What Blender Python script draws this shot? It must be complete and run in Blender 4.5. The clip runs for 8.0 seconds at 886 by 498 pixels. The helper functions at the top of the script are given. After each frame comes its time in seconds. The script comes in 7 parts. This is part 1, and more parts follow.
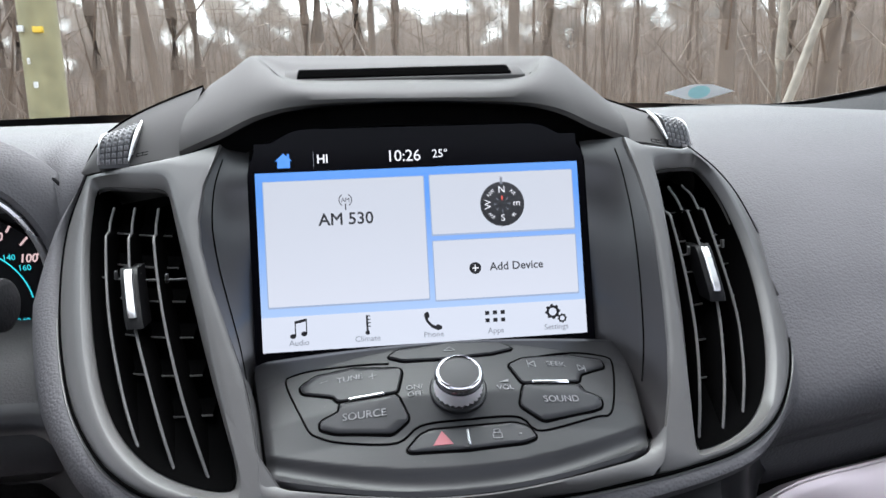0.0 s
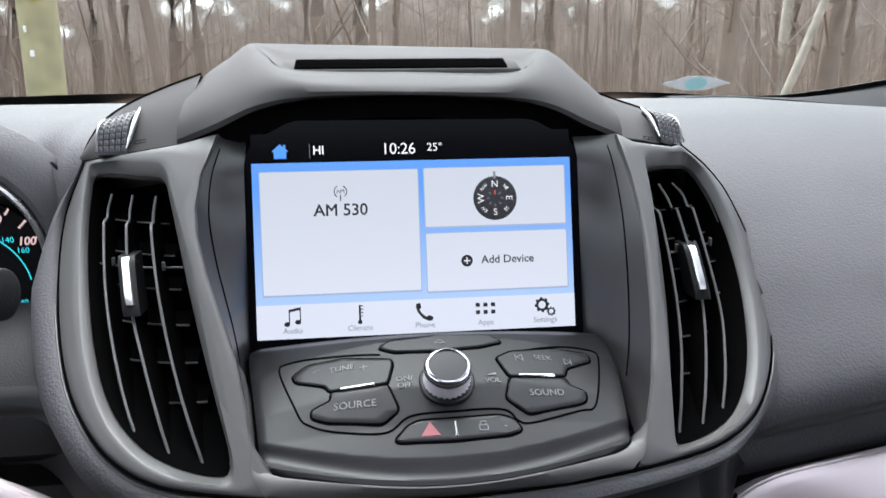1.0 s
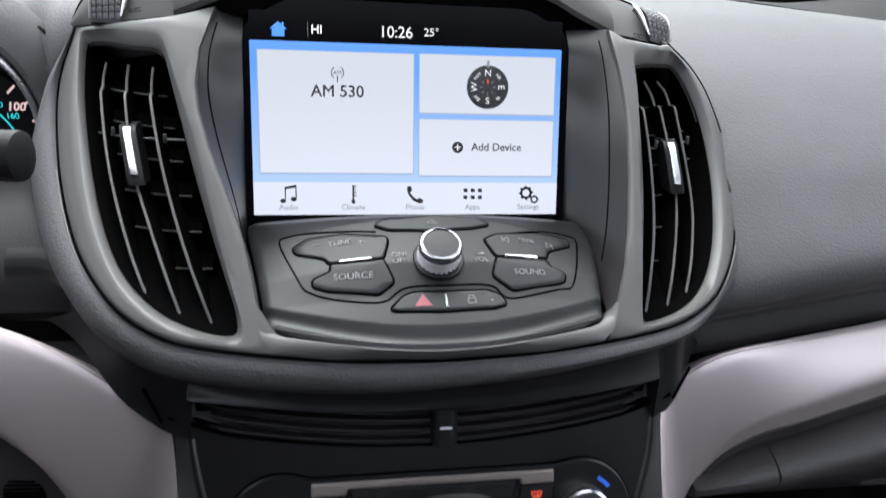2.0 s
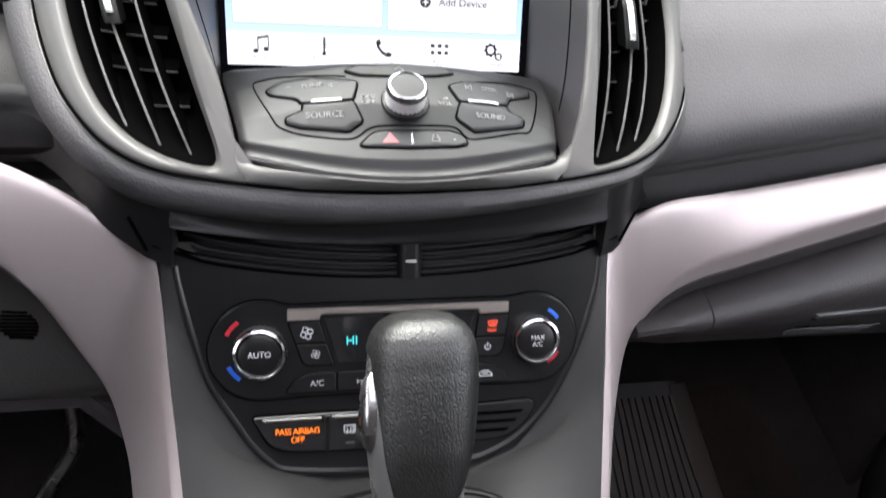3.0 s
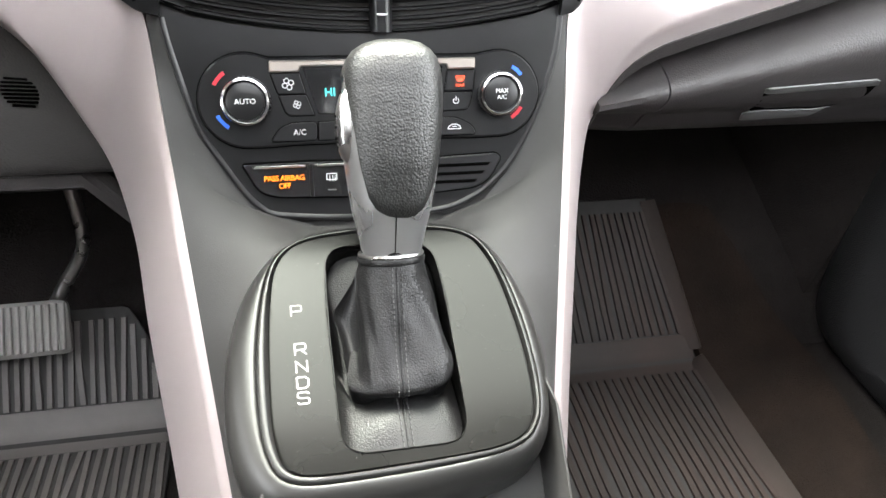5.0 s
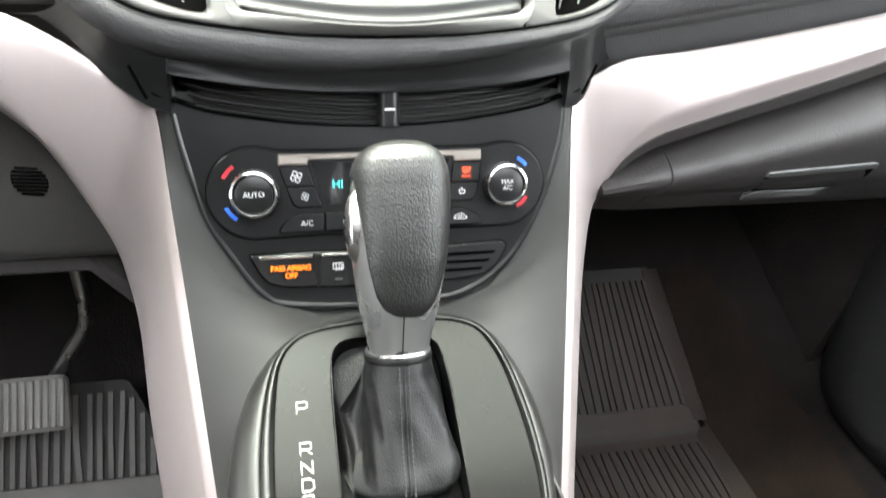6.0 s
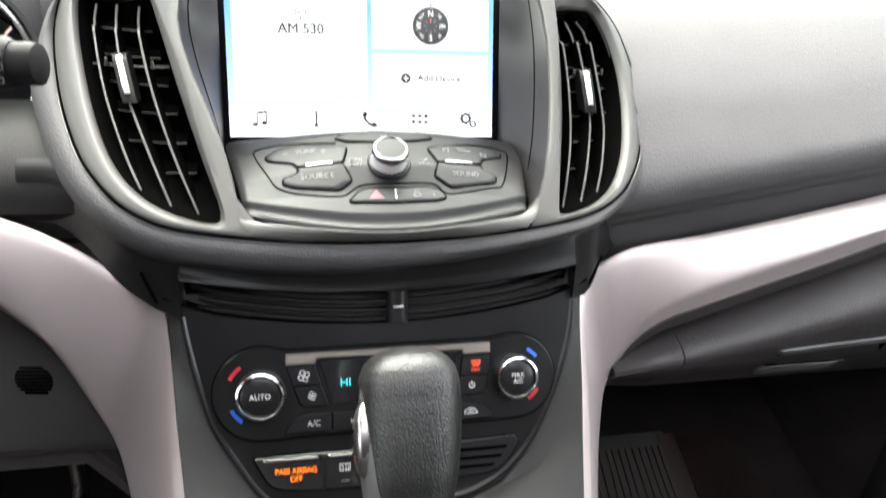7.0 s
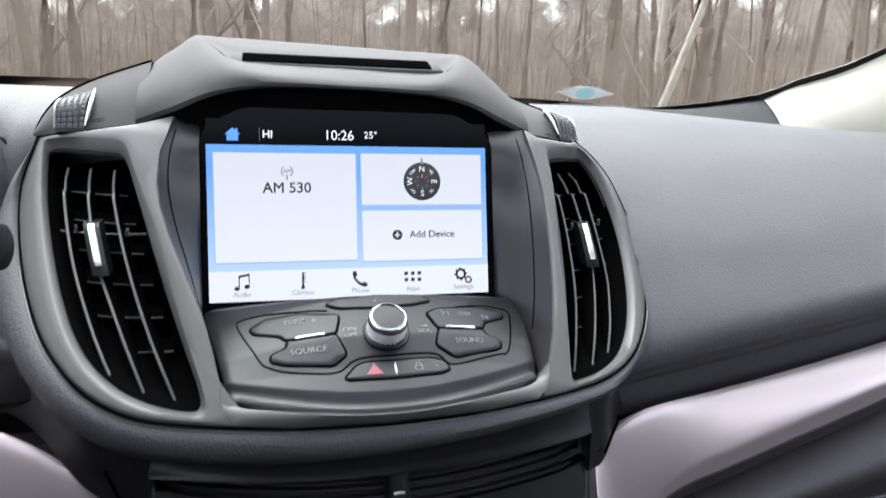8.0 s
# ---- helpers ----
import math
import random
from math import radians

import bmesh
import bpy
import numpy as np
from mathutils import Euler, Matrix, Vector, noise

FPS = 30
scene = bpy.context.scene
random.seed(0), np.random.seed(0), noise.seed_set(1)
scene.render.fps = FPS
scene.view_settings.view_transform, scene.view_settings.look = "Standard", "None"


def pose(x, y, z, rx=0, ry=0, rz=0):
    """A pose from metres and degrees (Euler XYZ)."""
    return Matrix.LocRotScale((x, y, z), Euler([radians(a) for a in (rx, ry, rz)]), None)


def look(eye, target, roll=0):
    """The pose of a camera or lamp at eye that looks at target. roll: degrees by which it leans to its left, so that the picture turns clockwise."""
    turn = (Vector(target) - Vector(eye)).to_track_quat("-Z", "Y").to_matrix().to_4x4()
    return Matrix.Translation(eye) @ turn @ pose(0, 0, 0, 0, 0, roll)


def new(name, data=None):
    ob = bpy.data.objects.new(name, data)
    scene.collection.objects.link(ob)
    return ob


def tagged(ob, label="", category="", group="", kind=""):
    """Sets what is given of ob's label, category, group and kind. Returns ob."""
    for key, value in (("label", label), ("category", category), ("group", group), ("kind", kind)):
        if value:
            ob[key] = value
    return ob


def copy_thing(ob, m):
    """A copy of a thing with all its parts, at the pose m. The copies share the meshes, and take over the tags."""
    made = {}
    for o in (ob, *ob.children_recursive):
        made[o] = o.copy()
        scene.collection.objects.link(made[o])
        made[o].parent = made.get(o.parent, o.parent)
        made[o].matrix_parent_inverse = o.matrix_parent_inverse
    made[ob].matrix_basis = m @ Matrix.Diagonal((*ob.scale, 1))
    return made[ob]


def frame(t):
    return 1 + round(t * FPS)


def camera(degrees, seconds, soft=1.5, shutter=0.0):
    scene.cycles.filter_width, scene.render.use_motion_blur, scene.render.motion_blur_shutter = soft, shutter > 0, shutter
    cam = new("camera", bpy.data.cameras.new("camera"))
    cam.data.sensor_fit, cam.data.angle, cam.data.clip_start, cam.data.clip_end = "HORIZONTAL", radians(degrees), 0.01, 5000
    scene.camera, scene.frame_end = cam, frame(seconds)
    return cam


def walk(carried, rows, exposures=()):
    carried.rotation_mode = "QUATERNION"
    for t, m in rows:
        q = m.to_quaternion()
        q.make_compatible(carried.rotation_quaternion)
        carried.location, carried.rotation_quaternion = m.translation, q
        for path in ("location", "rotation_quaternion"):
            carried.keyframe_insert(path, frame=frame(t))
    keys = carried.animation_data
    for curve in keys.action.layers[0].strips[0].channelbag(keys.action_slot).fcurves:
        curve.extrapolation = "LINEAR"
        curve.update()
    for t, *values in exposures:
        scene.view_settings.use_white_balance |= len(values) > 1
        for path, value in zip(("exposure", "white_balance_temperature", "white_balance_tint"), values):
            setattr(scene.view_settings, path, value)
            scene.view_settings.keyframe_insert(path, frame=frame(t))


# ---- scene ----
cam = camera(65.0, 8.0, shutter=0.4)
PATH = [
    (0, (-0.031, 0.005, 1.19), (0.166, 1.959, 0.808), -1.9),
    (0.5, (-0.028, -0.001, 1.2), (0.158, 1.95, 0.802), -1.6),
    (1, (-0.029, 0.0, 1.199), (0.174, 1.939, 0.755), -0.7),
    (1.2, (-0.029, -0.001, 1.2), (0.185, 1.927, 0.715), -0.1),
    (2.3, (-0.051, -0.036, 1.199), (0.288, 1.771, 0.412), 3.7),
    (2.5, (-0.049, -0.05, 1.19), (0.307, 1.747, 0.388), 4.0),
    (3, (-0.048, -0.057, 1.177), (0.331, 1.659, 0.222), 4.8),
    (3.5, (-0.047, -0.076, 1.156), (0.337, 1.578, 0.099), 4.6),
    (4, (-0.046, -0.104, 1.129), (0.334, 1.503, 0.0), 4.1),
    (4.2, (-0.048, -0.122, 1.116), (0.336, 1.483, -0.015), 3.9),
    (5.3, (-0.045, -0.138, 1.125), (0.338, 1.424, -0.063), 4.3),
    (5.5, (-0.047, -0.135, 1.129), (0.345, 1.44, -0.04), 4.5),
    (6, (-0.049, -0.121, 1.144), (0.348, 1.517, 0.068), 4.3),
    (6.5, (-0.047, -0.107, 1.163), (0.351, 1.62, 0.235), 3.7),
    (7, (-0.049, -0.099, 1.178), (0.35, 1.711, 0.425), 2.9),
    (7.5, (-0.054, -0.087, 1.197), (0.374, 1.778, 0.615), 2.1),
    (8, (-0.062, -0.057, 1.195), (0.448, 1.828, 0.764), 2.0),
]
BASE_EV = 3.2
EXPOSURES = [(t, BASE_EV + ev, k, tint) for t, ev, k, tint in ((0, 0.08, 6050, 13), (1.2, 0.10, 6050, 13), (2.5, 0.40, 6300, 12), (3.0, 0.86, 6550, 14), (3.5, 1.28, 6750, 15), (4.2, 1.88, 6900, 12), (5.3, 2.12, 6800, 6), (6.0, 2.05, 6800, 4), (6.5, 1.80, 6850, 5), (7.0, 1.14, 6750, 9), (7.5, 0.64, 6400, 9), (8, 0.30, 6150, 13))]
walk(cam, [(t, look(eye, target, roll)) for t, eye, target, roll in PATH], EXPOSURES)

# ---- world and light: an overcast winter day, light comes in through the windows ----
world = bpy.data.worlds.new("overcast_sky")
scene.world = world
world.use_nodes = True
wn, wl = world.node_tree.nodes, world.node_tree.links
sky = wn.new("ShaderNodeTexSky")
sky.sky_type, sky.sun_disc = "NISHITA", False
sky.sun_elevation, sky.sun_rotation = radians(56), radians(-8)
sky.air_density, sky.dust_density = 1.0, 4.0
hsv = wn.new("ShaderNodeHueSaturation")
hsv.inputs["Saturation"].default_value = 0.22
wl.new(sky.outputs["Color"], hsv.inputs["Color"])
wl.new(hsv.outputs["Color"], wn["Background"].inputs["Color"])
wn["Background"].inputs["Strength"].default_value = 0.15
sun_data = bpy.data.lights.new("sun", "SUN")
sun_data.energy, sun_data.angle, sun_data.color = 0.6, radians(80), (1.0, 0.96, 0.91)
sun = new("sun", sun_data)
sun.rotation_euler = Euler((radians(34), 0, radians(188)))


# ---- materials ----
def material(name, color, rough=0.5, metal=0.0, vary=0.12, scale=30.0, grain=0.0, grain_scale=900.0, cells=False, spec=0.5, coat=0.0, dust=0.0):
    """A surface with wear at a large scale and relief at a small one."""
    m = bpy.data.materials.new(name)
    m.use_nodes = True
    nt = m.node_tree
    n, l = nt.nodes, nt.links
    b = n["Principled BSDF"]
    b.inputs["Metallic"].default_value = metal
    b.inputs["Specular IOR Level"].default_value = spec
    b.inputs["Coat Weight"].default_value = coat
    co = n.new("ShaderNodeTexCoord")
    big = n.new("ShaderNodeTexNoise")
    big.inputs["Scale"].default_value, big.inputs["Detail"].default_value = scale, 6
    l.new(co.outputs["Object"], big.inputs["Vector"])
    ramp = n.new("ShaderNodeMapRange")
    ramp.inputs["From Min"].default_value, ramp.inputs["From Max"].default_value = 0.3, 0.7
    ramp.inputs["To Min"].default_value, ramp.inputs["To Max"].default_value = 1 - vary, 1 + vary
    l.new(big.outputs["Fac"], ramp.inputs["Value"])
    mul = n.new("ShaderNodeMix")
    mul.data_type, mul.blend_type = "RGBA", "MULTIPLY"
    mul.inputs["Factor"].default_value = 1
    mul.inputs["A"].default_value = (*color, 1)
    l.new(ramp.outputs["Result"], mul.inputs["B"])
    out = mul.outputs["Result"]
    if dust:
        fine = n.new("ShaderNodeTexNoise")
        fine.inputs["Scale"].default_value, fine.inputs["Detail"].default_value = 700, 2
        l.new(co.outputs["Object"], fine.inputs["Vector"])
        cut = n.new("ShaderNodeMapRange")
        cut.inputs["From Min"].default_value, cut.inputs["From Max"].default_value = 0.73, 0.80
        cut.inputs["To Max"].default_value = dust
        l.new(fine.outputs["Fac"], cut.inputs["Value"])
        mix = n.new("ShaderNodeMix")
        mix.data_type = "RGBA"
        mix.inputs["B"].default_value = (0.42, 0.40, 0.38, 1)
        l.new(cut.outputs["Result"], mix.inputs["Factor"])
        l.new(out, mix.inputs["A"])
        out = mix.outputs["Result"]
    l.new(out, b.inputs["Base Color"])
    rr = n.new("ShaderNodeMapRange")
    rr.inputs["To Min"].default_value, rr.inputs["To Max"].default_value = max(0.02, rough * 0.85), min(1, rough * 1.15)
    l.new(big.outputs["Fac"], rr.inputs["Value"])
    l.new(rr.outputs["Result"], b.inputs["Roughness"])
    if grain:
        invert = False
        if cells:
            g = n.new("ShaderNodeTexVoronoi")
            g.feature = "SMOOTH_F1"
            g.inputs["Smoothness"].default_value = 0.35
            socket = g.outputs["Distance"]
            invert = True
        else:
            g = n.new("ShaderNodeTexNoise")
            g.inputs["Detail"].default_value = 3
            socket = g.outputs["Fac"]
        g.inputs["Scale"].default_value = grain_scale
        warp = n.new("ShaderNodeTexNoise")
        warp.inputs["Scale"].default_value = grain_scale * 0.3
        l.new(co.outputs["Object"], warp.inputs["Vector"])
        add = n.new("ShaderNodeVectorMath")
        add.operation = "MULTIPLY_ADD"
        l.new(warp.outputs["Color"], add.inputs[0])
        add.inputs[1].default_value = ((0.5 if cells else 1.2) / grain_scale,) * 3
        l.new(co.outputs["Object"], add.inputs[2])
        l.new(add.outputs["Vector"], g.inputs["Vector"])
        bump = n.new("ShaderNodeBump")
        bump.inputs["Strength"].default_value = grain
        bump.invert = invert
        bump.inputs["Distance"].default_value = 0.6 / grain_scale
        l.new(socket, bump.inputs["Height"])
        l.new(bump.outputs["Normal"], b.inputs["Normal"])
    return m


def glow(name, color, strength):
    """A lit display surface."""
    m = bpy.data.materials.new(name)
    m.use_nodes = True
    b = m.node_tree.nodes["Principled BSDF"]
    b.inputs["Base Color"].default_value = (0.02, 0.02, 0.02, 1)
    b.inputs["Roughness"].default_value = 0.25
    b.inputs["Emission Color"].default_value = (*color, 1)
    b.inputs["Emission Strength"].default_value = strength * 2 ** -BASE_EV
    return m


def glow_ramp(name, low, high, z0, z1, strength):
    """A lit display surface whose colour runs from its foot to its top."""
    m = glow(name, high, strength)
    n, l = m.node_tree.nodes, m.node_tree.links
    co, sep, mr, mx = n.new("ShaderNodeTexCoord"), n.new("ShaderNodeSeparateXYZ"), n.new("ShaderNodeMapRange"), n.new("ShaderNodeMix")
    mx.data_type = "RGBA"
    mr.inputs["From Min"].default_value, mr.inputs["From Max"].default_value = z0, z1
    mx.inputs["A"].default_value, mx.inputs["B"].default_value = (*low, 1), (*high, 1)
    l.new(co.outputs["Object"], sep.inputs["Vector"])
    l.new(sep.outputs["Z"], mr.inputs["Value"])
    l.new(mr.outputs["Result"], mx.inputs["Factor"])
    l.new(mx.outputs["Result"], n["Principled BSDF"].inputs["Emission Color"])
    return m


def glass(name, tint=(1, 1, 1), base_gloss=0.04):
    """A thin clear pane: see-through with a Fresnel gloss."""
    m = bpy.data.materials.new(name)
    m.use_nodes = True
    n, l = m.node_tree.nodes, m.node_tree.links
    n.remove(n["Principled BSDF"])
    tr, gl, mx = n.new("ShaderNodeBsdfTransparent"), n.new("ShaderNodeBsdfGlossy"), n.new("ShaderNodeMixShader")
    lw, pw = n.new("ShaderNodeLayerWeight"), n.new("ShaderNodeMath")
    tr.inputs["Color"].default_value = (*tint, 1)
    gl.inputs["Roughness"].default_value = 0.02
    pw.operation = "POWER"
    pw.inputs[1].default_value = 6
    l.new(lw.outputs["Facing"], pw.inputs[0])
    l.new(pw.outputs["Value"], mx.inputs["Fac"])
    l.new(tr.outputs["BSDF"], mx.inputs[1])
    l.new(gl.outputs["BSDF"], mx.inputs[2])
    l.new(mx.outputs["Shader"], n["Material Output"].inputs["Surface"])
    return m


M_PAD = material("grained_dash_vinyl", (0.054, 0.053, 0.055), 0.66, grain=0.32, grain_scale=700, cells=True, scale=14, dust=0.05, spec=0.16)
M_BEZEL = material("satin_grey_plastic", (0.049, 0.048, 0.046), 0.46, spec=0.32, grain=0.12, grain_scale=1800, scale=20, vary=0.08, dust=0.05)
M_HOOD = material("matt_grey_plastic", (0.046, 0.045, 0.043), 0.75, spec=0.10, grain=0.15, grain_scale=2000, scale=18, vary=0.07, dust=0.04)
M_PANEL = material("soft_black_plastic", (0.0095, 0.0095, 0.0100), 0.38, grain=0.06, grain_scale=1800, scale=35, vary=0.1, dust=0.04, spec=0.20)
M_BUTTON = material("button_black_plastic", (0.011, 0.011, 0.012), 0.40, grain=0.05, grain_scale=2000, scale=40, spec=0.20)
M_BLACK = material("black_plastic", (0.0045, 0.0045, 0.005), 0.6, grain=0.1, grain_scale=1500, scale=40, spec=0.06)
M_BLADE = material("vent_blade_plastic", (0.0019, 0.0019, 0.0021), 0.45, scale=60, spec=0.07)
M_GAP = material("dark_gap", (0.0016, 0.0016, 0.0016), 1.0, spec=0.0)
M_COLUMN = material("black_column_plastic", (0.0065, 0.0062, 0.0066), 0.6, grain=0.3, grain_scale=900, scale=20, spec=0.12)
M_PIANO = material("gloss_black_plastic", (0.012, 0.012, 0.013), 0.14, scale=20, coat=0.3, dust=0.05)
M_CLIMATE = material("satin_black_plastic", (0.0080, 0.0080, 0.0088), 0.32, grain=0.05, grain_scale=1500, scale=25, dust=0.04, spec=0.35)
M_CONSOLE = material("charcoal_console_plastic", (0.030, 0.0297, 0.0292), 0.56, spec=0.25, grain=0.25, grain_scale=1400, scale=22, vary=0.1, dust=0.06)
M_PLATE = material("gear_plate_plastic", (0.0032, 0.0032, 0.003), 0.20, scale=18, vary=0.15, dust=0.12, spec=0.11)
M_DISH = material("satin_black_surround", (0.011, 0.011, 0.0107), 0.34, grain=0.08, grain_scale=1600, scale=20, vary=0.1, dust=0.06, spec=0.35)
M_SILVER = material("silver_painted_trim", (0.446, 0.392, 0.391), 0.46, 0.50, vary=0.04, scale=12, grain=0.03, grain_scale=2500, dust=0.03)
M_KNURL = material("knurled_chrome", (0.84, 0.82, 0.825), 0.30, 0.5, vary=0.05, scale=60)
M_CHROME = material("chrome", (0.50, 0.50, 0.51), 0.16, 1.0, vary=0.04, scale=50)
M_SATIN = material("satin_chrome", (0.44, 0.43, 0.425), 0.28, 1.0, vary=0.05, scale=60)
M_KNOBMETAL = material("shifter_silver_paint", (0.27, 0.27, 0.272), 0.28, 0.8, vary=0.05, scale=30)
M_LEATHER = material("black_leather", (0.0050, 0.0052, 0.0050), 0.40, grain=0.40, grain_scale=900, cells=True, scale=40, vary=0.2, spec=0.50)
M_BOOT = material("soft_black_leather", (0.0042, 0.0042, 0.0044), 0.36, spec=0.26, grain=0.32, grain_scale=1100, cells=True, scale=30, vary=0.2)
M_THREAD = material("black_thread", (0.016, 0.016, 0.0165), 0.7)
M_LATCH = material("lightened_grey_plastic", (0.11, 0.11, 0.112), 0.45, scale=30)
M_RUBBER = material("rubber_mat", (0.050, 0.044, 0.042), 0.55, grain=0.2, grain_scale=900, scale=15, vary=0.25)
M_PEDAL = material("worn_grey_pedal_rubber", (0.135, 0.128, 0.122), 0.6, grain=0.2, grain_scale=900, scale=25, vary=0.2)
# passenger mat: same rubber, browner with dust and darkened for the footwell's shade
M_RUBBERSHADE = material("worn_shaded_rubber_mat", (0.0150, 0.0092, 0.0074), 0.7, grain=0.2, grain_scale=900, scale=9, vary=0.45, spec=0.3)
M_GROOVE = material("mat_groove", (0.006, 0.0052, 0.0050), 0.8, scale=30)
M_CARPET = material("dark_carpet", (0.009, 0.0076, 0.0072), 0.95, grain=1.0, grain_scale=500, scale=20, vary=0.3, spec=0.1)
M_DARK = material("dark_lower_plastic", (0.042, 0.040, 0.039), 0.55, grain=0.3, grain_scale=700, cells=True, scale=20, spec=0.35)
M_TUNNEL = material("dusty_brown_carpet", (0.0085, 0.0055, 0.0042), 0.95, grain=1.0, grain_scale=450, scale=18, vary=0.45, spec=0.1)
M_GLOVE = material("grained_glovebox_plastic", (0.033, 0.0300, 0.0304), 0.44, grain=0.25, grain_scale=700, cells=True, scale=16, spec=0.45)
M_POCKET = material("black_door_plastic", (0.012, 0.012, 0.0125), 0.55, grain=0.3, grain_scale=700, cells=True, scale=20, spec=0.3)
M_CAP = material("matt_end_cap_plastic", (0.020, 0.020, 0.0205), 0.85, grain=0.3, grain_scale=700, scale=20, spec=0.08)
M_STRIP = material("brushed_bronze_trim", (0.36, 0.32, 0.29), 0.38, 0.8, vary=0.05, scale=40)
M_CREAM = material("cream_pillar_plastic", (0.22, 0.21, 0.178), 0.72, grain=0.2, spec=0.3, grain_scale=900, scale=12, vary=0.05)
M_LINER = material("grey_headliner", (0.16, 0.155, 0.15), 0.9, grain=0.3, grain_scale=700, scale=10)
M_PRINT = material("white_print", (0.62, 0.62, 0.62), 0.5)
M_LETTER = material("pale_grey_print", (0.30, 0.30, 0.295), 0.5)
M_PRINTDIM = material("grey_print", (0.085, 0.085, 0.088), 0.5)
M_RED = material("red_print", (0.42, 0.015, 0.03), 0.45)
M_HAZARD = material("faded_red_print", (0.15, 0.012, 0.022), 0.5)
M_BLUE = material("blue_print", (0.02, 0.12, 0.60), 0.45)
M_FRIT = material("black_glass_border", (0.010, 0.010, 0.010), 0.4)
M_TEAL = material("teal_decal", (0.46, 0.82, 0.82), 0.5)
M_PALE = material("pale_decal", (0.84, 0.88, 0.87), 0.5)
M_GLASS = glass("windscreen_glass", (0.74, 0.77, 0.75))
M_SCREENGLASS = material("screen_glass", (0.003, 0.003, 0.004), 0.12, scale=20, spec=0.03)
M_RECESS = material("black_recess_plastic", (0.0075, 0.0069, 0.0070), 0.36, grain=0.05, grain_scale=1500, scale=25, spec=0.45)
G_WHITE = glow("lcd_white", (0.86, 0.90, 0.97), 0.82)
G_TILE = glow_ramp("lcd_tile", (0.84, 0.87, 0.93), (0.70, 0.73, 0.77), 1.095, 1.160, 0.83)
G_BLUE = glow_ramp("lcd_blue", (0.45, 0.62, 0.90), (0.10, 0.33, 0.85), 1.088, 1.150, 0.95)
G_ICON = glow("lcd_icon_blue", (0.06, 0.30, 0.90), 1.0)
G_INK = glow("lcd_ink", (0.02, 0.02, 0.025), 0.3)
G_INKGREY = glow("lcd_grey_ink", (0.30, 0.32, 0.36), 0.7)
G_EDGE = glow("lcd_tile_edge", (0.45, 0.55, 0.72), 0.8)
G_STATUS = glow("lcd_status_white", (0.95, 0.95, 0.95), 1.0)
G_AMBER = glow("amber_telltale", (1.0, 0.20, 0.008), 1.05)
G_CYAN = glow("cyan_display", (0.05, 0.75, 0.80), 0.9)
G_REDHOT = glow("red_display", (0.95, 0.10, 0.04), 0.9)
G_GAUGE = glow("gauge_white", (1.0, 0.70, 0.66), 0.7)


# ---- building blocks ----
def thing(name, at, label, category, kind="", group=""):
    ob = new(name)
    ob.empty_display_size = 0.02
    ob.location = at
    return tagged(ob, label, category, group, kind)


def part(name, bm, mat, parent=None, label="", smooth=40):
    me = bpy.data.meshes.new(name)
    bmesh.ops.recalc_face_normals(bm, faces=bm.faces)
    bm.to_mesh(me)
    bm.free()
    me.materials.append(mat)
    if smooth:
        me.shade_smooth()
        me.set_sharp_from_angle(angle=radians(smooth))
    ob = new(name, me)
    if parent is not None:
        ob.parent = parent
        if parent.type == "EMPTY":
            ob.matrix_parent_inverse = Matrix.Translation(-parent.location)
    if label:
        ob["label"] = label
    return ob


def solo(name, bm, mat, label, category, kind="", group="", smooth=40):
    return tagged(part(name, bm, mat, None, "", smooth), label, category, group, kind)


def rounded(points, r, seg=5):
    """A closed outline with its corners rounded; r is one radius or one for each corner."""
    out, n = [], len(points)
    for i, p in enumerate(points):
        p = Vector(p)
        a, b = Vector(points[i - 1]), Vector(points[(i + 1) % n])
        ri = r[i] if isinstance(r, (list, tuple)) else r
        da, db = (a - p), (b - p)
        k = min(ri, da.length * 0.49, db.length * 0.49)
        if k < 1e-6:
            out.append(p)
            continue
        s, e = p + da.normalized() * k, p + db.normalized() * k
        for j in range(seg + 1):
            t = j / seg
            out.append(s * (1 - t) ** 2 + p * 2 * t * (1 - t) + e * t * t)
    return out


def resample(points, n, closed=True):
    pts = [Vector(p) for p in points]
    if closed:
        pts.append(pts[0])
    d = [0.0]
    for a, b in zip(pts, pts[1:]):
        d.append(d[-1] + (b - a).length)
    count = n if closed else n - 1
    out, j = [], 0
    for i in range(n):
        t = d[-1] * i / count
        while j < len(d) - 2 and d[j + 1] < t:
            j += 1
        span = d[j + 1] - d[j]
        out.append(pts[j].lerp(pts[j + 1], (t - d[j]) / span if span else 0))
    return out


def curve(points, n):
    """A smooth open curve through the points (Catmull-Rom), n samples evenly spaced."""
    p = [Vector(q) for q in points]
    p = [p[0] * 2 - p[1]] + p + [p[-1] * 2 - p[-2]]
    fine = []
    for i in range(1, len(p) - 2):
        for k in range(12):
            t = k / 12
            a, b, c, d = p[i - 1], p[i], p[i + 1], p[i + 2]
            fine.append(0.5 * (2 * b + (c - a) * t + (2 * a - 5 * b + 4 * c - d) * t * t + (3 * b - a - 3 * c + d) * t ** 3))
    fine.append(p[-2])
    return resample(fine, n, closed=False)


def shrink(loop, d):
    """The closed 2D outline moved inwards by d."""
    n = len(loop)
    area = sum(loop[i - 1][0] * loop[i][1] - loop[i][0] * loop[i - 1][1] for i in range(n))
    s = 1 if area > 0 else -1
    out = []
    for i in range(n):
        t = Vector(loop[(i + 1) % n]) - Vector(loop[i - 1])
        t = t.normalized() if t.length else Vector((1, 0))
        out.append(Vector((loop[i][0] - s * t.y * d, loop[i][1] + s * t.x * d)))
    return out


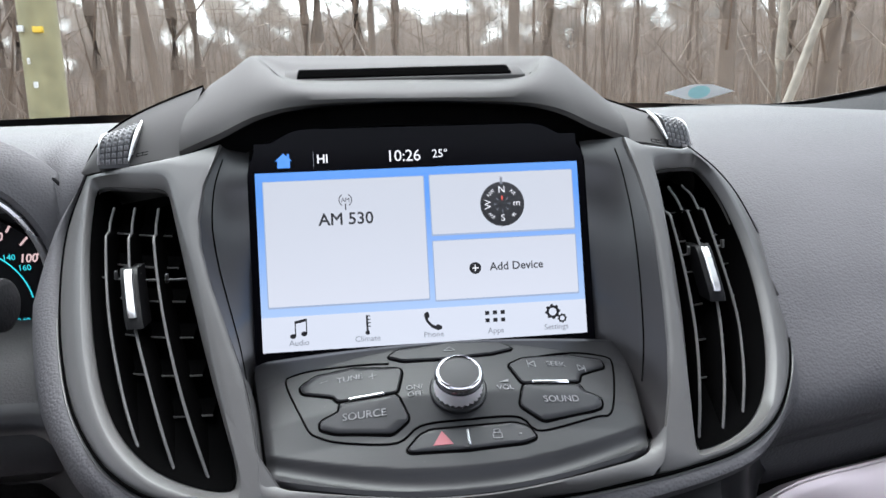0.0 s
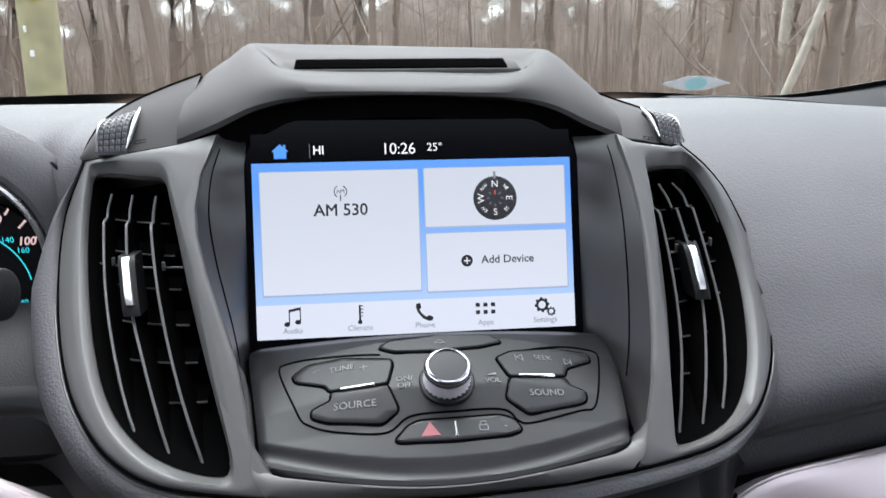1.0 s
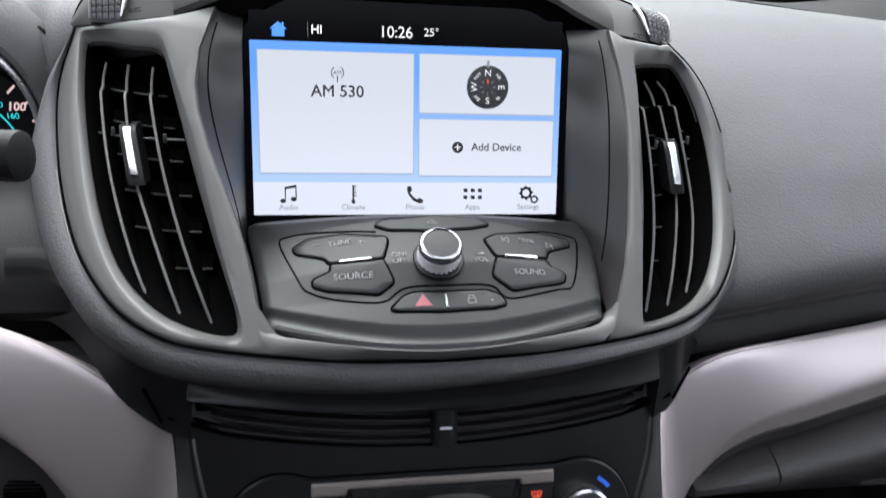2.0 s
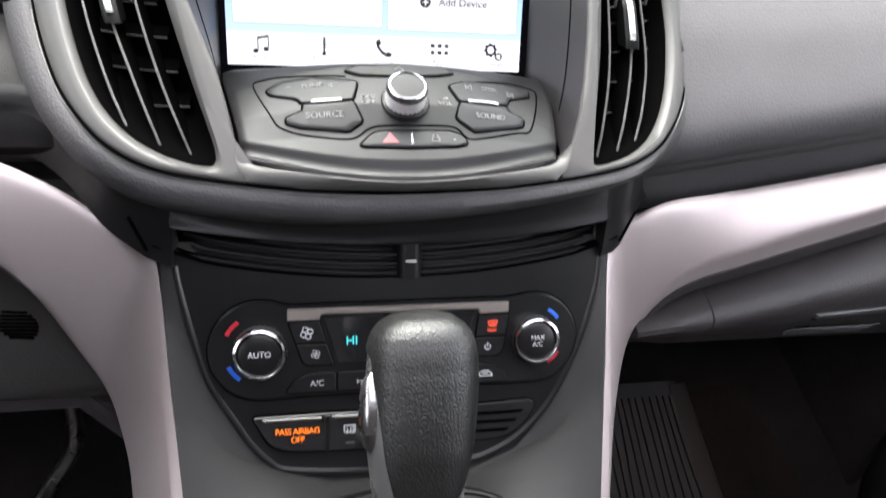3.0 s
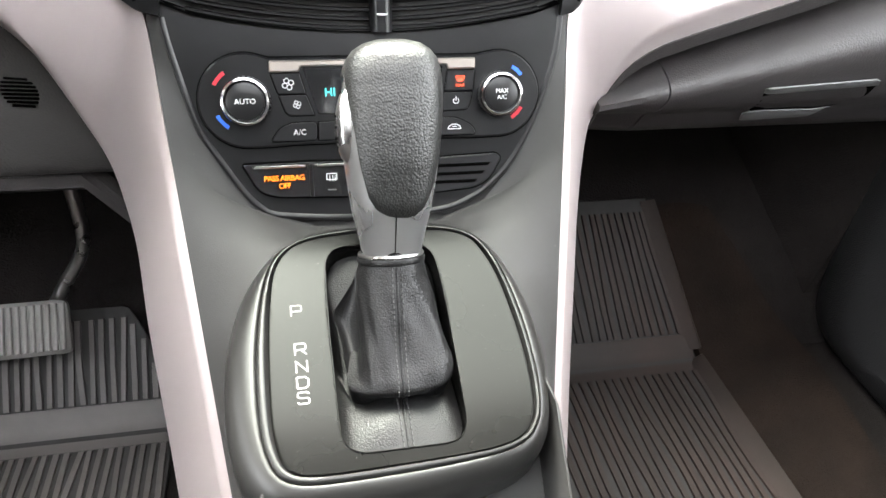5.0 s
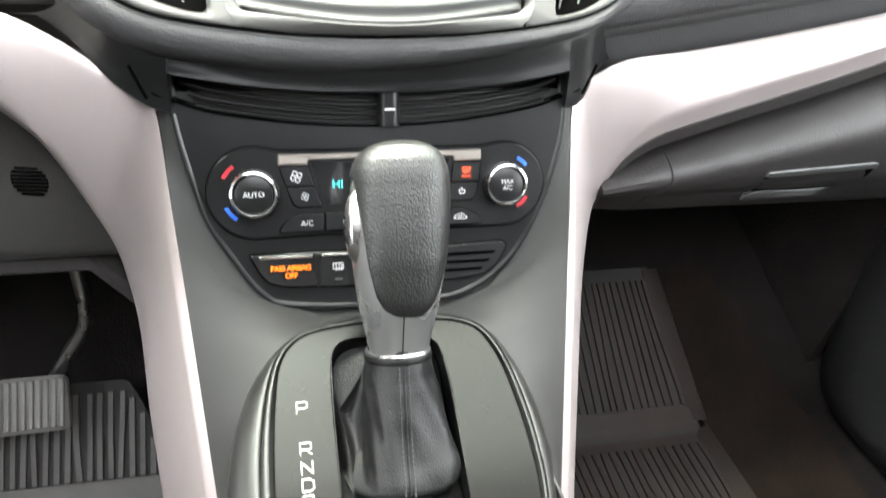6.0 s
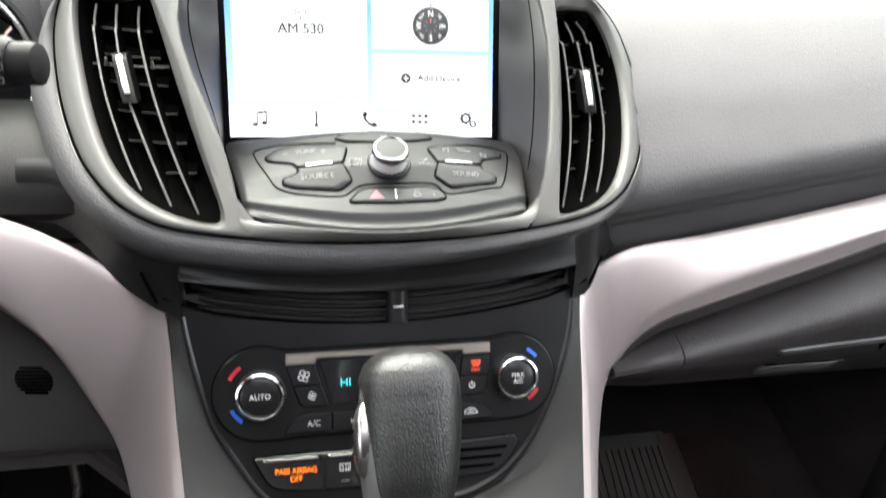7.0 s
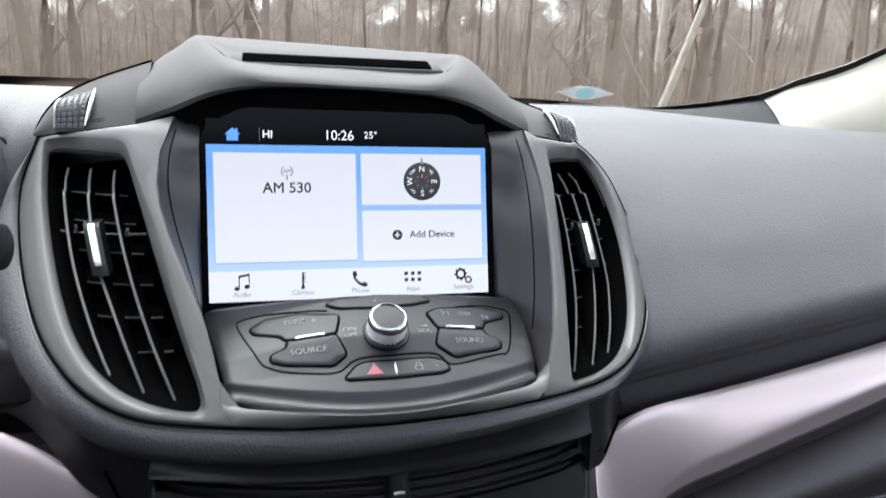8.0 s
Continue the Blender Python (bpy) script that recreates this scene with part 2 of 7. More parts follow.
def strip(bm, rows, closed=False, cap=False):
    """Quads over a grid of points; closed joins each row's ends."""
    vs = [[bm.verts.new(p) for p in row] for row in rows]
    for a, b in zip(vs, vs[1:]):
        m = len(a)
        for j in range(m if closed else m - 1):
            k = (j + 1) % m
            bm.faces.new((a[j], a[k], b[k], b[j]))
    if cap:
        bm.faces.new(vs[0][::-1])
        bm.faces.new(vs[-1])
    return vs


def loft(rows, closed=False, cap=False):
    bm = bmesh.new()
    strip(bm, rows, closed, cap)
    return bm


def sheet(rows, off):
    """A grid of points with real thickness: off is the way to its back, one vector for all."""
    bm = bmesh.new()
    off = Vector(off)
    f = strip(bm, rows)
    b = strip(bm, [[Vector(p) + off for p in row] for row in rows])
    for r in (0, -1):
        for j in range(len(f[0]) - 1):
            bm.faces.new((f[r][j], b[r][j], b[r][j + 1], f[r][j + 1]))
    for i in range(len(f) - 1):
        for c in (0, -1):
            bm.faces.new((f[i][c], f[i + 1][c], b[i + 1][c], b[i][c]))
    return bm


def plate(outline, place, h0, h1, bevel=0.0004, bm=None):
    """A button-like plate: place(a, b, h) maps the 2D outline to the world."""
    bm = bm or bmesh.new()
    inner = shrink(outline, bevel)
    loops = [[place(p[0], p[1], h0) for p in outline], [place(p[0], p[1], h1 - bevel) for p in outline], [place(p[0], p[1], h1) for p in inner]]
    vs = strip(bm, loops, closed=True)
    n = len(outline)
    edges = [bm.edges.get((vs[2][i], vs[2][(i + 1) % n])) for i in range(n)]
    bmesh.ops.triangle_fill(bm, edges=[e for e in edges if e], use_beauty=True)
    return bm


def ring(outer, inner, place, profile, n=96, wall=0.0):
    """A frame between two outlines: profile is a list of (share of the way in, height)."""
    def turn(q):
        return sum(q[k - 1][0] * q[k][1] - q[k][0] * q[k - 1][1] for k in range(len(q)))

    o, i = resample(outer, n), resample(inner, n)
    if turn(o) * turn(i) < 0:
        i = i[::-1]
    k = min(range(n), key=lambda q: sum((i[(q + j) % n] - o[j]).length for j in range(0, n, 4)))
    i = i[k:] + i[:k]
    rows = [[place(*(a.lerp(b, s)), h) for a, b in zip(o, i)] for s, h in profile]
    return loft(rows, closed=True)


def circle(x, y, r, n=32, squash=1.0):
    return [Vector((x + r * math.cos(2 * math.pi * i / n), y + r * squash * math.sin(2 * math.pi * i / n))) for i in range(n)]


def turned(profile, m, n=40, bm=None, ribs=0, depth=0.0, rib_rows=()):
    """A lathe form round the local z axis of m; rows in rib_rows are knurled."""
    bm = bm or bmesh.new()
    rows = []
    for j, (r, z) in enumerate(profile):
        row = []
        for i in range(n):
            a = 2 * math.pi * i / n
            rr = r - (depth if (j in rib_rows and i % 2) else 0)
            row.append(m @ Vector((rr * math.cos(a), rr * math.sin(a), z)))
        rows.append(row)
    strip(bm, rows, closed=True, cap=True)
    return bm


def tube(points, r, n=10, bm=None, taper=None):
    """A round bar along a line of points."""
    bm = bm or bmesh.new()
    pts = [Vector(p) for p in points]
    rows = []
    for i, p in enumerate(pts):
        d = (pts[min(i + 1, len(pts) - 1)] - pts[max(i - 1, 0)]).normalized()
        side = d.cross(Vector((0, 0, 1)))
        if side.length < 0.05:
            side = d.cross(Vector((0, 1, 0)))
        side.normalize()
        up = side.cross(d)
        ri = r if taper is None else taper[i]
        rows.append([p + ri * (math.cos(2 * math.pi * j / n) * side + math.sin(2 * math.pi * j / n) * up) for j in range(n)])
    strip(bm, rows, closed=True, cap=True)
    return bm


def box(bm, lo, hi, bevel=0.0):
    m = Matrix.LocRotScale((Vector(lo) + Vector(hi)) / 2, None, [b - a for a, b in zip(lo, hi)])
    made = bmesh.ops.create_cube(bm, size=1, matrix=m)["verts"]
    if bevel:
        edges = list({e for v in made for e in v.link_edges})
        bmesh.ops.bevel(bm, geom=edges, offset=bevel, segments=2, affect="EDGES", profile=0.5)
    return bm


def axes(at, u, v):
    """A frame whose x runs along u, y near v, z out of the surface."""
    u = Vector(u).normalized()
    w = u.cross(Vector(v)).normalized()
    v = w.cross(u)
    m = Matrix((u, v, w)).transposed().to_4x4()
    m.translation = Vector(at)
    return m


def words(name, body, size, m, mat, parent, spread=1.0, depth=0.00012, shear=0.0, weight=0.0):
    """Lettering as a mesh, centred on m."""
    cu = bpy.data.curves.new(name, "FONT")
    cu.body, cu.size, cu.align_x, cu.align_y = body, size, "CENTER", "CENTER"
    cu.space_character, cu.extrude, cu.shear, cu.bevel_depth, cu.resolution_u = spread, depth, shear, weight, 3
    ob = bpy.data.objects.new(name, cu)
    me = bpy.data.meshes.new_from_object(ob)
    bpy.data.objects.remove(ob)
    bpy.data.curves.remove(cu)
    bm = bmesh.new()
    bm.from_mesh(me)
    bpy.data.meshes.remove(me)
    bmesh.ops.transform(bm, matrix=m, verts=bm.verts)
    return part(name, bm, mat, parent, smooth=0)


def bars(name, lines, place, h, mat, parent):
    """Flat strokes: each line is (x0, y0, x1, y1, width)."""
    bm = bmesh.new()
    for x0, y0, x1, y1, w in lines:
        d = Vector((x1 - x0, y1 - y0)).normalized()
        s = Vector((-d.y, d.x)) * w / 2
        loop = [Vector((x0, y0)) + s, Vector((x0, y0)) - s, Vector((x1, y1)) - s, Vector((x1, y1)) + s]
        plate(loop, place, h - 0.0001, h + 0.0001, 0.00002, bm)
    return part(name, bm, mat, parent, smooth=0)


# ---- surfaces of the dashboard ----
def bezel_y(x, z):
    return 0.262 + 0.95 * (z - 1.045) + 7 * max(0, abs(x) - 0.11) ** 2


BEZEL_N = Vector((0, -1, 0.95)).normalized()


def on_bezel(x, z, h=0.0):
    return Vector((x, bezel_y(x, z), z)) + BEZEL_N * h


def panel_z(x, y):
    dome = np.interp(y, [0.250, 0.275, 0.29, 0.318, 0.345], [0.003, 0.010, 0.017, 0.022, 0.018])
    arc = 0.3195 + 0.024 * (x / 0.094) ** 2
    scoop = (0.2594 + 0.0165 * (x / 0.077) ** 2) - y
    dip = 0.0025 * math.sin(math.pi * min(1, scoop / 0.0105) ** 0.72) if scoop > 0 else 0
    return 1.047 + 0.27 * (y - 0.267) + dome * max(0, 1 - (x / 0.1) ** 2) - 0.45 * max(0, y - arc) - dip


PANEL_N = Vector((0, -0.5, 1)).normalized()


def on_panel(x, y, h=0.0):
    return Vector((x, y, panel_z(x, y))) + PANEL_N * h


CLIMATE_N = Vector((0, -1, 0.4)).normalized()


def on_climate(x, z, h=0.0):
    return Vector((x, 0.254 + 0.4 * (z - 0.943), z)) + CLIMATE_N * h


PLATE_N = Vector((0, -0.3, 1)).normalized()


def on_plate(x, y, h=0.0):
    return Vector((x, y, 0.867 + 0.3 * (y - 0.153))) + PLATE_N * h


SCREEN_V = Vector((0, 0.021, 0.092)).normalized()
SCREEN_N = Vector((0, -0.092, 0.021)).normalized()
SCREEN_W, SCREEN_H = 0.174, 0.0944


def on_screen(u, v, h=0.0):
    """u: 0 to 1 from left to right; v: 0 to 1 from the foot of the lit area to its top."""
    return Vector((-0.0915 + SCREEN_W * u, 0.36, 1.07)) + SCREEN_V * (SCREEN_H * v) + SCREEN_N * h


# outline of the grey pod that holds screen and vents, from the upper left round the foot to the upper right
POD = [(-0.190, 1.162), (-0.196, 1.132), (-0.187, 1.10), (-0.171, 1.074), (-0.155, 1.060), (-0.137, 1.0505), (-0.108, 1.0432), (-0.05, 1.0375), (0, 1.0365),
       (0.05, 1.0380), (0.100, 1.0430), (0.134, 1.0500), (0.155, 1.0595), (0.172, 1.075), (0.184, 1.103), (0.179, 1.135), (0.167, 1.153), (0.150, 1.167)]
VENT_L = [(-0.1826, 1.1580), (-0.1700, 1.1594), (-0.1356, 1.1588), (-0.1246, 1.1321), (-0.1183, 1.1157), (-0.1077, 1.0902), (-0.0986, 1.0696), (-0.0918, 1.0550), (-0.0905, 1.0474), (-0.1003, 1.0479), (-0.1126, 1.0509), (-0.1248, 1.0551), (-0.1346, 1.0601), (-0.1434, 1.0660), (-0.1520, 1.0750), (-0.1603, 1.0879), (-0.1672, 1.1019), (-0.1748, 1.1205), (-0.1800, 1.1378)]
VENT_R = [(0.1234, 1.1578), (0.1331, 1.1588), (0.1540, 1.1582), (0.1606, 1.1482), (0.1648, 1.1382), (0.1676, 1.1221), (0.1660, 1.1041), (0.1609, 1.0882), (0.1537, 1.0740), (0.1438, 1.0628), (0.1339, 1.0560), (0.1213, 1.0514), (0.1070, 1.0485), (0.1015, 1.0480), (0.1024, 1.0540), (0.1059, 1.0658), (0.1144, 1.0946), (0.1195, 1.1189), (0.1228, 1.1422)]
VENT_RADII = ([0.005, 0.004, 0.006] + [0.01] * 5 + [0.007] + [0.01] * 10, [0.004, 0.004, 0.008] + [0.01] * 10 + [0.005] + [0.01] * 5)
MOUTH_L = [(-0.0790, 1.0475), (-0.0816, 1.0547), (-0.0848, 1.0669), (-0.0905, 1.0827), (-0.0990, 1.0997), (-0.1068, 1.1150), (-0.1133, 1.1311), (-0.1158, 1.1430), (-0.1150, 1.1591), (-0.1085, 1.1780)]
MOUTH_R = [(0.0840, 1.0475), (0.0891, 1.0553), (0.0955, 1.0680), (0.1004, 1.0817), (0.1059, 1.1025), (0.1097, 1.1221), (0.1114, 1.1361), (0.1116, 1.1549), (0.1095, 1.1750)]


# ---- the dashboard: grained pad, collar round the pod, side parts ----
dashboard = thing("dashboard", (0, 0.4, 1.0), "dark grey grained vinyl dashboard pad above the pale trim", "dashboard", "structure")


def lip_z(x):
    return 1.0460 + 0.170 * (x - 0.16) if x > 0 else 1.045


def pad_profile(x, t):
    """Section of the right-hand pad from the rear edge (t 0) over the rounded front to the underside (t 1)."""
    zl = lip_z(x)
    k = 1.187 - zl
    ys = [0.80, 0.66, 0.54, 0.475, 0.425, 0.385, 0.345, 0.320, 0.304, 0.2955, 0.2940, 0.2975, 0.3060, 0.3165]
    zs = [1.187, 1.189, 1.183, zl + k * 0.88, zl + k * 0.74, zl + k * 0.58, zl + k * 0.38, zl + k * 0.22, zl + k * 0.11, zl + 0.0045, zl - 0.0045, zl - 0.0125, zl - 0.0215, zl - 0.046]
    low = 0.016 * min(1, max(0, (x - 0.33) / 0.2))
    zs[0], zs[1], zs[2], zs[3] = zs[0] - low * 1.3, zs[1] - low, zs[2] - low * 0.6, zs[3] - low * 0.25
    ts = np.linspace(0, 1, len(ys))
    return Vector((x, float(np.interp(t, ts, ys)) - 0.006 * max(0, 0.2 - x), float(np.interp(t, ts, zs))))


pod_core = shrink([Vector(p) for p in POD], 0.008)


def in_pod(x, z):
    """Whether a point lies well inside the pod's outline."""
    inside = False
    for a, b in zip(pod_core, pod_core[1:] + pod_core[:1]):
        if (a.y > z) != (b.y > z) and x < a.x + (z - a.y) / (b.y - a.y) * (b.x - a.x):
            inside = not inside
    return inside


rows = []
for i in range(90):
    x = 0.10 + 0.62 * (i / 89) ** 1.6
    rows.append(curve([pad_profile(x, t / 13) for t in range(14)], 130))
pad_mesh = sheet(rows, (0, 0.006, -0.008))
bmesh.ops.delete(pad_mesh, geom=[v for v in pad_mesh.verts if in_pod(v.co.x, v.co.z) and v.co.y < 0.47], context="VERTS")
part("pad", pad_mesh, M_PAD, dashboard)
# flat shelf behind the pod and the pad over the instruments
rows = []
for i in range(70):
    x = -0.72 + 0.86 * i / 69
    zf = 1.166 + 0.014 * min(1, max(0, (x + 0.2) / 0.1))
    f = min(1, max(0, (x + 0.226) / 0.018))
    f = f * f * (3 - 2 * f) * min(1, max(0, (-0.12 - x) / 0.03))
    rows.append(curve([(x, 0.80, 1.187), (x, 0.68, 1.191), (x, 0.58, 1.190), (x, 0.50, 1.184), (x, 0.462, zf + 0.010), (x, 0.440, zf), (x, 0.430 - 0.004 * f, zf - 0.010 - 0.010 * f), (x, 0.434 - 0.013 * f, zf - 0.020 - 0.034 * f), (x, 0.446 - 0.026 * f, zf - 0.028 - 0.062 * f)], 34))
part("shelf", sheet(rows, (0, 0.004, -0.010)), M_PAD, dashboard)

# the rounded grained collar that frames the pod
def pad_y(x, z):
    """How far back the pad's face lies at a height."""
    pts = [pad_profile(x, t / 26) for t in range(19)][::-1]
    return float(np.interp(z, [p.z for p in pts], [p.y for p in pts]))


pod = curve(POD, 120)
rows = []
for i, p in enumerate(pod):
    t = (pod[min(i + 1, 119)] - pod[max(i - 1, 0)]).normalized()
    nx, nz = t.y, -t.x
    share = i / 119
    wide = 0.75 + 0.35 * math.sin(math.pi * min(1, share / 0.62)) if share < 0.62 else 0.75 - 0.35 * min(1, (share - 0.62) / 0.2)
    base = on_bezel(p.x, p.y)
    row = []
    fade = max(0.06, min(1, i / 12, (119 - i) / 26))
    for o, d in ((-0.0006, 0.010), (0.0004, 0.003), (0.0018, -0.0005), (0.004, -0.0030), (0.008, -0.0040), (0.013, -0.0020), (0.018, 0.003), (0.0225, 0.011), (0.025, 0.022), (0.0255, 0.05), (0.026, 0.075)):
        k = min(1, max(0, (i - 84) / 14))
        k = k * k * (3 - 2 * k)
        slim = min(1, max(0, (i - 88) / 18))
        slim = 1 - 0.72 * slim * slim * (3 - 2 * slim)
        q = base + Vector((nx * o * wide * fade, d, nz * o * wide * fade)) * (1 - k) + Vector((nx * o * slim, 0, nz * o * slim)) * k
        if k > 0 and o > 0.0015:
            g = min(1, (o - 0.0015) / 0.0165)
            g = g * g * (3 - 2 * g)
            flush = pad_y(max(0.101, q.x), q.z) + (0.0012 if o < 0.022 else 0.005)
            q.y = q.y * (1 - k) + k * ((base.y - 0.0012) * (1 - g) + flush * g)
        row.append(q)
    rows.append(row)
collar_rows = rows
part("collar", sheet(rows, (0, 0.02, 0)), M_PAD, dashboard)
# paler tube paints the bright glint along the collar's inner rim
part("collar_glint", tube([r[2] for r in rows[14:96]], 0.0006, 6), M_BEZEL, dashboard, "thin paler line painting the glint on the collar's edge")

# smooth band that curves in under the collar and runs out to the arms
def band_foot(x):
    q = abs(x)
    if q < 0.1155:
        z = 1.0005 + 0.014 * (q / 0.125) ** 2
        return Vector((x, 0.2660, z))
    z = float(np.interp(q, [0.1155, 0.1165, 0.128, 0.140, 0.154, 0.168, 0.190], [1.0125, 0.9890, 0.9890, 0.9990, 1.0090, 1.0150, 1.0200] if x > 0 else [1.0125, 0.9890, 0.9890, 0.9970, 1.0085, 1.0200, 1.0330]))
    return Vector((x, float(np.interp(q, [0.1155, 0.118, 0.128, 0.140, 0.168, 0.190], [0.2665, 0.2690, 0.2740, 0.2790, 0.2830, 0.2860])), z))


rows = []
for x in sorted({*np.linspace(-0.205, 0.196, 76), -0.1155, -0.1165, 0.1155, 0.1165}):
    xc = max(-0.165, min(0.158, x))
    near = min(range(20, 108), key=lambda i: abs(collar_rows[i][7].x - xc))
    top = collar_rows[near][7].copy()
    top.x = x
    foot = band_foot(x)
    k = min(1, max(0, (abs(x) - 0.142) / 0.050)) if x < 0 else min(1, max(0, (x - 0.128) / 0.042))
    k = k * k * (3 - 2 * k)
    if x > 0:
        top, foot = top.lerp(Vector((x, 0.314, lip_z(x) - 0.010)), k), foot.lerp(Vector((x, 0.318, foot.z - 0.010)), k)
    else:
        top, foot = top.lerp(Vector((x, 0.316, 1.058)), k), foot.lerp(Vector((x, 0.318, foot.z - 0.004)), k)
    rows.append(curve([top + Vector((0, 0.004, 0.005)), top + Vector((0, 0.0008, -0.0005)), Vector((x, top.y * 0.70 + foot.y * 0.30 + 0.001, top.z * 0.62 + foot.z * 0.38)), Vector((x, top.y * 0.3 + foot.y * 0.7 + 0.0012, top.z * 0.3 + foot.z * 0.7)), foot, foot + Vector((0, 0.010, -0.0006))], 14))
part("undercut_band", sheet(rows, (0, 0.004, 0.003)), M_PANEL, dashboard)
for s in (-1, 1):
    part("slit", tube([Vector((s * (0.1275 + 0.0085 * t), band_foot(s * (0.1275 + 0.0085 * t)).y - 0.0002 - 0.002 * t, 0.991 + 0.023 * t)) for t in np.linspace(0.2, 1, 6)], 0.0009, 6), M_GAP, dashboard)

# dark lower part of the dashboard behind the grille and beside it
rows = []
for i in range(24):
    x = -0.60 + 0.47 * i / 23
    rows.append(curve([(x, 0.40, 1.085), (x, 0.355, 1.078), (x, 0.325, 1.062), (x, 0.312, 1.045), (x, 0.315, 1.032), (x, 0.335, 1.024)], 16))
part("column_shroud", sheet(rows, (0, 0.012, -0.004)), M_COLUMN, dashboard)

# unseen block in the column's place, added to shade the driver-side arm
rows = []
for y in np.linspace(0.33, 0.02, 10):
    rows.append([Vector((-0.36 + 0.085 * math.copysign(abs(math.cos(a)) ** 0.7, math.cos(a)), y, 1.045 + 0.30 * (0.33 - y) * 0.4 + 0.055 * math.copysign(abs(math.sin(a)) ** 0.7, math.sin(a)))) for a in np.linspace(0, 2 * math.pi, 25)[:-1]])
part("unseen_column_block", loft(rows, closed=True, cap=True), M_COLUMN, dashboard)

# dash end cap that rises to the windscreen's corner
up = curve([(0.31, 0.80, 1.186), (0.365, 0.797, 1.1850), (0.43, 0.772, 1.1835), (0.478, 0.742, 1.1900), (0.541, 0.697, 1.2045)], 16)
dn = curve([(0.31, 0.77, 1.188), (0.36, 0.715, 1.1890), (0.4431, 0.66, 1.1812), (0.478, 0.62, 1.1765), (0.504, 0.597, 1.1720)], 16)
part("end_cap", sheet([[p.lerp(q, t) + Vector((0, 0, 0.003 * math.sin(math.pi * t))) for t in np.linspace(0, 1, 6)] for p, q in zip(up, dn)], (0, 0.004, -0.012)), M_CAP, dashboard)

part("frame_gap", tube([on_bezel(p.x, p.y, 0.0002) for p in pod], 0.0008, 6), M_GAP, dashboard)

# ---- centre stack: the grey pod frame ----
stack = thing("center_stack", (0, 0.3, 1.05), "satin dark grey plastic frame round screen and vents", "center stack", "structure")
left_lobe = [(-0.1293, 1.1728), (-0.1595, 1.1677)] + [tuple(p) for p in resample(pod[:46], 24, False)] + [(-0.0770, 1.0408)] + MOUTH_L
right_lobe = [(0.1435, 1.1663), (0.1305, 1.1681), (0.1190, 1.1698)] + MOUTH_R[::-1] + [(0.0800, 1.0412)] + [tuple(p) for p in resample(pod[76:], 24, False)]


def rays(loop, c, n):
    """The outline crossed by n rays from the point c: the farthest crossing of each."""
    pts, c = [], Vector(c)
    loop = [Vector(p) for p in loop]
    for k in range(n):
        a = 2 * math.pi * k / n
        d, best = Vector((math.cos(a), math.sin(a))), 0.0
        for p, q in zip(loop, loop[1:] + loop[:1]):
            e, w = q - p, p - c
            den = d.x * e.y - d.y * e.x
            if abs(den) > 1e-12:
                r, u = (w.x * e.y - w.y * e.x) / den, (w.x * d.y - w.y * d.x) / den
                if -1e-9 <= u <= 1 + 1e-9:
                    best = max(best, r)
        pts.append(c + d * best)
    return pts


def vent_frame(lobe, vent, radii, c):
    """Flat face of the frame with a slope that leads into the vent."""
    n = 260
    o, i = rays(lobe, c, n), rays(rounded(vent, radii, 6), c, n)
    rows = []
    for inset, drop in ((0, -0.030), (0, -0.003), (0.0004, 0.0004), (0.0014, 0.0013)):
        rows.append([on_bezel(*(p + (q - p).normalized() * inset), drop) for p, q in zip(o, i)])
    for share in (0.3, 0.6):
        rows.append([on_bezel(*((p + (q - p).normalized() * 0.0014).lerp(q + (p - q).normalized() * min(0.0050, (p - q).length * 0.55), share)), 0.0015) for p, q in zip(o, i)])
    for lead, drop in ((0.0050, 0.0014), (0.0042, 0.0009), (0.0010, -0.0032), (0.0003, -0.0044), (0, -0.0056), (0, -0.0070)):
        rows.append([on_bezel(*(q + (p - q).normalized() * min(lead, (p - q).length * 0.55)), drop) for p, q in zip(o, i)])
    return loft(rows, closed=True)


part("vent_frame", vent_frame(left_lobe, VENT_L, VENT_RADII[0], (-0.1380, 1.1060)), M_BEZEL, stack, smooth=50)
part("vent_frame", vent_frame(right_lobe, VENT_R, VENT_RADII[1], (0.1370, 1.1020)), M_BEZEL, stack, smooth=50)


def panel_half(t):
    return float(np.interp(t, [0, 0.008, 0.02, 0.04, 0.07, 0.4, 0.8, 0.91, 0.95, 0.98, 1], [0.0690, 0.0730, 0.0760, 0.0783, 0.0800, 0.0862, 0.0935, 0.0945, 0.0938, 0.0915, 0.0880]))


def panel_at(u, t, grow=0.0):
    """A point of the panel's outline field: u from -1 to 1 across, t from front to back."""
    x = 0.0015 + (panel_half(t) + grow) * u
    yf = 0.2512 - grow + 0.0125 * (x / 0.079) ** 2
    return x, yf + (0.3490 + grow - yf) * t


# lower bar of the frame, which wraps round the front of the control panel
sides = list(np.linspace(0.10, 0.0, 30))
line = [panel_at(-1, t, 0.0013) for t in sides] + [panel_at(u, 0, 0.0013) for u in np.linspace(-0.98, 0.98, 60)] + [panel_at(1, t, 0.0013) for t in sides[::-1]]
foot_x = np.linspace(-0.0750, 0.0780, 60)
rim_l = curve([(-0.0816, 1.0560), (-0.0814, 1.0500), (-0.0800, 1.0448), (-0.0765, 1.0414)], 30)
rim_r = curve([(0.0795, 1.0418), (0.0838, 1.0446), (0.0868, 1.0497), (0.0893, 1.0560)], 30)
low_line = list(rim_l) + [Vector((x, float(np.interp(x, [p[0] for p in POD[5:13]], [p[1] for p in POD[5:13]])))) for x in foot_x] + list(rim_r)
rows = []
